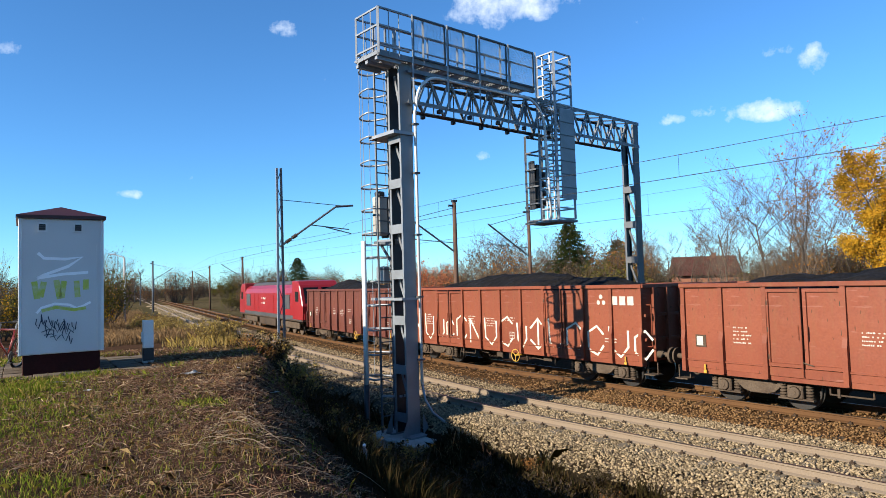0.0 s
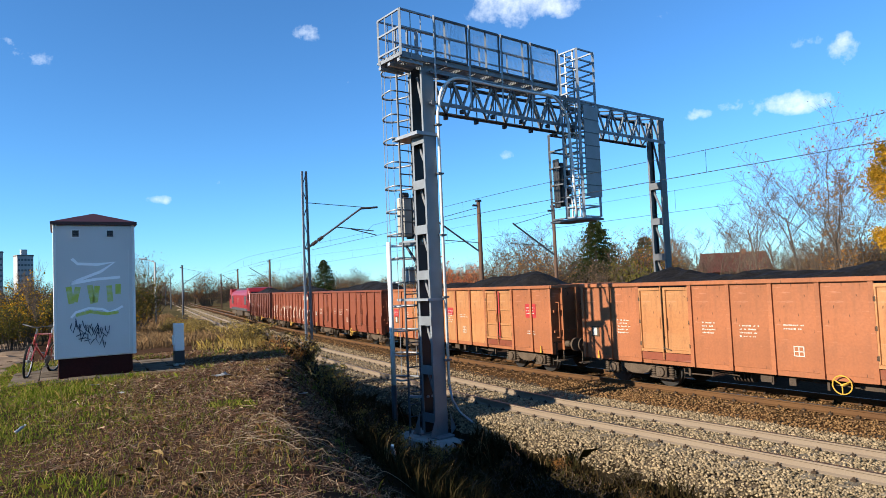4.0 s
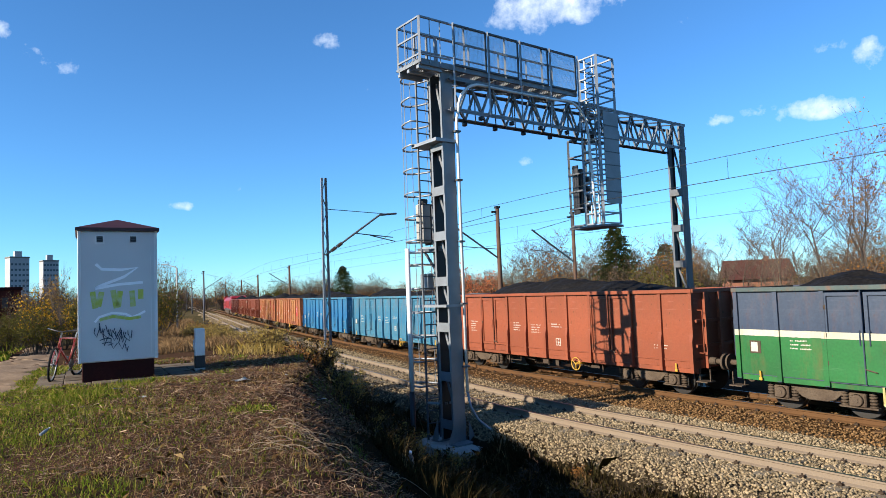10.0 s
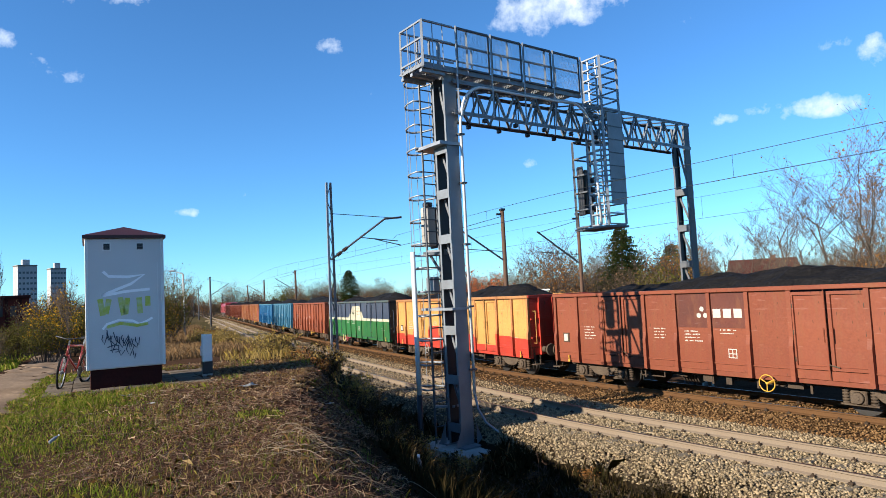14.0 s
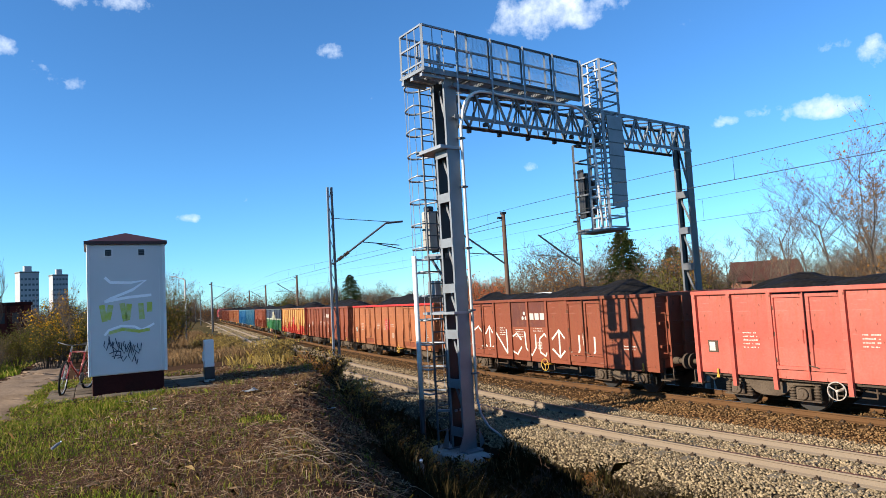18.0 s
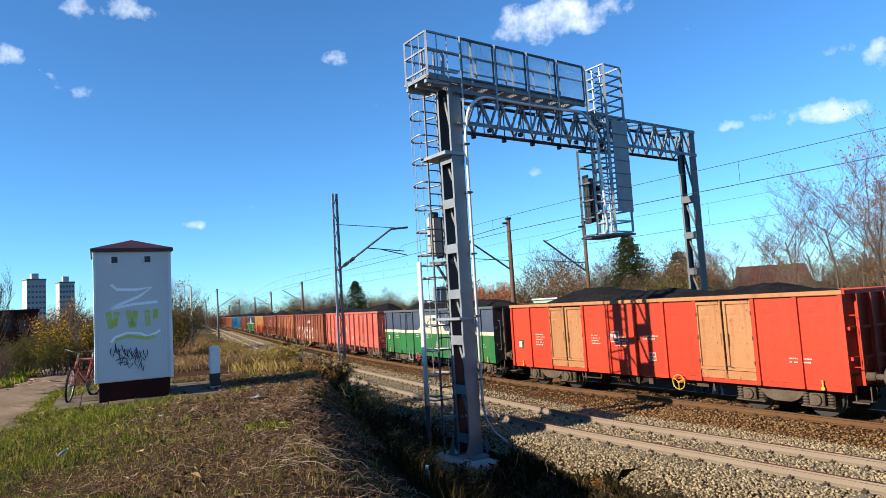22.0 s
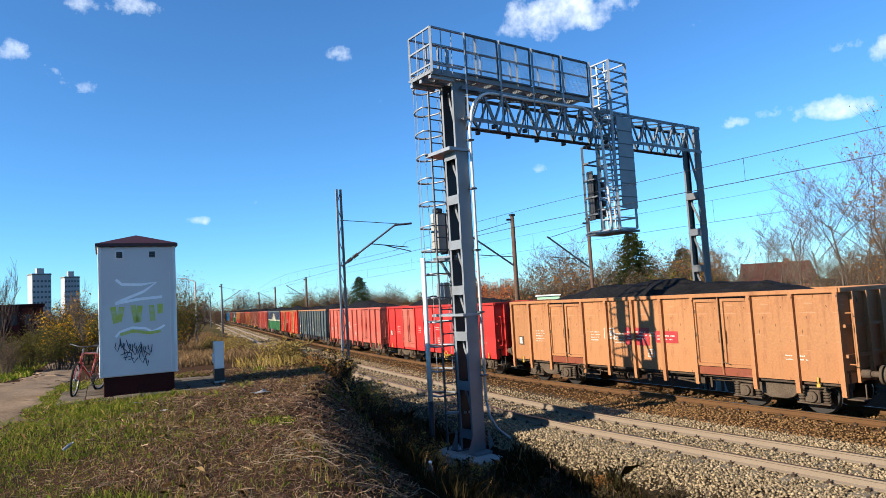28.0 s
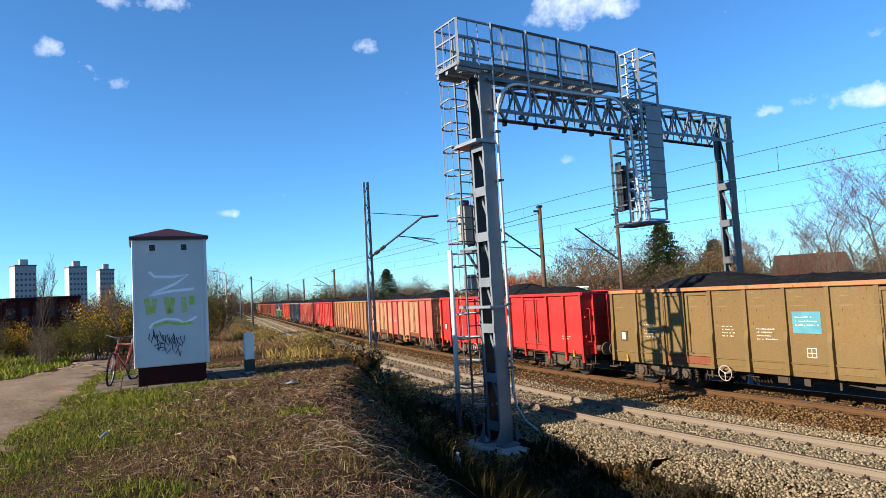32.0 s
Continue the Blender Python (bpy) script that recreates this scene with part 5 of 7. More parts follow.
def wagon(spec):
    """An open bogie coal wagon; the length runs along x, the rail's top at z = 0."""
    paint, rail_m, door_m = spec["paint"], spec.get("rail", spec["paint"]), spec.get("door", spec["paint"])
    low = spec.get("panels", {})
    post = spec.get("post", "kink")
    w = new("coal_wagon")
    tagged(w, spec["label"], "coal wagon", "wagons of the coal train")
    # near side: panels, doors, uprights, each on its own
    bay = 0
    for i in range(10):
        a, b = EDGES[i], EDGES[i + 1]
        mid = (a + b) / 2
        if i in DOOR_BAYS:
            for q in (-1, 1):
                d = piece("door", "door", door_mesh, spec.get("doors", {}).get(i, door_m), w, pose(mid + q * DW / 4, -YW, 0))
                if spec.get("door_rails"):
                    for z in (1.66, 2.22):
                        piece("door_rail", "door_rail", lambda: bx(-DW / 4 + 0.12, DW / 4 - 0.12, -0.058, -0.012, -0.035, 0.035, bevel=0.006), door_m, d, pose(0, 0, z))
                    piece("door_edge", "door_edge", lambda: bx(-0.035, 0.035, -0.068, -0.06, ZB + 0.23, ZT - 0.17), REDSIGN, d, pose(-q * 0.38, 0, 0))
                for z in (1.3, 1.95, 2.6):
                    piece("hinge", "hinge", lambda: bx(-0.03, 0.03, -0.07, -0.02, -0.06, 0.06, bevel=0.01), M["bogie"], d, pose(q * 0.40, 0, z))
            piece("door_bar", "door_bar", lambda: rods([((-0.03, -0.09, ZB + 0.02), (-0.03, -0.09, ZT - 0.12))], 0.014), spec.get("lock", door_m), w, pose(mid, -YW, 0))
            for hx in (-0.10, 0.11):
                piece("door_handle", "door_handle", lambda: rods([((0, -0.085, 1.74), (0, -0.085, 2.08))], 0.013), door_m, w, pose(mid + hx, -YW, 0))
            piece("door_latch", "door_latch", lambda: rods([((-0.02, -0.10, 1.22), (0.22, -0.10, 1.16))], 0.015), M["bogie"], w, pose(mid, -YW, 0))
            piece("door_sill", "door_sill", lambda: bx(-DW / 2 + 0.05, DW / 2 - 0.05, -0.03, 0.012, ZB - 0.02, ZB + 0.20, bevel=0.008), P["brown"] if paint in (P["yellow"], P["salmon"], P["tan"], P["peach"], P["olive"]) else door_m, w, pose(mid, -YW, 0))
        else:
            piece("panel", "panel", panel_mesh(PW), low.get(bay, paint), w, pose(mid, -YW, 0))
            if post == "kink":
                piece("panel_ledge", "panel_ledge", lambda: bx(-PW / 2 + 0.05, PW / 2 - 0.05, -0.045, -0.012, ZB + 0.19, ZB + 0.225), spec.get("lowband", spec.get("sole", low.get(bay, paint))), w, pose(mid, -YW, 0))
            bay += 1
    for x in EDGES:
        xx = min(max(x, -HL + 0.055), HL - 0.055)
        piece("upright", "upright/" + post, lambda: stanchion_mesh(post), spec.get("upright", paint), w, pose(xx, -YW, 0))
    piece("top_rail", "top_rail", lambda: bx(-HL - 0.02, HL + 0.02, -0.10, 0.05, ZT - 0.11, ZT, bevel=0.012), rail_m, w, pose(0, -YW, 0))
    piece("sole_bar", "sole_bar", lambda: bx(-HL, HL, -0.02, 0.06, ZB - 0.14, ZB, bevel=0.008), spec.get("sole", paint), w, pose(0, -YW + (0.22 if post == "long" else 0.02), 0))
    # far side, ends, floor
    def far_side():
        bm = bx(-HL, HL, YW - 0.01, YW + 0.01, ZB, ZT - 0.1)
        for x in EDGES:
            box(bm, x - 0.05, x + 0.05, YW + 0.01, YW + 0.10, ZB - 0.1, ZT - 0.1)
        box(bm, -HL, HL, YW - 0.05, YW + 0.1, ZT - 0.1, ZT)
        return bm
    piece("far_side", "far_side", far_side, paint, w)
    def end_wall():
        return bx(HL - 0.02, HL, -YW, YW, ZB, ZT - 0.1)
    for k in (0, 180):
        e = piece("end_wall", "end_wall", end_wall, spec.get("end", paint), w, pose(0, 0, 0, 0, 0, k))
        em = spec.get("end", paint)
        piece("end_rail", "end_rail", lambda: bx(HL - 0.06, HL + 0.06, -YW - 0.06, YW + 0.06, ZT - 0.11, ZT + 0.003, bevel=0.01), em, e)
        for y in (-0.95, -0.32, 0.32, 0.95):
            piece("end_post", "end_post", lambda: bx(HL, HL + 0.10, -0.05, 0.05, ZB, ZT - 0.1), em, e, pose(0, y, 0))
        for z in (1.5, 2.2):
            piece("end_rib", "end_rib", lambda: bx(HL, HL + 0.06, -YW + 0.03, YW - 0.03, -0.04, 0.04), em, e, pose(0, 0, z))
        for q in (-1, 1):
            def handrail():
                return rods([((HL + 0.16, 0, 1.3), (HL + 0.16, 0, 2.5)), ((HL, 0, 1.3), (HL + 0.16, 0, 1.3)), ((HL, 0, 2.5), (HL + 0.16, 0, 2.5))], 0.016)
            piece("handrail", "handrail", handrail, spec.get("handrail", paint), e, pose(0, q * 1.22, 0))
            def buffer():
                bm = bmesh.new()
                rod(bm, (HL + 0.02, 0, 1.06), (HL + 0.30, 0, 1.06), 0.12, 0.10, 12)
                rod(bm, (HL + 0.30, 0, 1.06), (HL + 0.54, 0, 1.06), 0.075, n=10)
                rod(bm, (HL + 0.54, 0, 1.06), (HL + 0.60, 0, 1.06), 0.23, 0.22, 16)
                return bm
            piece("buffer", "buffer", buffer, M["bogie"], e, pose(0, q * 0.875, 0))
            def step():
                bm = bx(HL - 0.05, HL + 0.32, -0.18, 0.18, 0.50, 0.53)
                for x in (HL - 0.04, HL + 0.30):
                    box(bm, x - 0.012, x + 0.012, -0.02, 0.02, 0.53, ZB)
                return bm
            piece("step", "step", step, M["bogie"], e, pose(0, q * 1.2, 0))
        def coupler():
            bm = bmesh.new()
            rod(bm, (HL, 0, 0.98), (HL + 0.5, 0, 0.86), 0.05, n=8)
            rod(bm, (HL + 0.3, 0, 0.9), (HL + 0.66, 0, 0.98), 0.06, n=8)
            for i in range(8):
                t0, t1 = i / 8, (i + 1) / 8
                f = lambda t: (HL + 0.05 + 0.6 * t, 0.3, 0.95 - 0.45 * math.sin(math.pi * t))
                rod(bm, f(t0), f(t1), 0.025, n=6)
            return bm
        piece("coupler", "coupler", coupler, M["under"], e)
    piece("floor", "floor", lambda: bx(-HL, HL, -YW, YW, 1.10, 1.16), M["under"], w)
    def under():
        bm = bx(-HL, HL, -0.16, 0.16, 0.72, 1.10)
        for x in (-4.5, -2.2, 0, 2.2, 4.5):
            box(bm, x - 0.08, x + 0.08, -YW + 0.06, YW - 0.06, 0.80, 1.10)
        for y in (-YW + 0.12, YW - 0.12):
            box(bm, -HL, HL, y - 0.05, y + 0.05, 0.78, 1.10)
        rod(bm, (-1.6, -0.6, 0.72), (-0.9, -0.6, 0.72), 0.17, n=12)
        rod(bm, (0.6, -0.7, 0.66), (1.6, -0.7, 0.66), 0.15, n=12)
        box(bm, 1.9, 2.3, -1.1, -0.7, 0.52, 0.85)
        rod(bm, (-3.2, -0.9, 0.62), (3.2, -0.9, 0.62), 0.02, n=6)
        rod(bm, (-2.8, -1.15, 0.74), (-2.8, -1.15, 0.5), 0.02, n=6)
        rod(bm, (-1.9, -1.15, 0.74), (-1.9, -1.15, 0.5), 0.02, n=6)
        rod(bm, (-2.8, -1.15, 0.5), (-1.9, -1.15, 0.5), 0.02, n=6)
        for x in (-2.6, -0.2, 1.15, 2.55):
            box(bm, x - 0.03, x + 0.03, -1.2, -1.14, 0.45, 0.80)
        box(bm, -0.5, -0.2, -1.22, -1.0, 0.5, 0.68)
        box(bm, 0.25, 0.42, -1.25, -1.15, 0.48, 0.66)
        for a, b in (((-3.3, 0.72), (-1.2, 0.55)), ((0.2, 0.58), (3.2, 0.66)), ((-0.9, 0.74), (1.9, 0.52))):
            rod(bm, (a[0], -1.0, a[1]), (b[0], -1.0, b[1]), 0.022, n=6)
        for i in range(6):
            rod(bm, (-1.55 + i * 0.1, -0.6, 0.52), (-1.5 + i * 0.1, -0.6, 0.52), 0.19, n=10)
        return bm
    piece("underframe", "underframe", under, M["under"], w)
    # brake wheel, changeover levers, lashing lugs
    def brake_wheel():
        bm = bmesh.new()
        n = 20
        for i in range(n):
            p = [(0.21 * math.cos(2 * math.pi * k / n), -YW - 0.13, 0.66 + 0.21 * math.sin(2 * math.pi * k / n)) for k in (i, i + 1)]
            rod(bm, p[0], p[1], 0.015, n=6, caps=False)
        for i in range(3):
            a = 2 * math.pi * (i / 3 + 0.08)
            rod(bm, (0, -YW - 0.13, 0.66), (0.2 * math.cos(a), -YW - 0.13, 0.66 + 0.2 * math.sin(a)), 0.014, n=6)
        rod(bm, (0, -YW - 0.15, 0.66), (0, -0.8, 0.66), 0.03, n=8)
        return bm
    piece("brake_wheel", "brake_wheel", brake_wheel, spec.get("wheel", M["yellow"]), w, pose(spec.get("wheel_x", 1.6), 0, 0))
    def lever():
        bm = bmesh.new()
        box(bm, -0.045, 0.045, -YW - 0.09, -YW - 0.05, 0.62, 0.70, bevel=0.012)
        rod(bm, (0, -YW - 0.07, 0.70), (0, -YW - 0.07, 0.86), 0.022, n=6)
        return bm
    for x in (-5.75, 5.75):
        piece("lashing_hook", "lashing_hook", lever, M["yellow"], w, pose(x, 0, 0.12))
    for x in (-4.5, 4.5):
        bogie(w, x)
    piece("coal_load", "coal_load/%d" % spec["seed"], coal_mesh(spec["seed"]), M["coal"], w, None, "heaped black coal")
    # lettering and plates
    sd = spec["seed"]
    wm = spec.get("ink", WHITE)
    for k, (x, z, r, wd, h, gp) in enumerate(spec.get("text", ((-4.70, 1.95, 5, 0.5, 0.045, 0.095), (-1.75, 1.95, 4, 0.45, 0.045, 0.09), (-0.58, 1.9, 4, 0.6, 0.045, 0.09), (0.58, 1.95, 2, 0.6, 0.045, 0.09), (5.25, 1.45, 2, 0.6, 0.045, 0.09)))):
        bm = bar_cluster(r, wd, h, gp, sd * 7 + k)
        tagged(part("stencil_lettering", bm, wm, w, at=pose(x, 0, z)), kind="stuff")
    fr = part("label_holder", bx(-6.02, -5.72, -YW - 0.03, -YW - 0.012, 1.42, 1.74), M["under"], w)
    part("paper_label", bx(-5.98, -5.80, -YW - 0.036, -YW - 0.031, 1.46, 1.70), WHITE, fr)
    bm = bmesh.new()
    for x0, x1, z0, z1 in ((-0.17, 0.17, 0, 0.03), (-0.17, 0.17, 0.30, 0.33), (-0.17, -0.14, 0.03, 0.30), (0.14, 0.17, 0.03, 0.30), (-0.14, 0.14, 0.14, 0.17), (-0.015, 0.015, 0.03, 0.14), (-0.015, 0.015, 0.17, 0.30)):
        box(bm, x0, x1, -YW - 0.02, -YW - 0.014, z0, z1)
    tagged(part("load_table", bm, wm, w, at=pose(0.62, 0, 1.22) @ Matrix.Diagonal((0.75, 1, 0.75, 1))), kind="stuff")
    for kind, x, z, ww, hh in spec.get("signs", ()):
        s = part("sign_plate", bx(-ww / 2, ww / 2, -YW - 0.022, -YW - 0.014, -hh / 2, hh / 2), {"red": REDSIGN, "teal": TEALSIGN, "white": WHITE}[kind], w, at=pose(x, 0, z))
        tagged(part("sign_lettering", bar_cluster(max(2, int(hh / 0.14)), ww * 0.8, 0.05, 0.1, sd + 50, -YW - 0.022), WHITE if kind != "white" else REDSIGN, s, at=pose(0, 0, hh / 2 - 0.16)), kind="stuff")
    return w


def stroke_part(w, pts, wd, m, name="graffiti_stroke"):
    for k, line_pts in enumerate(pts):
        part(name, ribbon(line_pts, wd, -YW - 0.0165 - 0.0015 * (k % 3)), m, w)


def graffiti(w, x0, x1, seed):
    """Large angular pale strokes, no words."""
    rng = random.Random(seed)
    x = x0
    while x < x1:
        wd = rng.uniform(0.55, 0.95)
        z0, z1 = 0.95, rng.uniform(1.75, 2.05)
        k = rng.choice((0, 1, 2, 3))
        xm, xr = x + wd / 2, x + wd * 0.85
        sh = {0: [[(x, z0 + 0.2), (x, z1 - 0.2), (xm, z1), (xr, z1 - 0.25)], [(x, z0 + 0.15), (xm, z0), (xr, z0 + 0.3)]],
              1: [[(x, z1), (x + 0.05, z0 + 0.25), (xm, z0), (xr, z0 + 0.3), (xr, z1 - 0.1)]],
              2: [[(x, z1 - 0.35), (xm, z1), (xr, z1 - 0.3)], [(xm, z1), (xm, z0)], [(x, z0 + 0.3), (xm, z0), (xr, z0 + 0.25)]],
              3: [[(x, z0), (x, z1)], [(x, z1), (xr, z0)], [(xr, z0), (xr, z1 + 0.1)]]}[k]
        stroke_part(w, sh, 0.075, GRAF)
        x += wd + 0.12


P = {
    "brown": wagon_paint("paint_brown", (0.27, 0.078, 0.040), dirt=0.45, fade=(0.22, 0.058, 0.034)),
    "brick": wagon_paint("paint_brick", (0.33, 0.092, 0.045), dirt=0.35),
    "darkbrown": wagon_paint("paint_dark_brown", (0.17, 0.055, 0.038), dirt=0.4),
    "salmon": wagon_paint("paint_salmon", (0.42, 0.15, 0.064), dirt=0.45),
    "orange": wagon_paint("paint_orange", (0.48, 0.205, 0.078), dirt=0.5, fade=(0.50, 0.28, 0.12)),
    "yellow": wagon_paint("paint_yellow_orange", (0.66, 0.34, 0.10), dirt=0.35, fade=(0.60, 0.26, 0.08)),
    "redlow": wagon_paint("paint_scarlet", (0.58, 0.06, 0.035), dirt=0.3),
    "blue": wagon_paint("paint_blue", (0.03, 0.175, 0.37), dirt=0.25, fade=(0.06, 0.24, 0.36)),
    "bluefade": wagon_paint("paint_faded_blue", (0.05, 0.20, 0.32), dirt=0.45, fade=(0.11, 0.27, 0.33)),
    "navy": wagon_paint("paint_navy", (0.055, 0.076, 0.118), dirt=0.15, fade=(0.105, 0.128, 0.165)),
    "greygreen": wagon_paint("paint_grey_green", (0.085, 0.115, 0.11), dirt=0.45, fade=(0.11, 0.14, 0.125)),
    "pink": wagon_paint("paint_faded_red", (0.56, 0.122, 0.086), dirt=0.38, fade=(0.60, 0.19, 0.14)),
    "red": wagon_paint("paint_red", (0.58, 0.035, 0.03), dirt=0.2, fade=(0.55, 0.06, 0.05)),
    "vermilion": wagon_paint("paint_vermilion", (0.64, 0.055, 0.022), dirt=0.15),
    "tan": wagon_paint("paint_tan", (0.45, 0.21, 0.09), dirt=0.55, fade=(0.48, 0.20, 0.08)),
    "peach": wagon_paint("paint_peach", (0.53, 0.27, 0.145), dirt=0.3, fade=(0.53, 0.21, 0.13)),
    "olive": wagon_paint("paint_mustard", (0.235, 0.145, 0.05), dirt=0.45, fade=(0.19, 0.135, 0.06)),
    "green": wagon_paint("paint_green", (0.030, 0.17, 0.048), dirt=0.2),
    "cream": wagon_paint("paint_cream", (0.66, 0.62, 0.45), dirt=0.15),
}


def livery_green(w, kind):
    """Green below, navy above, cream stripe that widens to a sloped field: sheets laid over the panels."""
    tops = {3: [(0.55, 2.02), (1.0, 2.30)], 4: [(0.0, 2.30), (0.30, 2.72), (0.45, 2.78), (1.0, 2.78)], 5: [(0.0, 2.78), (0.72, 2.78), (0.86, 2.72), (1.0, 2.45)], 6: [(0.0, 2.45), (0.35, 2.02)]}
    for i in range(10):
        a, b = EDGES[i] + 0.056, EDGES[i + 1] - 0.056
        y = -YW - (0.062 if i in DOOR_BAYS else 0.014)
        part("green_band", bx(a, b, y - 0.004, y, ZB + 0.02, 1.86), P["green"], w)
        prof = [(a, 1.865), (b, 1.865)]
        line_top = tops.get(i, [(0.0, 2.02), (1.0, 2.02)])
        if line_top[0][0] > 0:
            line_top = [(0.0, 2.02)] + line_top
        if line_top[-1][0] < 1:
            line_top = line_top + [(1.0, 2.02)]
        prof += [(a + (b - a) * f, z) for f, z in reversed(line_top)]
        part("cream_band", extrude_poly(prof, y - 0.004, y), P["cream"], w)
    for x in EDGES:
        xx = min(max(x, -HL + 0.058), HL - 0.058)
        part("green_upright_band", bx(xx - 0.058, xx + 0.058, -YW - 0.074, -YW - 0.02, ZB - 0.1, 1.86), P["green"], w)
        top = {4: 2.29, 5: 2.78, 6: 2.44}.get(EDGES.index(x), 2.02)
        part("cream_upright_band", bx(xx - 0.058, xx + 0.058, -YW - 0.074, -YW - 0.02, 1.865, top), P["cream"], w)
    x0 = (EDGES[4] + EDGES[5]) / 2
    emb = mat("emblem_ink", (0.12, 0.13, 0.08), 0.6)
    part("emblem_stroke", ribbon([(x0 - 0.3, 2.45), (x0 - 0.1, 2.35), (x0 + 0.1, 2.3), (x0 + 0.2, 2.45), (x0 + 0.32, 2.5)], 0.07, -YW - 0.0195), emb, w)
    part("emblem_stroke", ribbon([(x0 - 0.2, 2.32), (x0 + 0.05, 2.26), (x0 + 0.3, 2.34)], 0.05, -YW - 0.0195), emb, w)
    part("emblem_lettering", bar_cluster(5, 0.75, 0.04, 0.09, 77, -YW - 0.0185), mat("emblem_red_ink", (0.55, 0.25, 0.18), 0.6), w, at=pose((EDGES[5] + EDGES[6]) / 2 - 0.1, 0, 2.6))
    stp = mat("step_paint", (0.75, 0.62, 0.25) if kind == 1 else (0.30, 0.31, 0.32), 0.5)
    part("side_step", bars([((-2.9, -YW - 0.06, 0.45), (-2.9, -YW - 0.06, 0.85))], 0.035), stp, w)
    part("side_step", bars([((-2.45, -YW - 0.06, 0.45), (-2.45, -YW - 0.06, 0.85))], 0.035), stp, w)
    part("side_step", bars([((-2.9, -YW - 0.06, 0.46), (-2.45, -YW - 0.06, 0.46))], 0.05), stp, w)


PINKW = mat("pink_red_paint", (0.55, 0.07, 0.09), 0.5)
WHEELW = mat("white_wheel_paint", (0.55, 0.50, 0.44), 0.6, vary=0.2, scale=9, second=(0.25, 0.16, 0.10), amount=0.7)
SPECS = [
    dict(label="dark brown open coal wagon with worn flaking paint", paint=P["darkbrown"]),
    dict(label="brown coal wagon with large cream graffiti on its side", wheel=M["yellow"], wheel_x=0.9, paint=P["brown"], graf=(-5.9, 6.1), mark=4.85),
    dict(label="red-brown coal wagon with stencilled lettering", paint=P["brown"]),
    dict(label="salmon-orange coal wagon with red sign plates", wheel=WHEELW, wheel_x=-2.0, paint=P["salmon"], signs=(("red", -0.5, 2.1, 0.5, 0.3), ("red", 5.2, 2.2, 0.6, 0.5), ("red", -5.9, 1.9, 0.5, 0.4)), post="flat", door_rails=1, door=P["orange"], panels={3: P["orange"], 4: P["orange"], 5: P["orange"]}),
    dict(label="orange coal wagon with a red notice plate", paint=P["salmon"], door=P["orange"], signs=(("red", 4.7, 1.95, 0.8, 0.8),), post="flat"),
    dict(label="bright blue coal wagon with white lettering", wheel=WHEELW, wheel_x=1.2, paint=P["blue"], rail=P["bluefade"]),
    dict(label="faded blue coal wagon with pale stains", paint=P["bluefade"]),
    dict(label="brick-red coal wagon with a dark notice plate", paint=P["brick"], wheel=M["yellow"]),
    dict(label="green coal wagon with navy top and cream stripe", paint=P["navy"], livery=1, sole=P["green"], rail=P["greygreen"], end=M["under"], wheel=PINKW, wheel_x=-1.7, post="flat"),
    dict(label="yellow-orange coal wagon with a scarlet lower band", wheel=WHEELW, wheel_x=-2.6, paint=P["yellow"], rail=P["orange"], sole=P["redlow"], end=P["redlow"], upright=P["orange"], lowband=P["redlow"]),
    dict(label="red-brown coal wagon with white emblem bars", paint=P["brown"], logo=1),
    dict(label="orange coal wagon with red top rail and notice plate", paint=P["salmon"], rail=P["red"], signs=(("red", -0.2, 1.95, 0.7, 0.6),), upright=P["salmon"]),
    dict(label="brown coal wagon with cream graffiti and white emblem", wheel=M["yellow"], wheel_x=1.0, paint=P["brown"], graf=(-6.0, 3.6), logo=1, post="flat"),
    dict(label="light red coal wagon with white stencilled lettering", wheel=WHEELW, wheel_x=-2.6, paint=P["pink"], post="long", emblem=(-1.1, 1.75), sole=M["under"]),
    dict(label="green coal wagon with navy top and white stripe", paint=P["navy"], livery=2, sole=P["green"], rail=P["greygreen"], end=M["under"], wheel=PINKW, wheel_x=-1.6, post="flat"),
    dict(label="vermilion coal wagon with tan doors and white plates", paint=P["vermilion"], door=P["tan"], rail=P["tan"], emblem=(-0.95, 1.75), post="flat"),
    dict(label="grey-green coal wagon with rusty orange top rail", wheel=M["under"], wheel_x=2.2, paint=P["greygreen"], rail=P["tan"], post="long", upright=P["navy"], sole=M["under"]),
    dict(label="faded pinkish-red coal wagon with a stained door", wheel=M["under"], wheel_x=3.0, paint=P["pink"], post="long", emblem=(-1.1, 1.75), sole=M["under"]),
    dict(label="bright red coal wagon with white lettering", paint=P["red"], door=P["pink"], post="flat"),
    dict(label="tan-orange scratched coal wagon with red plates", wheel=M["under"], wheel_x=-2.4, paint=P["tan"], signs=(("red", 0.1, 1.85, 1.0, 0.55), ("red", 1.25, 1.85, 0.85, 0.35)), emblem=(-1.1, 1.75), post="long", sole=M["under"]),
    dict(label="peach coal wagon with faded red patches", paint=P["peach"], panels={3: P["pink"], 6: P["pink"], 7: P["pink"]}, upright=P["pink"], rail=P["pink"], post="long", sole=M["under"]),
    dict(label="red coal wagon with white plates and lettering", wheel=WHEELW, wheel_x=-2.3, paint=P["red"], emblem=(-1.1, 1.75), post="long", sole=M["under"]),
    dict(label="mustard-olive coal wagon with a teal sign plate", wheel=WHEELW, wheel_x=-1.9, paint=P["olive"], rail=P["tan"], signs=(("teal", 0.55, 2.1, 0.75, 0.55),), ),
]


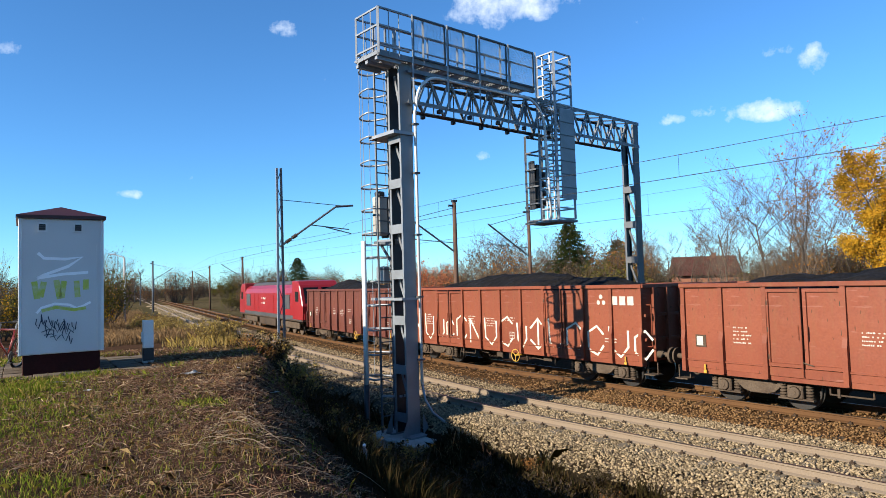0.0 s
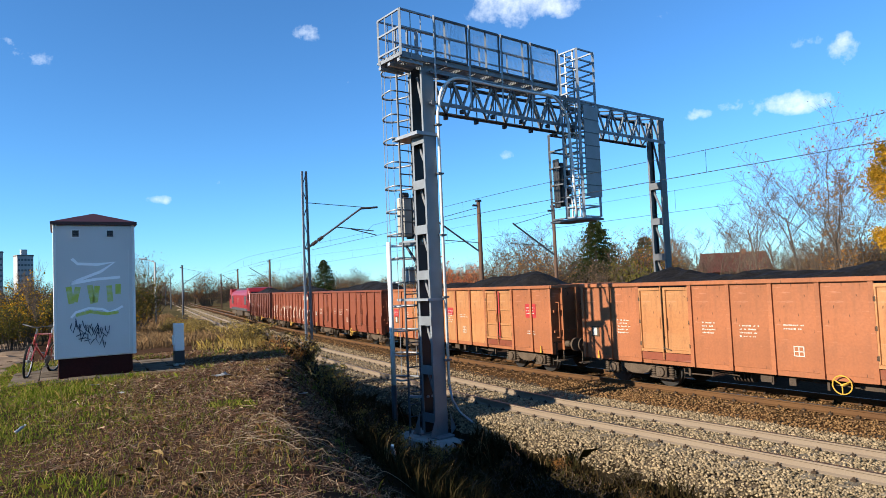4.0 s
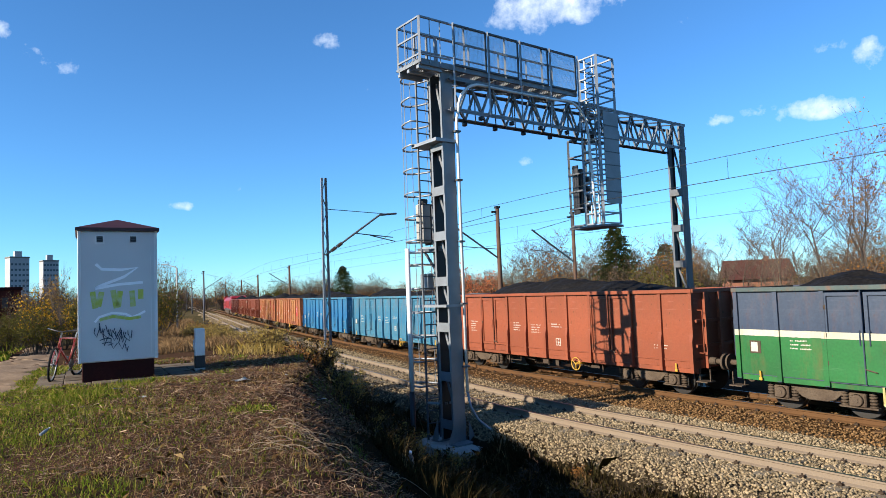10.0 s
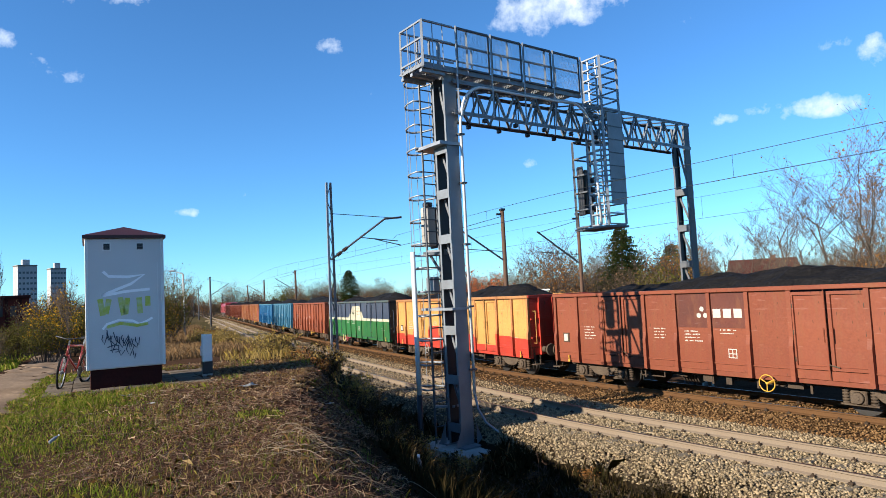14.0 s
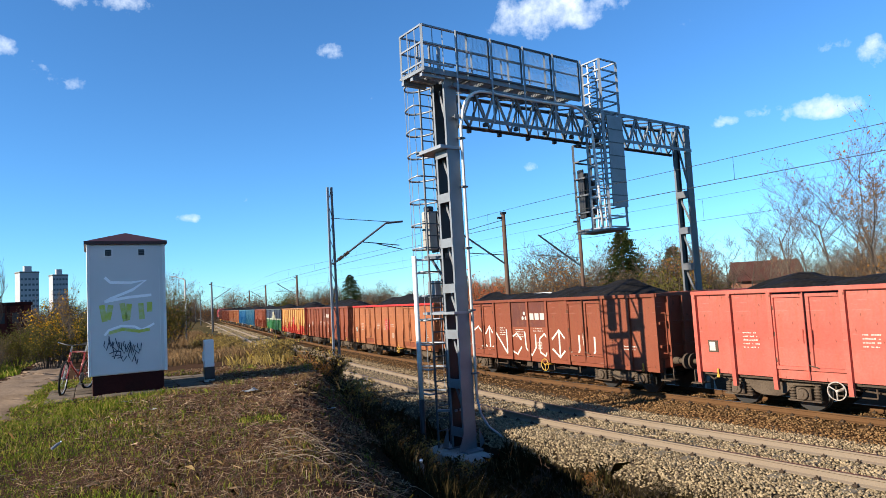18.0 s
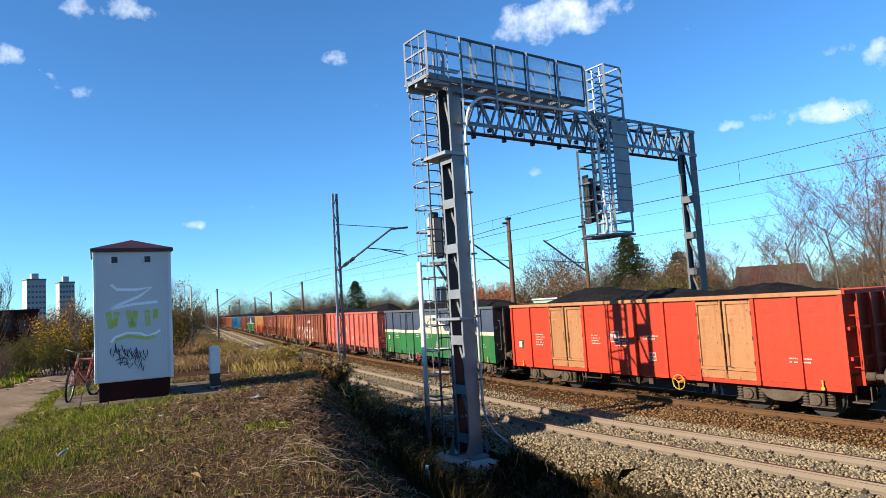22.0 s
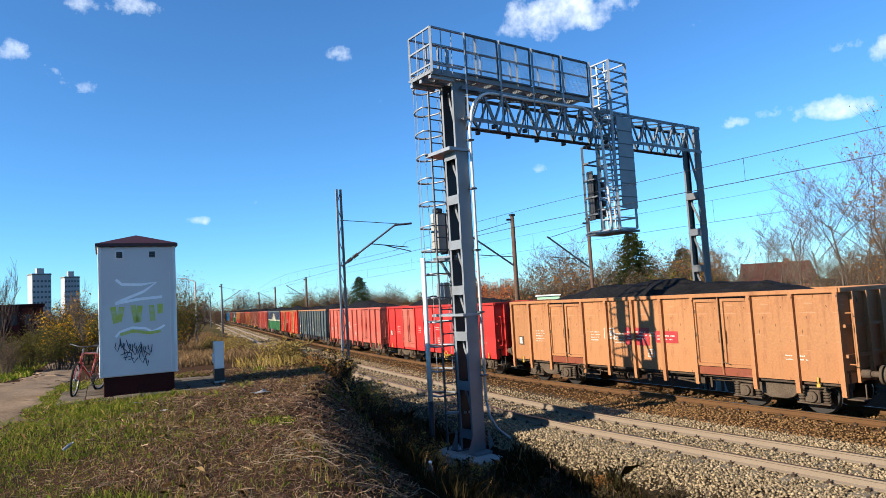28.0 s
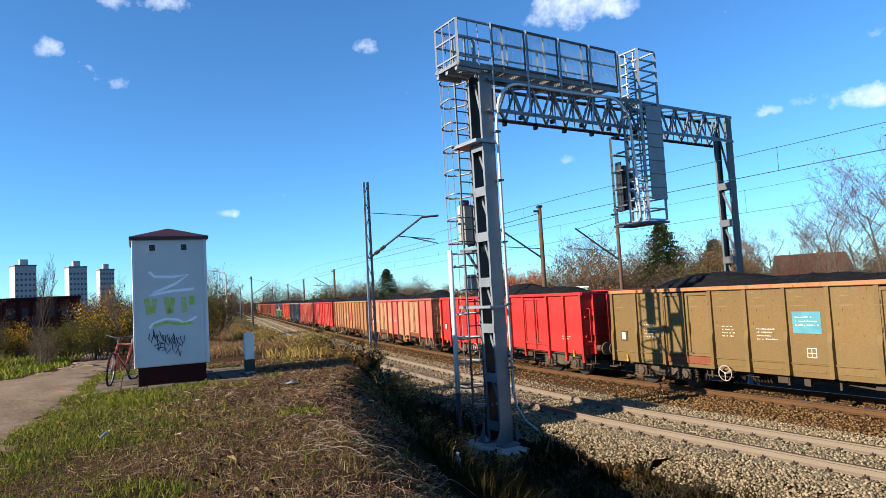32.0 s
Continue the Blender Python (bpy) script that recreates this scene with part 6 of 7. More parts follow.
def build_wagons():
    out = []
    for k, sp in enumerate(SPECS):
        sp["seed"] = k + 1
        w = wagon(sp)
        if sp.get("graf"):
            graffiti(w, *sp["graf"], 10 + k)
        if sp.get("livery"):
            livery_green(w, sp["livery"])
        if sp.get("lowband"):
            for i in range(10):
                y = -YW - (0.063 if i in DOOR_BAYS else 0.016)
                part("low_band", bx(EDGES[i] + 0.056, EDGES[i + 1] - 0.056, y - 0.003, y, ZB + 0.0, (1.30, 1.26, 1.14, 1.78, 1.28, 2.25, 1.5, 1.12, 1.52, 1.46)[i]), sp["lowband"], w)
            for i, x in enumerate(EDGES):
                xx = min(max(x, -HL + 0.058), HL - 0.058)
                part("low_upright_band", bx(xx - 0.058, xx + 0.058, -YW - 0.134, -YW - 0.02, ZB - 0.1, (1.3, 1.2, 1.45, 1.6, 1.35, 1.55, 1.6, 1.4, 1.58, 1.5, 1.45)[i]), sp["lowband"], w)
        if sp.get("logo"):
            s = part("emblem_sheet", bx(-1.1, 1.12, -YW - 0.017, -YW - 0.013, 2.02, ZT - 0.14), P["darkbrown"], w)
            bm = bmesh.new()
            for a in range(3):
                t = 2 * math.pi * a / 3 + math.pi / 2
                rod(bm, (-0.25 + 0.12 * math.cos(t), -YW - 0.024, 2.42 + 0.12 * math.sin(t)), (-0.25 + 0.12 * math.cos(t), -YW - 0.018, 2.42 + 0.12 * math.sin(t)), 0.075, n=6)
            for a in range(3):
                box(bm, 0.1 + a * 0.32, 0.34 + a * 0.32, -YW - 0.024, -YW - 0.018, 2.30, 2.54)
            part("emblem_mark", bm, WHITE, w)
        if sp.get("mark"):
            x, z = sp["mark"], 2.62
            bm = bmesh.new()
            for a in range(3):
                t = 2 * math.pi * a / 3 + math.pi / 2
                rod(bm, (x + 0.12 * math.cos(t), -YW - 0.022, z + 0.12 * math.sin(t)), (x + 0.12 * math.cos(t), -YW - 0.016, z + 0.12 * math.sin(t)), 0.075, n=6)
            for a in range(3):
                box(bm, x + 0.42 + a * 0.30, x + 0.64 + a * 0.30, -YW - 0.022, -YW - 0.016, z - 0.13, z + 0.13)
            part("emblem_mark", bm, WHITE, w)
        if sp.get("emblem"):
            x, z = sp["emblem"]
            s = part("emblem_plate", bx(x - 0.24, x + 0.24, -YW - 0.02, -YW - 0.014, z, z + 0.36), WHITE, w)
            part("emblem_field", bx(x - 0.20, x + 0.20, -YW - 0.023, -YW - 0.02, z + 0.04, z + 0.32), sp["paint"], s)
            part("emblem_mark", bx(x - 0.13, x - 0.02, -YW - 0.026, -YW - 0.023, z + 0.09, z + 0.27), WHITE, s)
            part("emblem_mark", bx(x + 0.03, x + 0.14, -YW - 0.026, -YW - 0.023, z + 0.09, z + 0.27), WHITE, s)
        out.append(w)
    return out


WAGONS = build_wagons()


def build_loco():
    """A red six-axle diesel locomotive with a cab at each end."""
    g = new("locomotive")
    tagged(g, "red six-axle diesel locomotive with dark grey roof", "locomotive")
    h = 10.2
    def hull(prof, x0, x1, name, m, nose=0):
        bm = bmesh.new()
        a = [bm.verts.new((x0, y, z)) for y, z in prof]
        b = [bm.verts.new((x1, y, z)) for y, z in prof]
        bm.faces.new(a)
        bm.faces.new(list(reversed(b)))
        for i in range(len(prof)):
            j = (i + 1) % len(prof)
            bm.faces.new((a[j], a[i], b[i], b[j]))
        bmesh.ops.recalc_face_normals(bm, faces=bm.faces)
        return part(name, bm, m, g)
    side = [(-1.32, 1.20), (1.32, 1.20), (1.32, 2.85), (1.2, 3.2), (0.85, 3.45), (-0.85, 3.45), (-1.2, 3.2), (-1.32, 2.85)]
    hull(side, -h + 2.3, h - 2.3, "body", M["red_loco"])
    roof = [(-0.84, 3.455), (0.84, 3.455), (0.7, 3.62), (0.35, 3.72), (-0.35, 3.72), (-0.7, 3.62)]
    hull(roof, -h + 3.4, h - 2.6, "roof", M["loco_roof"])
    hull([(-1.335, 1.05), (1.335, 1.05), (1.335, 1.32), (-1.335, 1.32)], -h + 0.1, h - 0.1, "sole_stripe", M["loco_roof"])
    for k in (-1, 1):
        cab_pts = [(k * (h - 2.3), 1.05), (k * h, 1.05), (k * (h + 0.08), 2.0), (k * (h - 0.55), 3.35), (k * (h - 1.0), 3.66), (k * (h - 2.3), 3.70)]
        c = part("cab", extrude_poly(cab_pts, -1.34, 1.34, 0.05), M["red_loco"], g)
        for y in (-0.62, 0.62):
            v = [Vector((k * (h + 0.03) - k * 0.0, y - 0.5, 2.15)), Vector((k * (h + 0.03), y + 0.5, 2.15)), Vector((k * (h - 0.44), y + 0.5, 3.2)), Vector((k * (h - 0.44), y - 0.5, 3.2))]
            bm = bmesh.new()
            bm.faces.new([bm.verts.new(p + Vector((k * 0.03, 0, 0.02))) for p in v])
            bmesh.ops.solidify(bm, geom=bm.faces[:], thickness=0.02)
            part("windscreen", bm, M["glass"], c)
        for y in (-1.352, 1.352):
            part("side_window", bx(min(k * (h - 1.5), k * (h - 0.8)), max(k * (h - 1.5), k * (h - 0.8)), y - 0.012, y + 0.012, 2.3, 2.95), M["glass"], c)
            part("buffer", rods([((k * h, y * 0.65, 1.06), (k * (h + 0.55), y * 0.65, 1.06))], 0.13, 12), M["under"], c)
        part("end_beam", bx(min(k * (h + 0.02), k * (h + 0.1)), max(k * (h + 0.02), k * (h + 0.1)), -1.2, 1.2, 1.1, 1.5), M["red_loco"], c)
    for x in (-6.4, 6.4):
        part("side_grille", bx(x - 0.8, x + 0.8, -1.35, -1.325, 1.75, 2.75), M["loco_roof"], g)
    for x in (-4.4, -2.8, 2.2):
        part("side_door", bx(x - 0.4, x + 0.4, -1.338, -1.322, 1.45, 2.75), M["red_loco"], g)
    part("number_lettering", bar_cluster(2, 1.6, 0.22, 0.36, 5, -1.326), WHITE, g, at=pose(-0.6, 0, 2.35))
    part("underframe", bx(-h, h, -1.3, 1.3, 0.95, 1.2, bevel=0.02), M["under"], g)
    part("fuel_tank", bx(-2.6, 2.6, -1.25, 1.25, 0.35, 0.95, bevel=0.06), M["under"], g)
    for k in (-1, 1):
        b = part("bogie", bx(k * 6.4 - 2.4, k * 6.4 + 2.4, -1.15, -1.02, 0.42, 0.85, bevel=0.04), M["bogie"], g)
        for q in (-1.85, 0, 1.85):
            bm = bmesh.new()
            for sy in (-1, 1):
                rod(bm, (k * 6.4 + q, sy * 0.70, 0.53), (k * 6.4 + q, sy * 0.82, 0.53), 0.53, n=24)
            rod(bm, (k * 6.4 + q, -1.1, 0.53), (k * 6.4 + q, 1.1, 0.53), 0.1, n=10)
            part("wheelset", bm, M["bogie"], b)
    return g


LOCO = build_loco()


# ---- plants ----
def branch_tree(seed, height, spread=0.5, levels=4, trunk_r=0.09, kids=4, up=0.35, lean=0.0, start=0.3, thin=0.005):
    """Limbs and twigs of a bare tree as tapered tubes; returns the bmesh and the twig ends."""
    rng = random.Random(seed)
    bm = bmesh.new()
    tips = []

    def grow(p, d, length, r, lev):
        n = 3 if lev < 2 else 2
        pts = [p]
        for i in range(n):
            d = (d + Vector((rng.uniform(-1, 1), rng.uniform(-1, 1), rng.uniform(-0.4, 1.0) * up)) * 0.22).normalized()
            pts.append(pts[-1] + d * length / n)
        for i in range(n):
            r0, r1 = max(r * (1 - 0.5 * i / n), thin), max(r * (1 - 0.5 * (i + 1) / n), thin * 0.8)
            rod(bm, pts[i], pts[i + 1], r0, r1, 6 if lev == 0 else (4 if lev == 1 else 3), caps=False)
        if lev >= levels:
            tips.append((pts[-1], d))
            return
        for k in range(kids + (2 if lev == 0 else 0)):
            f = rng.uniform(start if lev == 0 else 0.2, 1.0)
            i = min(n - 1, int(f * n))
            q = pts[i].lerp(pts[i + 1], f * n - i)
            a = rng.uniform(0, 2 * math.pi)
            side = Vector((math.cos(a), math.sin(a), 0))
            nd = (d * (1 - spread) + side * spread + Vector((0, 0, up))).normalized()
            grow(q, nd, length * rng.uniform(0.42, 0.66), r * rng.uniform(0.32, 0.5), lev + 1)
        tips.append((pts[-1], d))
    grow(Vector((0, 0, -0.2)), Vector((lean, 0, 1)).normalized(), height * 0.72, trunk_r, 0)
    return bm, tips


def leaf_quads(centres, size, n, spread, seed, flat=0.3):
    rng = np.random.default_rng(seed)
    c = np.asarray(centres, float)
    c = c[rng.integers(0, len(c), n)] + rng.normal(0, spread, (n, 3))
    a = rng.normal(size=(n, 3))
    a /= np.linalg.norm(a, axis=1)[:, None]
    b = np.cross(a, rng.normal(size=(n, 3)))
    b /= np.linalg.norm(b, axis=1)[:, None]
    s = rng.uniform(0.6, 1.3, (n, 1)) * size
    return np.stack([c - a * s, c + b * s * 0.55, c + a * s, c - b * s * 0.55], 1).reshape(-1, 3)


def tree(name, label, seed, height, leaf=None, leaves=0, leaf_size=0.06, bark="bark", **kw):
    g = new(name)
    tagged(g, label, "tree")
    bm, tips = branch_tree(seed, height, **kw)
    part("trunk", bm, M[bark], g)
    if leaves:
        q = leaf_quads([t[0] for t in tips], leaf_size, leaves, 0.22, seed)
        part("crown", bulk("crown", q, 4, M[leaf]), None, g)
    return g


def spruce(seed, height, r):
    rng = np.random.default_rng(seed)
    g = new("spruce_tree")
    tagged(g, "dark olive-green spruce with drooping branches", "tree")
    bm = bmesh.new()
    rod(bm, (0, 0, -0.3), (0, 0, height), 0.16, 0.02, 7)
    part("trunk", bm, M["bark"], g)
    V = []
    n = 620
    for i in range(n):
        f = (i / n) ** 0.85
        z = 0.5 + (height - 0.6) * f
        L = r * (1 - f) ** 0.5 * rng.uniform(0.55, 1.15) + 0.12
        a = rng.uniform(0, 6.283)
        d = np.array([math.cos(a), math.sin(a), rng.uniform(-0.35, 0.05)])
        side = np.array([-math.sin(a), math.cos(a), 0])
        for k in range(14):
            t = rng.uniform(0.15, 1.0)
            p = np.array([0, 0, z]) + d * L * t
            w = 0.28 * (1.15 - t) * L + 0.08
            q = side * rng.choice([-1, 1]) * w * rng.uniform(0.4, 1) + d * 0.25 * w + np.array([0, 0, rng.uniform(-0.25, 0.02)])
            e = np.array([0, 0, 0.05]) + d * 0.06
            V += [p - e * 0.6, p + q * 0.5 - e * 0.3, p + q, p + e]
    part("crown", bulk("crown", V, 4, M["lconifer"]), None, g)
    return g


def bush(name, label, seed, w, h, leaf, leaves, leaf_size=0.05, stems=26, category="bush", bark="bark", twigs=5):
    """A shrub: forked stems from the ground carrying fine twigs, and small leaves close to the twigs."""
    rng = random.Random(seed)
    g = new(name)
    tagged(g, label, category)
    bm = bmesh.new()
    pts = []
    k = h / 5.0
    for i in range(stems):
        a, q = rng.uniform(0, 6.283), rng.uniform(0, 1) ** 0.6
        p = Vector((math.cos(a) * q * w * 0.4, math.sin(a) * q * w * 0.4, -0.15))
        t = Vector((math.cos(a) * q * w, math.sin(a) * q * w, h * rng.uniform(0.5, 1.05) * (1.05 - 0.4 * q)))
        m = p.lerp(t, 0.5) + Vector((rng.uniform(-0.2, 0.2), rng.uniform(-0.2, 0.2), 0.1)) * h * 0.4
        rod(bm, p, m, 0.030 * k + 0.006, 0.018 * k + 0.004, 3, caps=False)
        rod(bm, m, t, 0.018 * k + 0.004, 0.004, 3, caps=False)
        for f in [rng.uniform(0.2, 1.0) for _ in range(twigs)]:
            b0 = p.lerp(m, f * 2) if f < 0.5 else m.lerp(t, f * 2 - 1)
            d = Vector((rng.uniform(-1, 1), rng.uniform(-1, 1), rng.uniform(0.3, 1.2))).normalized()
            b1 = b0 + d * rng.uniform(0.12, 0.28) * h
            rod(bm, b0, b1, 0.010 * k + 0.003, 0.003, 3, caps=False)
            pts += [b0.lerp(b1, 0.5), b1]
            for _ in range(3):
                c0 = b0.lerp(b1, rng.uniform(0.3, 1))
                c1 = c0 + (d + Vector((rng.uniform(-1, 1), rng.uniform(-1, 1), rng.uniform(-0.3, 0.8)))).normalized() * 0.10 * h
                rod(bm, c0, c1, 0.006 * k + 0.002, 0.002, 3, caps=False)
                pts.append(c0.lerp(c1, 0.8))
    part("twig_mass", bm, M[bark], g)
    if leaves:
        q = leaf_quads([tuple(p) for p in pts], leaf_size, leaves, 0.035 * h, seed)
        q[:, 2] = np.maximum(q[:, 2], 0.0)
        part("foliage", bulk("foliage", q, 4, M[leaf]), None, g)
    return g


def blades(name, label, n, region, height, width, material, seed, keep, lean=0.5, patch=None, category="grass"):
    """Grass: bent single blades on the ground; keep says where they grow."""
    rng = np.random.default_rng(seed)
    x0, x1, y0, y1 = region
    x, y = rng.uniform(x0, x1, n), rng.uniform(y0, y1, n)
    k = keep(x, y, rng)
    x, y = x[k], y[k]
    z = ground_z(x, y) - 0.01
    n = len(x)
    dist = np.hypot(x, y)
    hgt = rng.uniform(height[0], height[1], n) * np.clip(0.75 + 0.5 * wave(x * 0.9 + 4, y * 0.9), 0.45, 1.5)
    wid = width * rng.uniform(0.6, 1.4, n) * np.clip(dist / 9, 0.7, 3)
    a = rng.uniform(0, 6.283, n)
    l = rng.uniform(0.1, lean, n) * hgt
    la = rng.uniform(0, 6.283, n)
    ex, ey = np.cos(a) * wid, np.sin(a) * wid
    tx, ty = np.cos(la) * l, np.sin(la) * l
    base = np.stack([x, y, z], 1)
    e = np.stack([ex, ey, 0 * ex], 1)
    m = np.stack([tx * 0.35, ty * 0.35, hgt * 0.6], 1)
    t = np.stack([tx, ty, hgt * np.sqrt(np.clip(1 - (l / hgt) ** 2 * 0.5, 0.2, 1))], 1)
    V = np.stack([base - e, base + e, base + m + e * 0.6, base + t, base + m - e * 0.6], 1)
    return tagged(new(name, bulk(name, V.reshape(-1, 3), 5, material)), label, category, kind="stuff")


def straws(name, label, n, region, material, seed, keep, length=(0.05, 0.2), width=0.005, category="dead grass"):
    """Dead stalks lying criss-cross on the ground."""
    rng = np.random.default_rng(seed)
    x0, x1, y0, y1 = region
    x, y = rng.uniform(x0, x1, n), rng.uniform(y0, y1, n)
    k = keep(x, y, rng)
    x, y = x[k], y[k]
    n = len(x)
    z = ground_z(x, y) + rng.uniform(0.0, 0.07, n) * np.clip(0.6 + wave(x * 1.5, y * 1.5), 0.2, 1.4)
    a = rng.uniform(0, 6.283, n)
    l = rng.uniform(*length, n) / 2
    wd = width * rng.uniform(0.5, 1.4, n) * np.clip(np.hypot(x, y) / 9, 0.7, 2)
    tilt = rng.normal(0, 0.28, n)
    d = np.stack([np.cos(a) * l, np.sin(a) * l, tilt * l], 1)
    e = np.stack([-np.sin(a) * wd, np.cos(a) * wd, rng.normal(0, 0.5, n) * wd], 1)
    c = np.stack([x, y, z], 1)
    V = np.stack([c - d - e * 0.5, c + e * 0.2 - d * 0.9, c + d * 0.9 + e, c + d - e * 0.3], 1)
    return tagged(new(name, bulk(name, V.reshape(-1, 3), 4, material)), label, category, kind="stuff")


def road_gap(x, y):
    """Distance right of the dirt road's edge."""
    ex = np.interp(y, [-14.0, -4.5, 1.5, 4.0, 6.6, 9.5, 12.6, 16.5, 22, 27, 38, 62], [3.0, -0.6, -3.2, -4.3, -5.5, -7.0, -8.5, -10.6, -14.0, -17, -24, -40])
    lx = np.interp(y, [-15.0, -5.5, 0.0, 3.4, 6.5, 10, 14.5, 20.4, 26, 29, 40, 63], [-1.0, -4.4, -6.4, -7.4, -8.8, -10.6, -12.6, -15.4, -18.4, -20.5, -27, -43])
    return x - ex, lx - x


def off_paving(x, y):
    c, s = math.cos(radians(24)), math.sin(radians(24))
    dx, dy = x - CAB_X + 0.12 * np.sin(y * 5.1), y - CAB_Y + 0.12 * np.sin(x * 4.3)
    a, b = dx * c + dy * s, -dx * s + dy * c
    return ~((a > -1.30) & (a < 1.75) & (b > -1.15) & (b < 2.0))


def build_grass():
    def greenness(x, y):
        r, l = road_gap(x, y)
        n = wave(x * 0.55 + 1.7, y * 0.55) + 0.5 * wave(x * 1.9, y * 1.9)
        return np.clip(np.clip(1.55 - r / 2.1, 0, 1) + 0.55 * n - 0.08, 0.16, 1) + 0.9 * (wave(x * 0.7, y * 0.7) > 0.58)

    def crest(s):
        return np.interp(s, *CREST)

    def bank(x, y, rng):
        s, u = to_line(x, y)
        r, l = road_gap(x, y)
        return (u > crest(s) - 0.5 + 0.5 * wave(x, y)) & (r > -0.15) & off_paving(x, y) & (rng.uniform(0, 1, len(x)) > greenness(x, y) * 0.9)

    def tufts(x, y, rng):
        return bank(x, y, rng) & (wave(x * 1.7 + 3, y * 1.7) + rng.uniform(-0.3, 0.3, len(x)) > 0.05)

    def green(x, y, rng):
        s, u = to_line(x, y)
        r, l = road_gap(x, y)
        return (u > 9.2) & (r > -0.35 + 0.25 * wave(x * 2, y * 2)) & off_paving(x, y) & (rng.uniform(0, 1, len(x)) < greenness(x, y))

    blades("dry_grass", "short matted straw-brown grass on the bank", 165000, (-10.5, 4.0, -2.5, 17), (0.03, 0.13), 0.0045, M["gdry"], 5, tufts, 1.6)
    straws("dead_stalks", "flattened dead stalks and straw on the bank", 240000, (-10.5, 4.0, -2.5, 17), M["gstraw"], 15, bank)
    blades("green_grass", "short green and yellowing grass beside the dirt road", 320000, (-10.5, 3.0, -2.5, 17), (0.025, 0.11), 0.005, M["ggreen"], 6, green, 1.1)

    def clumps(x, y, rng):
        s, u = to_line(x, y)
        r, l = road_gap(x, y)
        k = wave(x * 2.6 + 1, y * 2.6) + 0.7 * wave(x * 0.8 + 5, y * 0.8 + 2)
        return (u > crest(s) - 0.3) & (r > 0.1) & off_paving(x, y) & (k + rng.uniform(-0.2, 0.2, len(x)) > 0.42)
    blades("grass_tufts", "upright tufts of green and yellowing grass on the bank", 90000, (-10.5, 4.0, 2.0, 17), (0.06, 0.20), 0.0042, M["ggreen"], 31, clumps, 0.9)
    blades("dry_tufts", "upright tufts of dry brown grass on the bank", 80000, (-10.5, 4.0, 2.0, 17), (0.06, 0.24), 0.004, M["gdry"], 32, lambda x, y, rng: clumps(x + 0.7, y - 0.4, rng) & bank(x, y, rng), 0.9)

    def beyond(x, y, rng):
        r, l = road_gap(x, y)
        s, u = to_line(x, y)
        return (l > 0.1) & (u > 5)
    blades("green_grass", "rough green grass beyond the dirt road", 40000, (-40, -8, 10, 48), (0.10, 0.3), 0.012, M["ggreen"], 7, beyond, 0.8)

    def slope(x, y, rng):
        s, u = to_line(x, y)
        cr = np.interp(s, *CREST)
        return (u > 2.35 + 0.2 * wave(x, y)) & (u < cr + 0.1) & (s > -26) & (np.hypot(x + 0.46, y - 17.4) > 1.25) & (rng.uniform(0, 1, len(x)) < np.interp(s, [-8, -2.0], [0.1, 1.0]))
    blades("low_ditch_weeds", "low weeds along the edge of the bank, coloured dark for shade", 90000, (-12, 6, 2.5, 28), (0.04, 0.16), 0.007, M["gweed_shade"], 18, slope, 1.1, category="weeds")

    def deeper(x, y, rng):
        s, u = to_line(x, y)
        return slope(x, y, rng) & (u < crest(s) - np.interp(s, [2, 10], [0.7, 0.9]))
    blades("ditch_weeds", "dark tangled weeds on the ditch side, their colour deepened for shade", 240000, (-14, 6, 2.5, 30), (0.15, 0.62), 0.009, M["gweed_shade"], 8, deeper, 1.1, category="weeds")

    def stalks(x, y, rng):
        s, u = to_line(x, y)
        return (u > 2.6) & (u < crest(s) + np.interp(s, [3.5, 6], [0.1, -0.9])) & (s > -12) & (s < 9) & (np.hypot(x + 0.46, y - 17.4) > 0.9) & (wave(x * 1.3, y * 1.3 + 2) + rng.uniform(-0.3, 0.3, len(x)) > 0.1)
    blades("dead_stalks_standing", "thin brown dead stalks standing in the ditch", 22000, (-12, 6, 4, 30), (0.25, 0.85), 0.0045, M["gstalk"], 28, stalks, 0.9, category="weeds")
    blades("leafy_ditch_weeds", "olive-green weeds among the dead stalks in the ditch", 40000, (-12, 6, 4, 30), (0.10, 0.34), 0.0055, M["lolive"], 29, stalks, 1.2, category="weeds")

    def tall(x, y, rng):
        s, u = to_line(x, y)
        r, l = road_gap(x, y)
        return (u > 2.7) & (s < -6) & (s > -110) & (r > 1) & off_paving(x, y) & ~((u > 8.5) & (s > -3))
    blades("tall_dry_grass", "tall brown dried weeds along the line", 70000, (-70, -4, 40, 125), (0.3, 0.9), 0.014, M["lbrown"], 9, tall, 0.7, category="weeds")
    blades("tall_dry_grass", "tall brown dried weeds behind the cabinet", 110000, (-26, -4, 16, 44), (0.25, 0.7), 0.006, M["lbrown"], 19, tall, 0.7, category="weeds")

    def yellow(x, y, rng):
        s, u = to_line(x, y)
        return (u > 3.0) & (u < 8.0) & (s > -34) & (s < 0.2 - 0.4 * np.abs(u - 5.5)) & (wave(x * 0.6 + 3, y * 0.6) + rng.uniform(-0.35, 0.35, len(x)) > 0.14)
    blades("yellow_weeds", "yellow-green autumn weeds beside the ballast", 110000, (-24, 0, 14, 52), (0.12, 0.5), 0.0045, M["gyellow"], 10, yellow, 0.8, category="weeds")


build_grass()


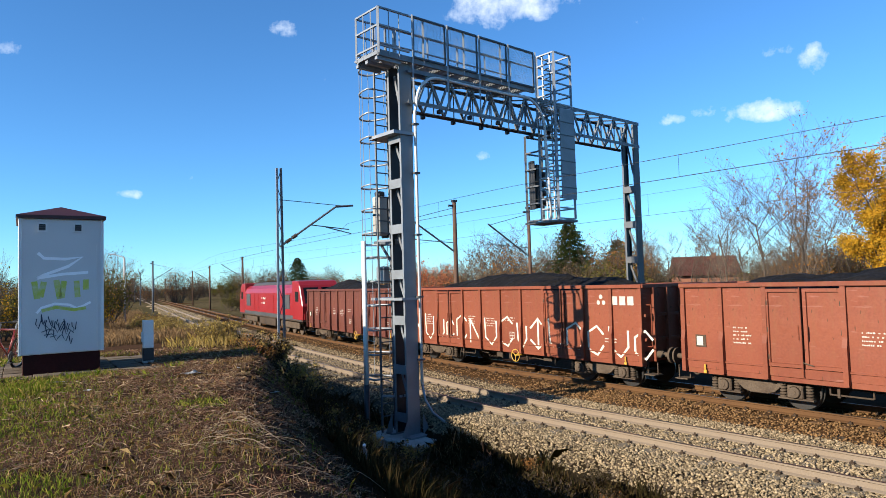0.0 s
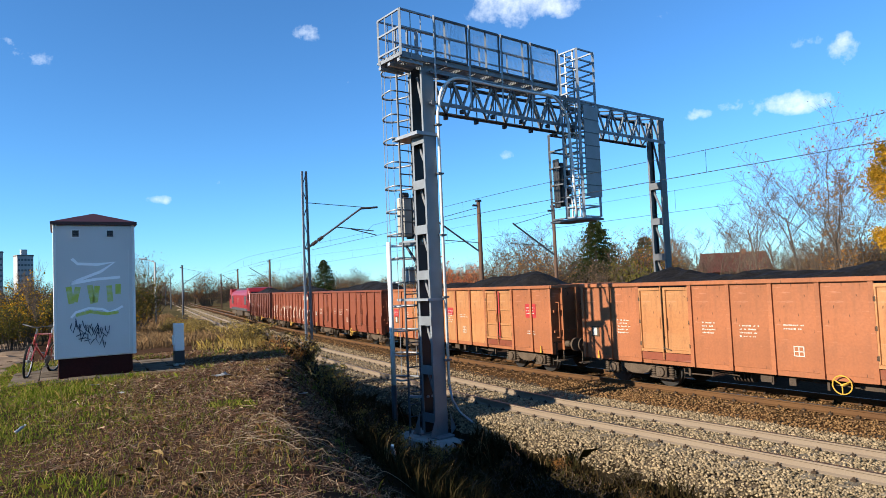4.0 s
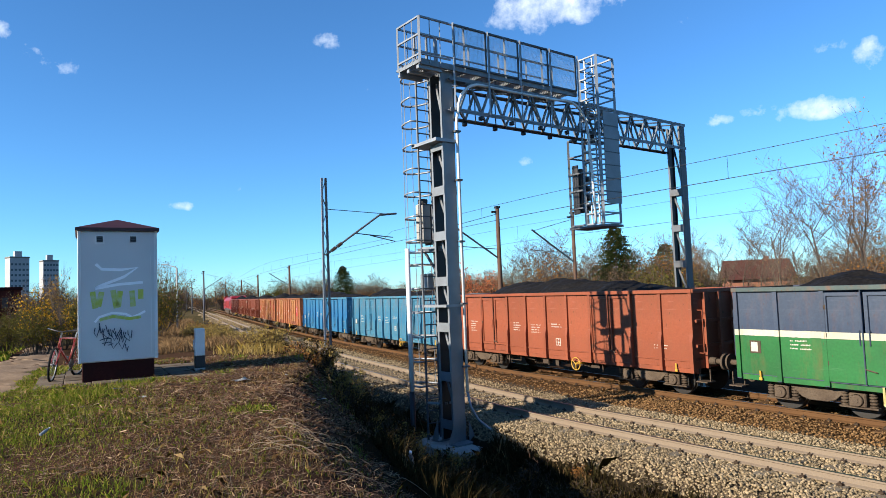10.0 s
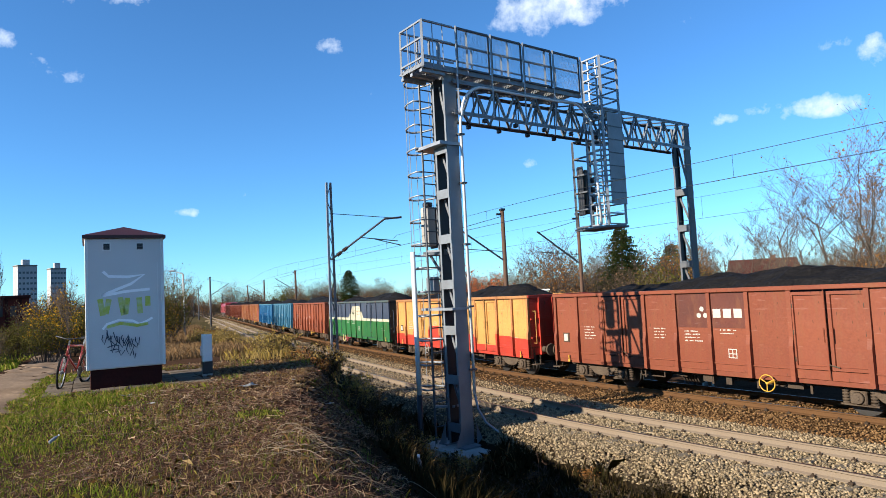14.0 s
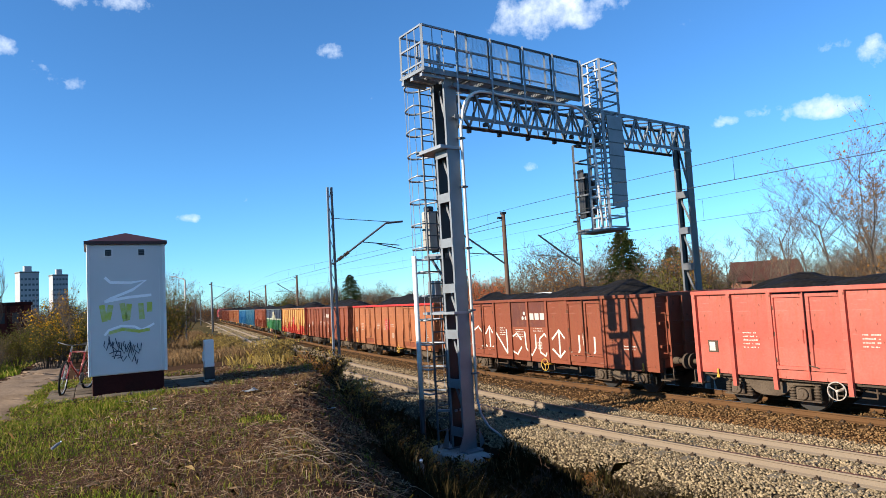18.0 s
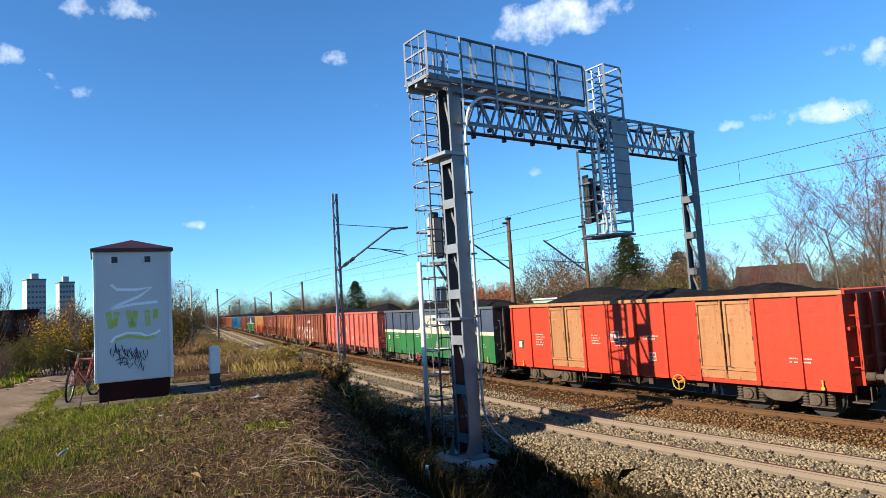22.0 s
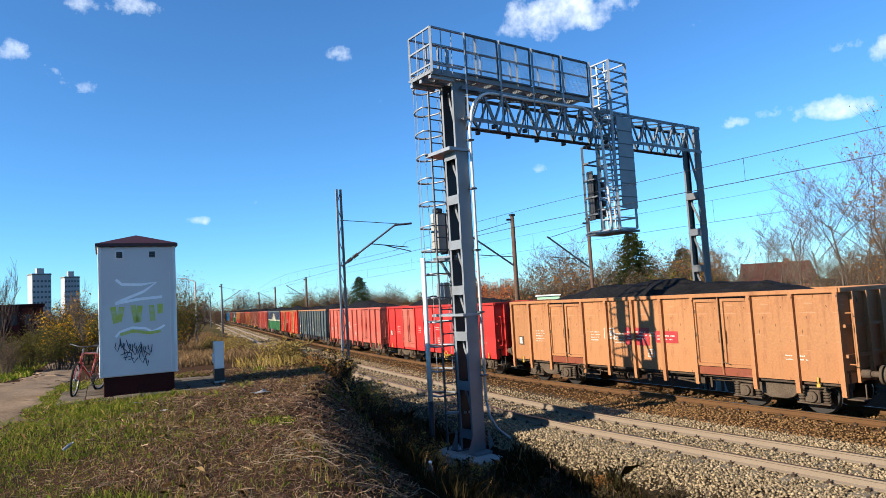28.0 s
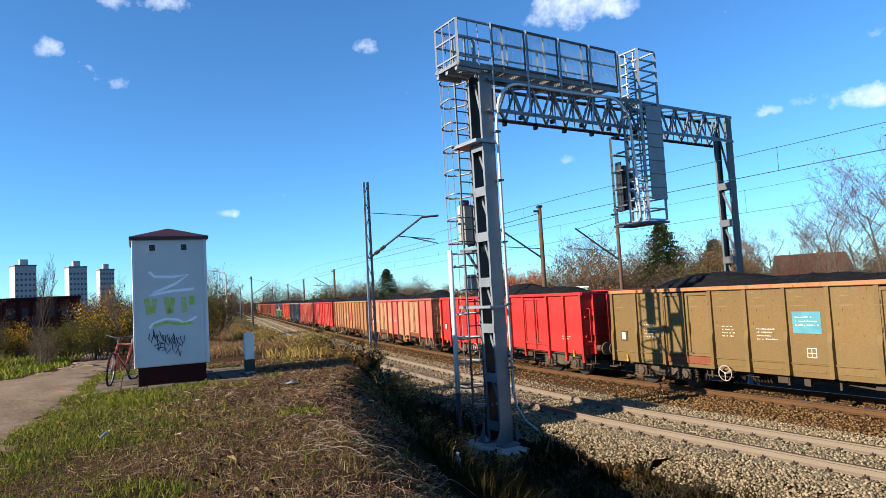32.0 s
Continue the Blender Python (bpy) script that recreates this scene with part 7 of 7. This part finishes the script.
def build_plants():
    def put(ob, x, y, rz=0.0, sc=1.0, dz=0.0):
        ob.matrix_basis = pose(x, y, gz(x, y) + dz, 0, 0, rz) @ Matrix.Diagonal((sc, sc, sc, 1))
        return ob

    def again(ob, x, y, rz, sc=1.0, dz=0.0):
        c = copy_thing(ob, Matrix())
        return put(c, x, y, rz, sc, dz)

    def polar(az, d):
        return d * math.sin(radians(az)), d * math.cos(radians(az))
    # conifers behind the train
    a = spruce(1, 8.7, 3.0)
    put(a, *polar(12.9, 58))
    again(a, *polar(16.9, 66), 70, 0.84)
    again(a, *polar(-10.6, 95), 20, 0.92)
    # bare trees at the far side
    t1 = tree("bare_tree", "bare autumn tree with thin upright twigs", 11, 9.2, "lbrown", 260, 0.06, "bark_pale", kids=5, spread=0.56, up=0.30, thin=0.006, trunk_r=0.085, start=0.12)
    put(t1, *polar(25.4, 50))
    t2 = tree("bare_tree", "nearly leafless tree with few rusty leaves", 12, 10.0, "lrust", 1100, 0.075, "bark_pale", kids=5, spread=0.52, up=0.32, thin=0.006, trunk_r=0.09, start=0.12)
    put(t2, *polar(31.2, 46))
    t3 = tree("bare_tree", "pale leafless young tree behind the tracks", 13, 7.4, None, 0, 0.06, "bark_pale", kids=5, spread=0.55, up=0.3, thin=0.007, trunk_r=0.07, start=0.1)
    put(t3, *polar(21.0, 60))
    for az, d, sc, src in ((28.1, 48, 1.08, t1), (33.0, 58, 0.95, t1), (19.2, 64, 0.95, t3), (22.6, 66, 1.0, t3), (14.6, 56, 0.9, t3), (10.4, 60, 0.85, t3), (8.6, 54, 0.9, t3), (6.9, 53, 1.02, t3), (5.2, 55, 0.9, t3), (3.4, 60, 0.8, t3), (38.5, 50, 1.1, t1), (42, 48, 1, t2), (35.0, 62, 0.9, t2)):
        again(src, *polar(az, d), az * 37, sc)
    gold = tree("golden_tree", "golden-yellow leafy autumn tree", 21, 10.5, "ltree", 52000, 0.075, "bark", kids=5, spread=0.45, up=0.45, trunk_r=0.14, start=0.1)
    put(gold, *polar(36.6, 46), 0, 0.95)
    again(gold, *polar(41, 48), 90, 1.0)
    for az, d, sc, src in ((23.8, 56, 0.85, t1), (26.6, 58, 0.9, t1), (29.6, 50, 0.95, t1), (30.3, 60, 0.9, t2), (32.4, 52, 0.9, t1), (18.2, 60, 0.8, t3), (20.2, 56, 0.85, t3), (24.8, 64, 1.0, t3), (13.9, 60, 0.9, t3), (9.7, 56, 0.9, t3), (7.7, 57, 0.95, t3), (6.1, 54, 0.85, t3)):
        again(src, *polar(az, d), az * 53, sc)
    # shrubs along the far side
    red = bush("red_bush", "red-leaved autumn shrub behind the train", 31, 2.4, 6.2, "lred", 3400, 0.085, 34)
    put(red, *polar(1.4, 52))
    again(red, *polar(-0.4, 60), 90, 0.9)
    brown = bush("brown_bush", "leafless brown autumn thicket", 32, 3.0, 6.4, "lbrown", 2200, 0.07, 60, twigs=8)
    rust = bush("rusty_bush", "rust-brown autumn shrub with thinning leaves", 33, 2.6, 7.4, "lrust", 2400, 0.08, 50, twigs=8)
    olive = bush("olive_bush", "olive-green shrub with small leaves", 34, 2.6, 5.4, "lolive", 4200, 0.09, 40)
    put(brown, *polar(5.0, 54))
    put(rust, *polar(7.0, 52))
    put(olive, *polar(16.5, 52))
    rng = random.Random(5)
    kinds = [brown, rust, olive, brown, rust]
    for i in range(70):
        az = -16 + 62 * i / 69
        d = (52 if az > 0 else 62 - az * 2.5) + rng.uniform(0, 26)
        again(rng.choice(kinds), *polar(az, d), rng.uniform(0, 360), rng.uniform(0.75, 1.1) * (0.42 if 20 < az < 27 else 0.9 if az > 19 else (0.62 if az < 0 else 0.85)))
    for i in range(46):
        az = 11 + 36 * i / 45 + rng.uniform(-0.4, 0.4)
        again(rng.choice((olive, rust, olive, brown)), *polar(az, rng.uniform(56, 92)), rng.uniform(0, 360), rng.uniform(0.8, 1.15) * (0.42 if 20 < az < 27 else 1))
    # far wood line
    for i in range(90):
        az = -46 + 50 * i / 89
        d = rng.uniform(190, 330)
        again(rng.choice(kinds), *polar(az, d), rng.uniform(0, 360), rng.uniform(0.8, 1.7))
    # left side: thicket by the road, golden bush behind the cabinet
    gb = bush("golden_bush", "golden autumn shrub behind the cabinet", 35, 1.6, 3.4, "ltree", 1700, 0.07, 36)
    put(gb, *polar(-32.6, 40))
    again(gb, *polar(-26.2, 40), 40, 0.6)
    again(gb, *polar(-25.4, 60), 140, 0.95)
    again(gb, *polar(-38.5, 46), 80, 0.62)
    for az, d, sc, src in ((-35.5, 40, 0.38, olive), (-36.4, 50, 0.36, olive), (-34.6, 46, 0.42, olive), (-38.2, 48, 0.38, olive), (-32.9, 48, 0.55, olive), (-31.0, 44, 0.55, olive), (-33.6, 36, 0.42, olive), (-29.8, 40, 0.55, olive), (-37, 36, 0.28, brown), (-39.5, 46, 0.36, olive), (-34, 52, 0.6, brown), (-25.8, 52, 0.85, olive), (-25.2, 75, 1.1, brown), (-41, 38, 0.5, brown)):
        again(src, *polar(az, d), az * 51, sc)
    bare = tree("bare_shrub_tree", "thin leafless sapling by the dirt road", 36, 5.5, None, 0, 0.05, "bark_pale", kids=5, spread=0.35, up=0.6, trunk_r=0.05)
    put(bare, *polar(-37.6, 38), 0, 0.75)
    again(bare, *polar(-32.0, 36), 50, 0.6)
    # low weeds and shrubs on the bank towards the ballast
    yb = bush("yellow_weed_clump", "yellow-green weed clump on the bank", 37, 0.9, 0.95, "gyellow", 2200, 0.035, 30, "weeds")
    wb = bush("brown_weed_clump", "dark brown dried weed clump in the ditch, darkened further for shade", 38, 0.9, 0.85, "gweed_shade", 1600, 0.035, 40, "weeds")
    ob = bush("orange_weed_clump", "rusty orange weed clump in the ditch", 39, 0.7, 0.7, "lrust", 1300, 0.03, 30, "weeds")
    spots = []
    for i in range(46):
        s = rng.uniform(-36, -1)
        u = rng.uniform(4.2, 6.6)
        spots.append((rng.choice((yb, yb, yb, ob)), s, u, rng.uniform(0.6, 1.2)))
    for i in range(40):
        s, u = rng.uniform(-3, 12), rng.uniform(3.4, 6.3)
        spots.append((rng.choice((wb, wb, wb)), s, u, rng.uniform(0.5, 0.95)))
    for i in range(34):
        spots.append((rng.choice((wb, wb, ob)), rng.uniform(-9, 2.2), rng.uniform(2.5, 4.4), rng.uniform(0.6, 1.1)))
    for i in range(44):
        spots.append((rng.choice((wb, ob, yb, yb, ob)), rng.uniform(-2.5, 4.8), rng.uniform(3.8, 6.4), rng.uniform(0.5, 1.0)))
    for i in range(16):
        spots.append((rng.choice((wb, ob)), rng.uniform(3, 10), rng.uniform(2.4, 4.0), rng.uniform(0.35, 0.7)))
    tw = bush("bare_weed", "small leafless twiggy weed beside the ballast", 41, 0.45, 0.62, None, 0, 0.03, 14, "weeds", "wood_pole", 5)
    put(tw, 1.35, 14.35)
    again(tw, 1.9, 12.6, 70, 0.8)
    again(tw, 0.75, 13.2, 130, 0.9)
    again(tw, -0.6, 13.6, 200, 0.8)
    placed = set()
    for src, s, u, sc in spots:
        x, y, h = line(s, -u)
        if (Vector((x, y)) - Vector((-0.4, 17.3))).length < 1.9:
            continue
        if src.name in placed:
            again(src, x, y, rng.uniform(0, 360), sc)
        else:
            placed.add(src.name)
            put(src, x, y, rng.uniform(0, 360), sc)


build_plants()


# ---- far buildings and houses ----
def build_far():
    def polar(az, d):
        return d * math.sin(radians(az)), d * math.cos(radians(az))
    for az, w, top, d in ((-34.9, 4.6, 29.8, 420), (-32.9, 3.9, 28.4, 430), (-38.3, 5.0, 30.5, 410)):
        x, y = polar(az, d)
        g = new("tower_block")
        z0 = gz(x, y)
        g.matrix_basis = pose(x, y, z0, 0, 0, -az + 18)
        tagged(g, "pale grey panel tower block with rows of windows", "apartment tower", "tower blocks")
        hh = top - z0
        part("wall", bx(-w, w, -w * 0.8, w * 0.8, -1, hh), M["tower"], g)
        part("roof_house", bx(-w * 0.35, w * 0.4, -w * 0.3, w * 0.3, hh, hh + 3), M["tower"], g)
        part("roof_edge", bx(-w - 0.2, w + 0.2, -w * 0.8 - 0.2, w * 0.8 + 0.2, hh - 0.8, hh - 0.2), M["concrete_dark"], g)
        wm = bpy.data.meshes.new("window")
        bm = bx(-0.55, 0.55, -0.06, 0.05, -0.55, 0.55)
        bm.to_mesh(wm)
        bm.free()
        wm.materials.append(M["tower_dark"])
        for z in np.arange(2.2, hh - 2, 2.9):
            for i in range(5):
                part("window", wm, None, g, at=pose(-w * 0.8 + i * w * 0.4, -w * 0.8, z))
            for j in range(4):
                part("window", wm, None, g, at=pose(w, -w * 0.6 + j * w * 0.4, z, 0, 0, 90))
    # brown-roofed house beyond the train
    x, y = polar(23.6, 108)
    g = new("house")
    g.matrix_basis = pose(x, y, gz(x, y), 0, 0, -12)
    tagged(g, "low brick house with a brown tiled roof", "house")
    part("wall", bx(-4.2, 4.2, -3.5, 3.5, -0.3, 3.4), M["brick"], g)
    bm = bmesh.new()
    e = [(-4.6, -4.2), (4.6, -4.2), (4.6, 4.2), (-4.6, 4.2)]
    v = [bm.verts.new((a, b, 3.3)) for a, b in e] + [bm.verts.new((-4.6, 0, 6.2)), bm.verts.new((4.6, 0, 6.2))]
    for q in ((0, 1, 5, 4), (2, 3, 4, 5), (1, 2, 5), (3, 0, 4), (3, 2, 1, 0)):
        bm.faces.new([v[i] for i in q])
    part("roof", bm, M["tile_roof"], g, "brown tiled roof")
    part("chimney", bx(1.2, 1.8, -0.3, 0.3, 5.4, 6.7), M["brick"], g)
    for xx in (-3, 0, 3):
        wd = part("window", bx(xx - 0.6, xx + 0.6, -3.56, -3.5, 1.1, 2.2), M["white_paint"], g)
        part("pane", bx(xx - 0.5, xx + 0.5, -3.58, -3.56, 1.2, 2.1), M["glass"], wd)
    x, y = polar(31.6, 105)
    g = new("house")
    g.matrix_basis = pose(x, y, gz(x, y), 0, 0, -20)
    tagged(g, "pale plastered house half hidden by trees", "house")
    part("wall", bx(-4, 4, -3.5, 3.5, -0.3, 4.6), M["plaster"], g)
    g.matrix_basis = pose(x, y, gz(x, y) - 1.7, 0, 0, -20)
    bm = bmesh.new()
    v = [bm.verts.new(p) for p in ((-4.4, -4, 4.5), (4.4, -4, 4.5), (4.4, 4, 4.5), (-4.4, 4, 4.5), (-4.4, 0, 6.4), (4.4, 0, 6.4))]
    for q in ((0, 1, 5, 4), (2, 3, 4, 5), (1, 2, 5), (3, 0, 4), (3, 2, 1, 0)):
        bm.faces.new([v[i] for i in q])
    part("roof", bm, M["concrete_dark"], g)
    for xx in (-2, 1.5):
        wd = part("window", bx(xx - 0.6, xx + 0.6, -3.56, -3.5, 2.2, 3.6), M["white_paint"], g)
        part("pane", bx(xx - 0.5, xx + 0.5, -3.58, -3.56, 2.3, 3.5), M["glass"], wd)
    # pale green hut just behind the far track
    x, y = polar(5.7, 44)
    g = new("trackside_hut")
    g.matrix_basis = pose(x, y, gz(x, y), 0, 0, -6)
    tagged(g, "small pale green metal hut behind the train", "hut")
    pg = mat("pale_green_paint", (0.42, 0.66, 0.44), 0.6, vary=0.1, scale=2, tone=0.9)
    hh = 3.28 - gz(x, y)
    part("wall", bx(-0.72, 0.72, -0.6, 0.6, -0.2, hh - 0.1), pg, g)
    part("roof", bx(-0.82, 0.82, -0.7, 0.7, hh - 0.1, hh, bevel=0.02), M["white_paint"], g)
    part("door", bx(-0.4, 0.4, -0.63, -0.6, 0.1, 2.1), M["panel_grey"], g)
    # dark red building by the dirt road
    x, y = polar(-39.6, 60)
    g = new("shed")
    g.matrix_basis = pose(x, y, gz(x, y), 0, 0, 38)
    tagged(g, "long low dark red brick building behind the shrubs", "building")
    top = 4.75 - gz(x, y)
    part("wall", bx(-5.4, 5.0, -3, 3, -0.3, top - 0.25), M["red_brick"], g)
    part("parapet", bx(-5.5, 5.1, -3.1, 3.1, top - 0.25, top, bevel=0.02), M["plinth"], g)
    for k in range(12):
        xx = -4.9 + k * 0.85
        part("pilaster", bx(xx - 0.1, xx + 0.1, -3.07, -3.0, -0.2, top - 0.3), M["plinth"], g)
        part("window", bx(xx + 0.24, xx + 0.62, -3.03, -3.0, top - 1.5, top - 0.75), M["black_steel"], g)
    # lamp post by the road
    x, y = polar(-24.0, 60)
    g = new("street_lamp")
    g.matrix_basis = pose(x, y, gz(x, y), 0, 0, 0)
    tagged(g, "slim grey concrete street lamp", "street lamp")
    part("pole", rods([((0, 0, -0.5), (0, 0, 5.4))], 0.08, 8), M["concrete"], g)
    part("arm", rods([((0, 0, 5.4), (-0.8, 0, 5.7))], 0.04, 6), M["concrete"], g)
    part("lantern", bx(-1.2, -0.7, -0.1, 0.1, 5.66, 5.78, bevel=0.03), M["steel"], g)


build_far()


# ---- small things ----
def build_bicycle():
    """A red bicycle leaning at the cabinet's far corner, seen from its front quarter."""
    g = new("bicycle")
    tagged(g, "red bicycle leaning beside the white cabinet", "bicycle")
    x, y = -8.42, 13.52
    g.matrix_basis = pose(x, y, gz(x, y) + 0.04, 0, 0, -84) @ pose(0, 0, 0, -7, 0, 0)
    redp = mat("bicycle_red", (0.30, 0.03, 0.03), 0.35, 0.1, 0.05)
    rub = mat("tyre_rubber", (0.02, 0.02, 0.02), 0.85)

    def wheel(cx, turn):
        m = pose(cx, 0, 0.34, 0, 0, turn)
        ring = [(0.33 * math.cos(t), 0, 0.33 * math.sin(t)) for t in np.linspace(0, 2 * math.pi, 33)]
        w = part("wheel", pipe(ring, 0.022, 6), rub, g, "thin black tyre", m)
        rim = [(0.30 * math.cos(t), 0, 0.30 * math.sin(t)) for t in np.linspace(0, 2 * math.pi, 25)]
        part("rim", pipe(rim, 0.011, 4), M["steel"], w)
        for k in range(14):
            t = 2 * math.pi * k / 14
            part("spoke", rods([((0, 0, 0), (0.30 * math.cos(t), 0, 0.30 * math.sin(t)))], 0.0025, 3), M["steel"], w)
        part("hub", rods([((0, -0.05, 0), (0, 0.05, 0))], 0.025, 8), M["steel_dark"], w)
    wheel(-0.52, 0)
    wheel(0.54, 14)
    F = {"bb": (-0.10, 0, 0.30), "seat": (-0.26, 0, 0.82), "head": (0.36, 0, 0.86), "low": (0.40, 0, 0.68), "rear": (-0.52, 0, 0.34), "front": (0.54, 0, 0.34)}
    for a, b, r in (("bb", "seat", 0.018), ("seat", "head", 0.02), ("bb", "low", 0.022), ("low", "head", 0.022)):
        part("frame_tube", rods([(F[a], F[b])], r, 8), redp, g)
    for q in (-0.05, 0.05):
        part("stay", rods([((F["bb"][0], q, 0.30), (F["rear"][0], q, 0.34))], 0.011, 6), redp, g)
        part("stay", rods([((F["seat"][0], q * 0.6, 0.80), (F["rear"][0], q, 0.34))], 0.010, 6), redp, g)
        part("fork_blade", rods([((0.40, q, 0.68), (0.54, q, 0.34))], 0.014, 6), redp, g)
    part("seat_post", rods([((-0.26, 0, 0.80), (-0.30, 0, 0.96))], 0.014, 6), M["steel"], g)
    part("saddle", extrude_poly([(-0.44, 0.97), (-0.42, 1.02), (-0.20, 1.0), (-0.14, 0.985), (-0.20, 0.96)], -0.06, 0.06, 0.012), rub, g)
    part("stem", rods([((0.36, 0, 0.86), (0.34, 0, 0.98)), ((0.34, 0, 0.98), (0.42, 0, 1.0))], 0.016, 6), M["steel_dark"], g)
    part("handlebar", pipe([(0.30, -0.30, 1.03), (0.38, -0.22, 1.03), (0.42, -0.05, 1.0), (0.42, 0.05, 1.0), (0.38, 0.22, 1.03), (0.30, 0.30, 1.03)], 0.013, 6), M["black_steel"], g)
    bm = bmesh.new()
    rod(bm, (-0.10, 0.05, 0.30), (-0.10, 0.062, 0.30), 0.10, n=18)
    part("chainring", bm, M["steel_dark"], g)
    part("crank", rods([((-0.10, 0.07, 0.30), (0.02, 0.07, 0.18)), ((-0.10, -0.07, 0.30), (-0.22, -0.07, 0.42))], 0.010, 6), M["steel_dark"], g)
    for p in ((0.02, 0.11, 0.18), (-0.22, -0.11, 0.42)):
        part("pedal", bx(p[0] - 0.045, p[0] + 0.045, p[1] - 0.035, p[1] + 0.035, p[2] - 0.01, p[2] + 0.01), M["black_steel"], g)


build_bicycle()


def build_litter():
    def bottle(name, label, x, y, s, rx, rz, m):
        g = new(name)
        tagged(g, label, "litter")
        g.matrix_basis = pose(x, y, gz(x, y) + 0.06, rx, 0, rz) @ Matrix.Diagonal((s, s, s, 1))
        prof = [(0.0, 0.0), (0.032, 0.0), (0.034, 0.02), (0.030, 0.06), (0.034, 0.10), (0.034, 0.15), (0.014, 0.20), (0.014, 0.225), (0.0, 0.225)]
        bm = bmesh.new()
        n = 12
        rings = [[bm.verts.new((r * math.cos(2 * math.pi * k / n), r * math.sin(2 * math.pi * k / n), z)) for k in range(n)] for r, z in prof[1:-1]]
        for a, b in zip(rings, rings[1:]):
            for k in range(n):
                bm.faces.new((a[k], a[(k + 1) % n], b[(k + 1) % n], b[k])).smooth = True
        bm.faces.new(list(reversed(rings[0])))
        bm.faces.new(rings[-1])
        part("bottle_body", bm, m, g)
        part("bottle_cap", rods([((0, 0, 0.215), (0, 0, 0.24))], 0.016, 10), M["white_paint"], g)
    clear = mat("pale_plastic", (0.30, 0.32, 0.33), 0.2, 0.0, 0.1, 8, 40, 0.3)
    bottle("plastic_bottle", "crumpled pale plastic bottle on the grass", -4.93, 7.45, 0.55, 60, 150, clear)
    bottle("plastic_bottle", "crumpled clear plastic bottle caught in the weeds", -0.88, 9.35, 1.4, 35, 10, clear)
    paper = mat("waste_paper", (0.66, 0.66, 0.64), 0.8)
    rng = random.Random(8)
    for i, (x, y, s) in enumerate(((-6.1, 11.3, 0.06), (-4.15, 11.9, 0.10), (-3.5, 12.6, 0.05), (-5.2, 10.4, 0.04), (-2.6, 11.6, 0.05))):
        g = new("paper_scrap")
        tagged(g, "crumpled pale scrap of paper on the grass", "litter", "paper scraps")
        g.matrix_basis = pose(x, y, gz(x, y) + 0.03, 0, 0, i * 50)
        bm = bmesh.new()
        v = [[bm.verts.new((s * (a - 1.5), s * (b - 1), s * rng.uniform(0, 0.5))) for b in range(3)] for a in range(4)]
        for a in range(3):
            for b in range(2):
                bm.faces.new((v[a][b], v[a + 1][b], v[a + 1][b + 1], v[a][b + 1]))
        bmesh.ops.solidify(bm, geom=bm.faces[:], thickness=0.003)
        part("sheet", bm, paper, g)


build_litter()


def build_canes():
    """Pale arching dead canes at the edge of the bank."""
    pale = mat("dead_cane", (0.36, 0.27, 0.18), 0.8, 0.0, 0.15, 4, 40, 0.1)
    rng = random.Random(12)
    for i in range(22):
        x0, y0 = -1.75 + rng.uniform(-0.6, 0.9), 6.9 + rng.uniform(-1.0, 0.7)
        a = rng.uniform(-0.6, 1.2)
        L, hh = rng.uniform(0.25, 0.75), rng.uniform(0.03, 0.12)
        pts = []
        for k in range(9):
            t = k / 8
            x, y = x0 + math.cos(a) * L * t + 0.05 * math.sin(5 * t + i), y0 - math.sin(a) * L * t * 0.6
            pts.append((x, y, gz(x, y) + 0.02 + hh * math.sin(math.pi * min(1, t * 0.95 + 0.03)) ** 0.8))
        g = tagged(part("dead_cane", pipe(pts, rng.uniform(0.002, 0.0042), 5), pale), "pale arching dead cane on the bank edge", "dead stem", "dead canes")
    for x, y, dx, dy, h in ((0.12, 8.9, 0.16, -0.25, 0.55), (0.75, 9.4, 0.35, -0.3, 0.5), (-2.55, 15.6, 0.2, 0.1, 1.0), (-2.9, 16.4, 0.25, 0.0, 0.9), (-2.3, 16.6, -0.2, 0.1, 0.8)):
        z = gz(x, y)
        pts = [(x + dx * t * t, y + dy * t * t, z - 0.05 + h * t) for t in np.linspace(0, 1, 7)]
        tagged(part("dead_cane", pipe(pts, 0.010, 5), pale), "single pale dry stalk standing in the ditch", "dead stem", "dead canes")


build_canes()


# ---- what moves ----
def train_s(t):
    """Where on the line the gap behind the second wagon is at t seconds."""
    return 11.05 - 8.05061 * t - 0.0406854 * t * t + 0.00036643 * t ** 3


def vehicle_pose(s, half):
    ax, ay, _ = far_line(s - half)
    bx2, by2, _ = far_line(s + half)
    return pose((ax + bx2) / 2, (ay + by2) / 2, 0, 0, 0, math.degrees(math.atan2(by2 - ay, bx2 - ax)))


def motions():
    times = [0.5 * i for i in range(65)]
    for k, w in enumerate(WAGONS):
        walk(w, [(t, vehicle_pose(train_s(t) + 14.04 * (k - 1.5), 4.5)) for t in times])
    walk(LOCO, [(t, vehicle_pose(train_s(t) - 14.04 * 2 - 10.9, 6.4)) for t in times])


motions()
